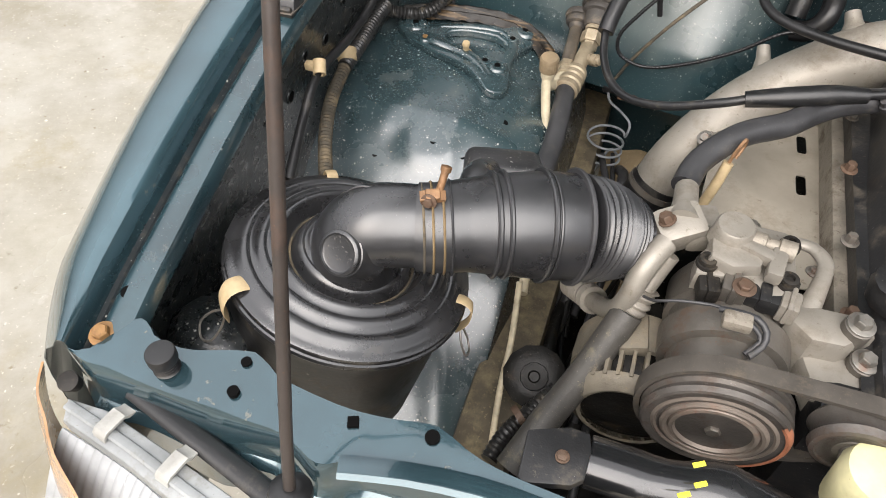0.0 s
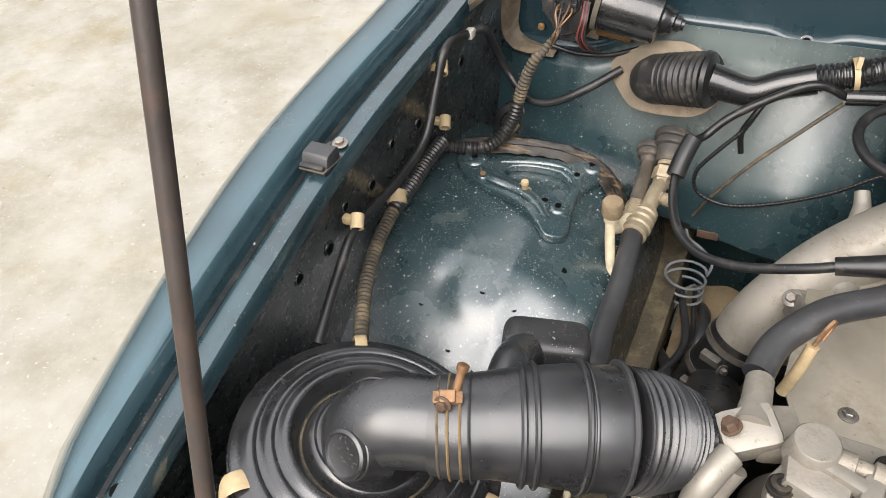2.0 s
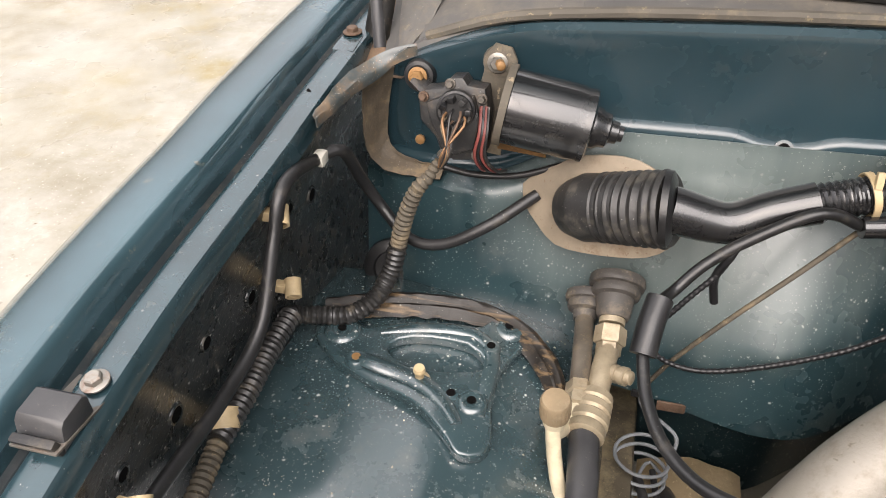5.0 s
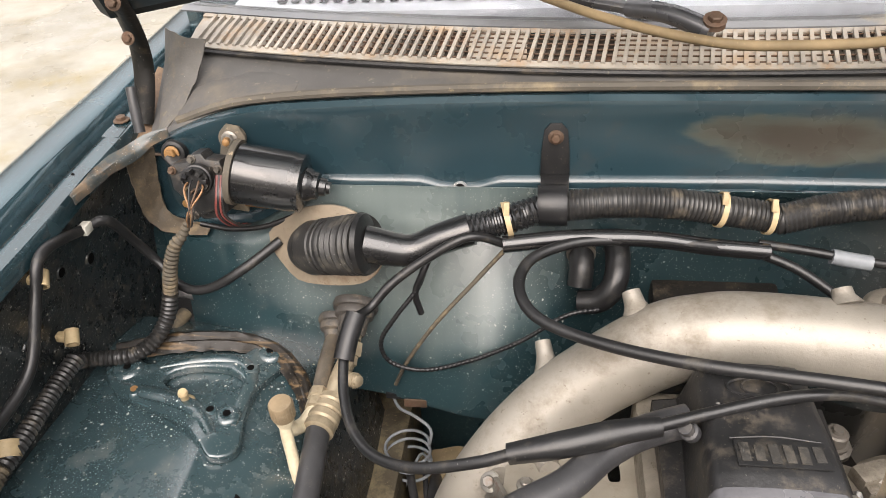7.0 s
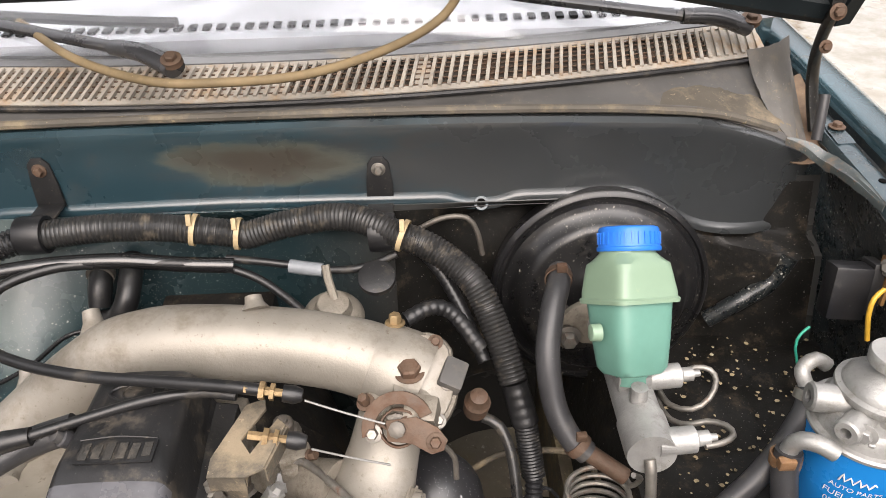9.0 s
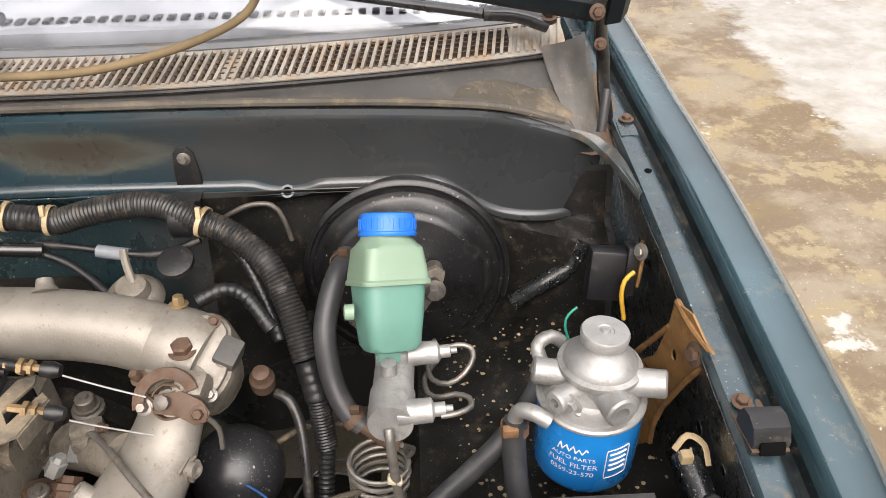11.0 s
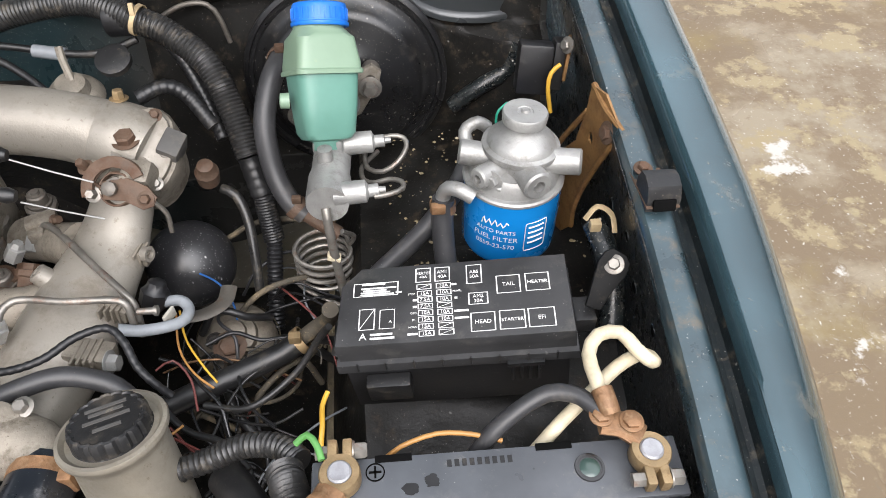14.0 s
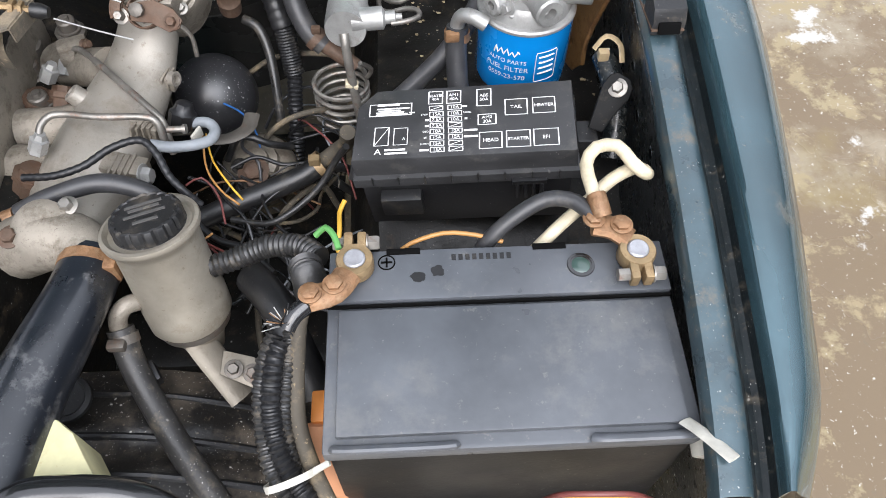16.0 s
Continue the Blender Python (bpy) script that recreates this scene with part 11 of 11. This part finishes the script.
for k in range(22):
    x, y, z = rngw.uniform(0.26, 0.34), rngw.uniform(-0.60, -0.40), rngw.uniform(0.645, 0.705)
    a, pts = rngw.uniform(-0.9, 0.9) + (0.0 if k % 3 else 1.4), []
    for j in range(5):
        pts.append((min(0.425, max(0.24, x)), max(-0.63, min(-0.36, y)), z))
        x, y, z = x + 0.034 * math.cos(a), y + 0.034 * math.sin(a), min(0.715, max(0.635, z + rngw.uniform(-0.014, 0.014)))
        a += rngw.uniform(-0.8, 0.8)
    cable("loose_wire", pts, rngw.choice((0.0011, 0.0014, 0.0018, 0.0026)), (rubber, black_satin, loom_mat, rubber, black_satin, loom_tan, rubber, loom_mat)[k % 8], "thin loose engine wire among the harnesses", "wire", "loose engine wires")
cable("throttle_sensor_lead", [(0.300, -0.215, 0.77), (0.318, -0.225, 0.765), (0.330, -0.245, 0.74), (0.335, -0.275, 0.70), (0.336, -0.30, 0.66)], 0.0065, loom_mat, "dusty sensor lead hanging by the throttle", "cable")
bm = B()
lathe(bm, (0.290, -0.225, 0.795), (0.1, -0.3, 1), [(0, 0.014), (0.02, 0.015), (0.024, 0.012), (0.034, 0.010), (0.036, 0.005)], 16)
lone("rusty_sender", bm, rusty, "rusty temperature sender behind the throttle", "sensor")
cable("vacuum_hose", [(0.215, -0.165, 0.88), (0.245, -0.15, 0.885), (0.27, -0.15, 0.872), (0.30, -0.175, 0.84)], 0.010, rubber, "taped black hose behind the throttle", "hose", ribs=0.0012, pitch=0.009)
cable("vacuum_hose", [(0.238, -0.07, 0.905), (0.262, -0.09, 0.88), (0.285, -0.125, 0.845), (0.305, -0.165, 0.81)], 0.009, rubber, "black hose beside the main conduit", "hose", ribs=0.001, pitch=0.009)
cable("bulkhead_pipe", [(0.22, -0.03, 0.905), (0.26, -0.028, 0.925), (0.292, -0.028, 0.925), (0.305, -0.03, 0.905), (0.312, -0.032, 0.87)], 0.0035, steel_dark, "thin steel pipe on the bulkhead", "pipe")
cable("cable_connector", [(0.075, -0.078, 0.898), (0.095, -0.080, 0.895), (0.115, -0.082, 0.893)], 0.0085, gray_hose, "grey cable connector block at the bulkhead", "connector")
cable("bulkhead_cable", [(0.0, -0.072, 0.908), (0.05, -0.076, 0.903), (0.13, -0.083, 0.893), (0.17, -0.08, 0.895), (0.205, -0.072, 0.905)], 0.005, rubber, "black cable under the main loom", "cable")
cable("bulkhead_cable", [(0.0, -0.078, 0.900), (0.04, -0.09, 0.888), (0.075, -0.11, 0.872), (0.10, -0.13, 0.86)], 0.0055, rubber, "black cable dropping to the actuator", "cable")

# ---- wipers and washer hose ----
arm_satin = mat("weathered_satin_arm", (0.055, 0.056, 0.060), 0.27, 0.35, (0.14, 0.125, 0.10), 0.18, 30.0, 0.2, 0.08, spec=0.6)


def wiper(pivot, elbow, tip, blade):
    w = thing("windscreen_wiper", pivot, "black windscreen wiper with a rusty pivot nut", "wiper", "windscreen wipers")
    bm = B()
    tube(bm, [pivot, Vector(pivot).lerp(Vector(elbow), 0.5) + Vector((0, 0, 0.006)), elbow], 0.015, 16, 0.008, radii=[0.017, 0.016, 0.0145], flat=0.7)
    part("arm_head", bm, arm_satin, w)
    bm = B()
    tube(bm, [elbow, Vector(elbow).lerp(Vector(tip), 0.5), tip], 0.0125, 12, 0.02, flat=0.6)
    part("arm", bm, arm_satin, w)
    bm = B()
    tube(bm, blade, 0.008, 8, 0.02, flat=0.9)
    part("blade", bm, rubber, w)
    bm = B()
    lathe(bm, Vector(pivot) + Vector((0, -0.002, 0.008)), (0, -0.35, 0.94), [(0, 0.013), (0.005, 0.012), (0.007, 0.009)], 20)
    cp = part("pivot_cap", bm, rusty, w)
    bolt(cp, Vector(pivot) + Vector((0, -0.005, 0.014)), (0, -0.35, 0.94), 0.008, 0.006, rusty)
    return w


wiper((-0.054, 0.066, 1.094), (-0.14, 0.118, 1.104), (-0.50, 0.255, 1.132), [(-0.60, 0.270, 1.135), (-0.40, 0.225, 1.122), (-0.20, 0.20, 1.112), (-0.08, 0.19, 1.108)])
wiper((0.672, 0.145, 1.092), (0.584, 0.150, 1.108), (0.25, 0.235, 1.135), [(0.50, 0.215, 1.122), (0.30, 0.225, 1.130), (0.10, 0.25, 1.135), (-0.02, 0.26, 1.135)])
cable("washer_hose", [(-0.29, 0.20, 1.113), (-0.171, 0.069, 1.110), (-0.065, 0.004, 1.105), (0.017, -0.008, 1.105), (0.114, 0.002, 1.107), (0.205, 0.060, 1.112), (0.27, 0.11, 1.13), (0.30, 0.10, 1.18), (0.31, 0.06, 1.24)], 0.0055, hose_brown, "dusty brown washer hose lying over the cowl", "hose")
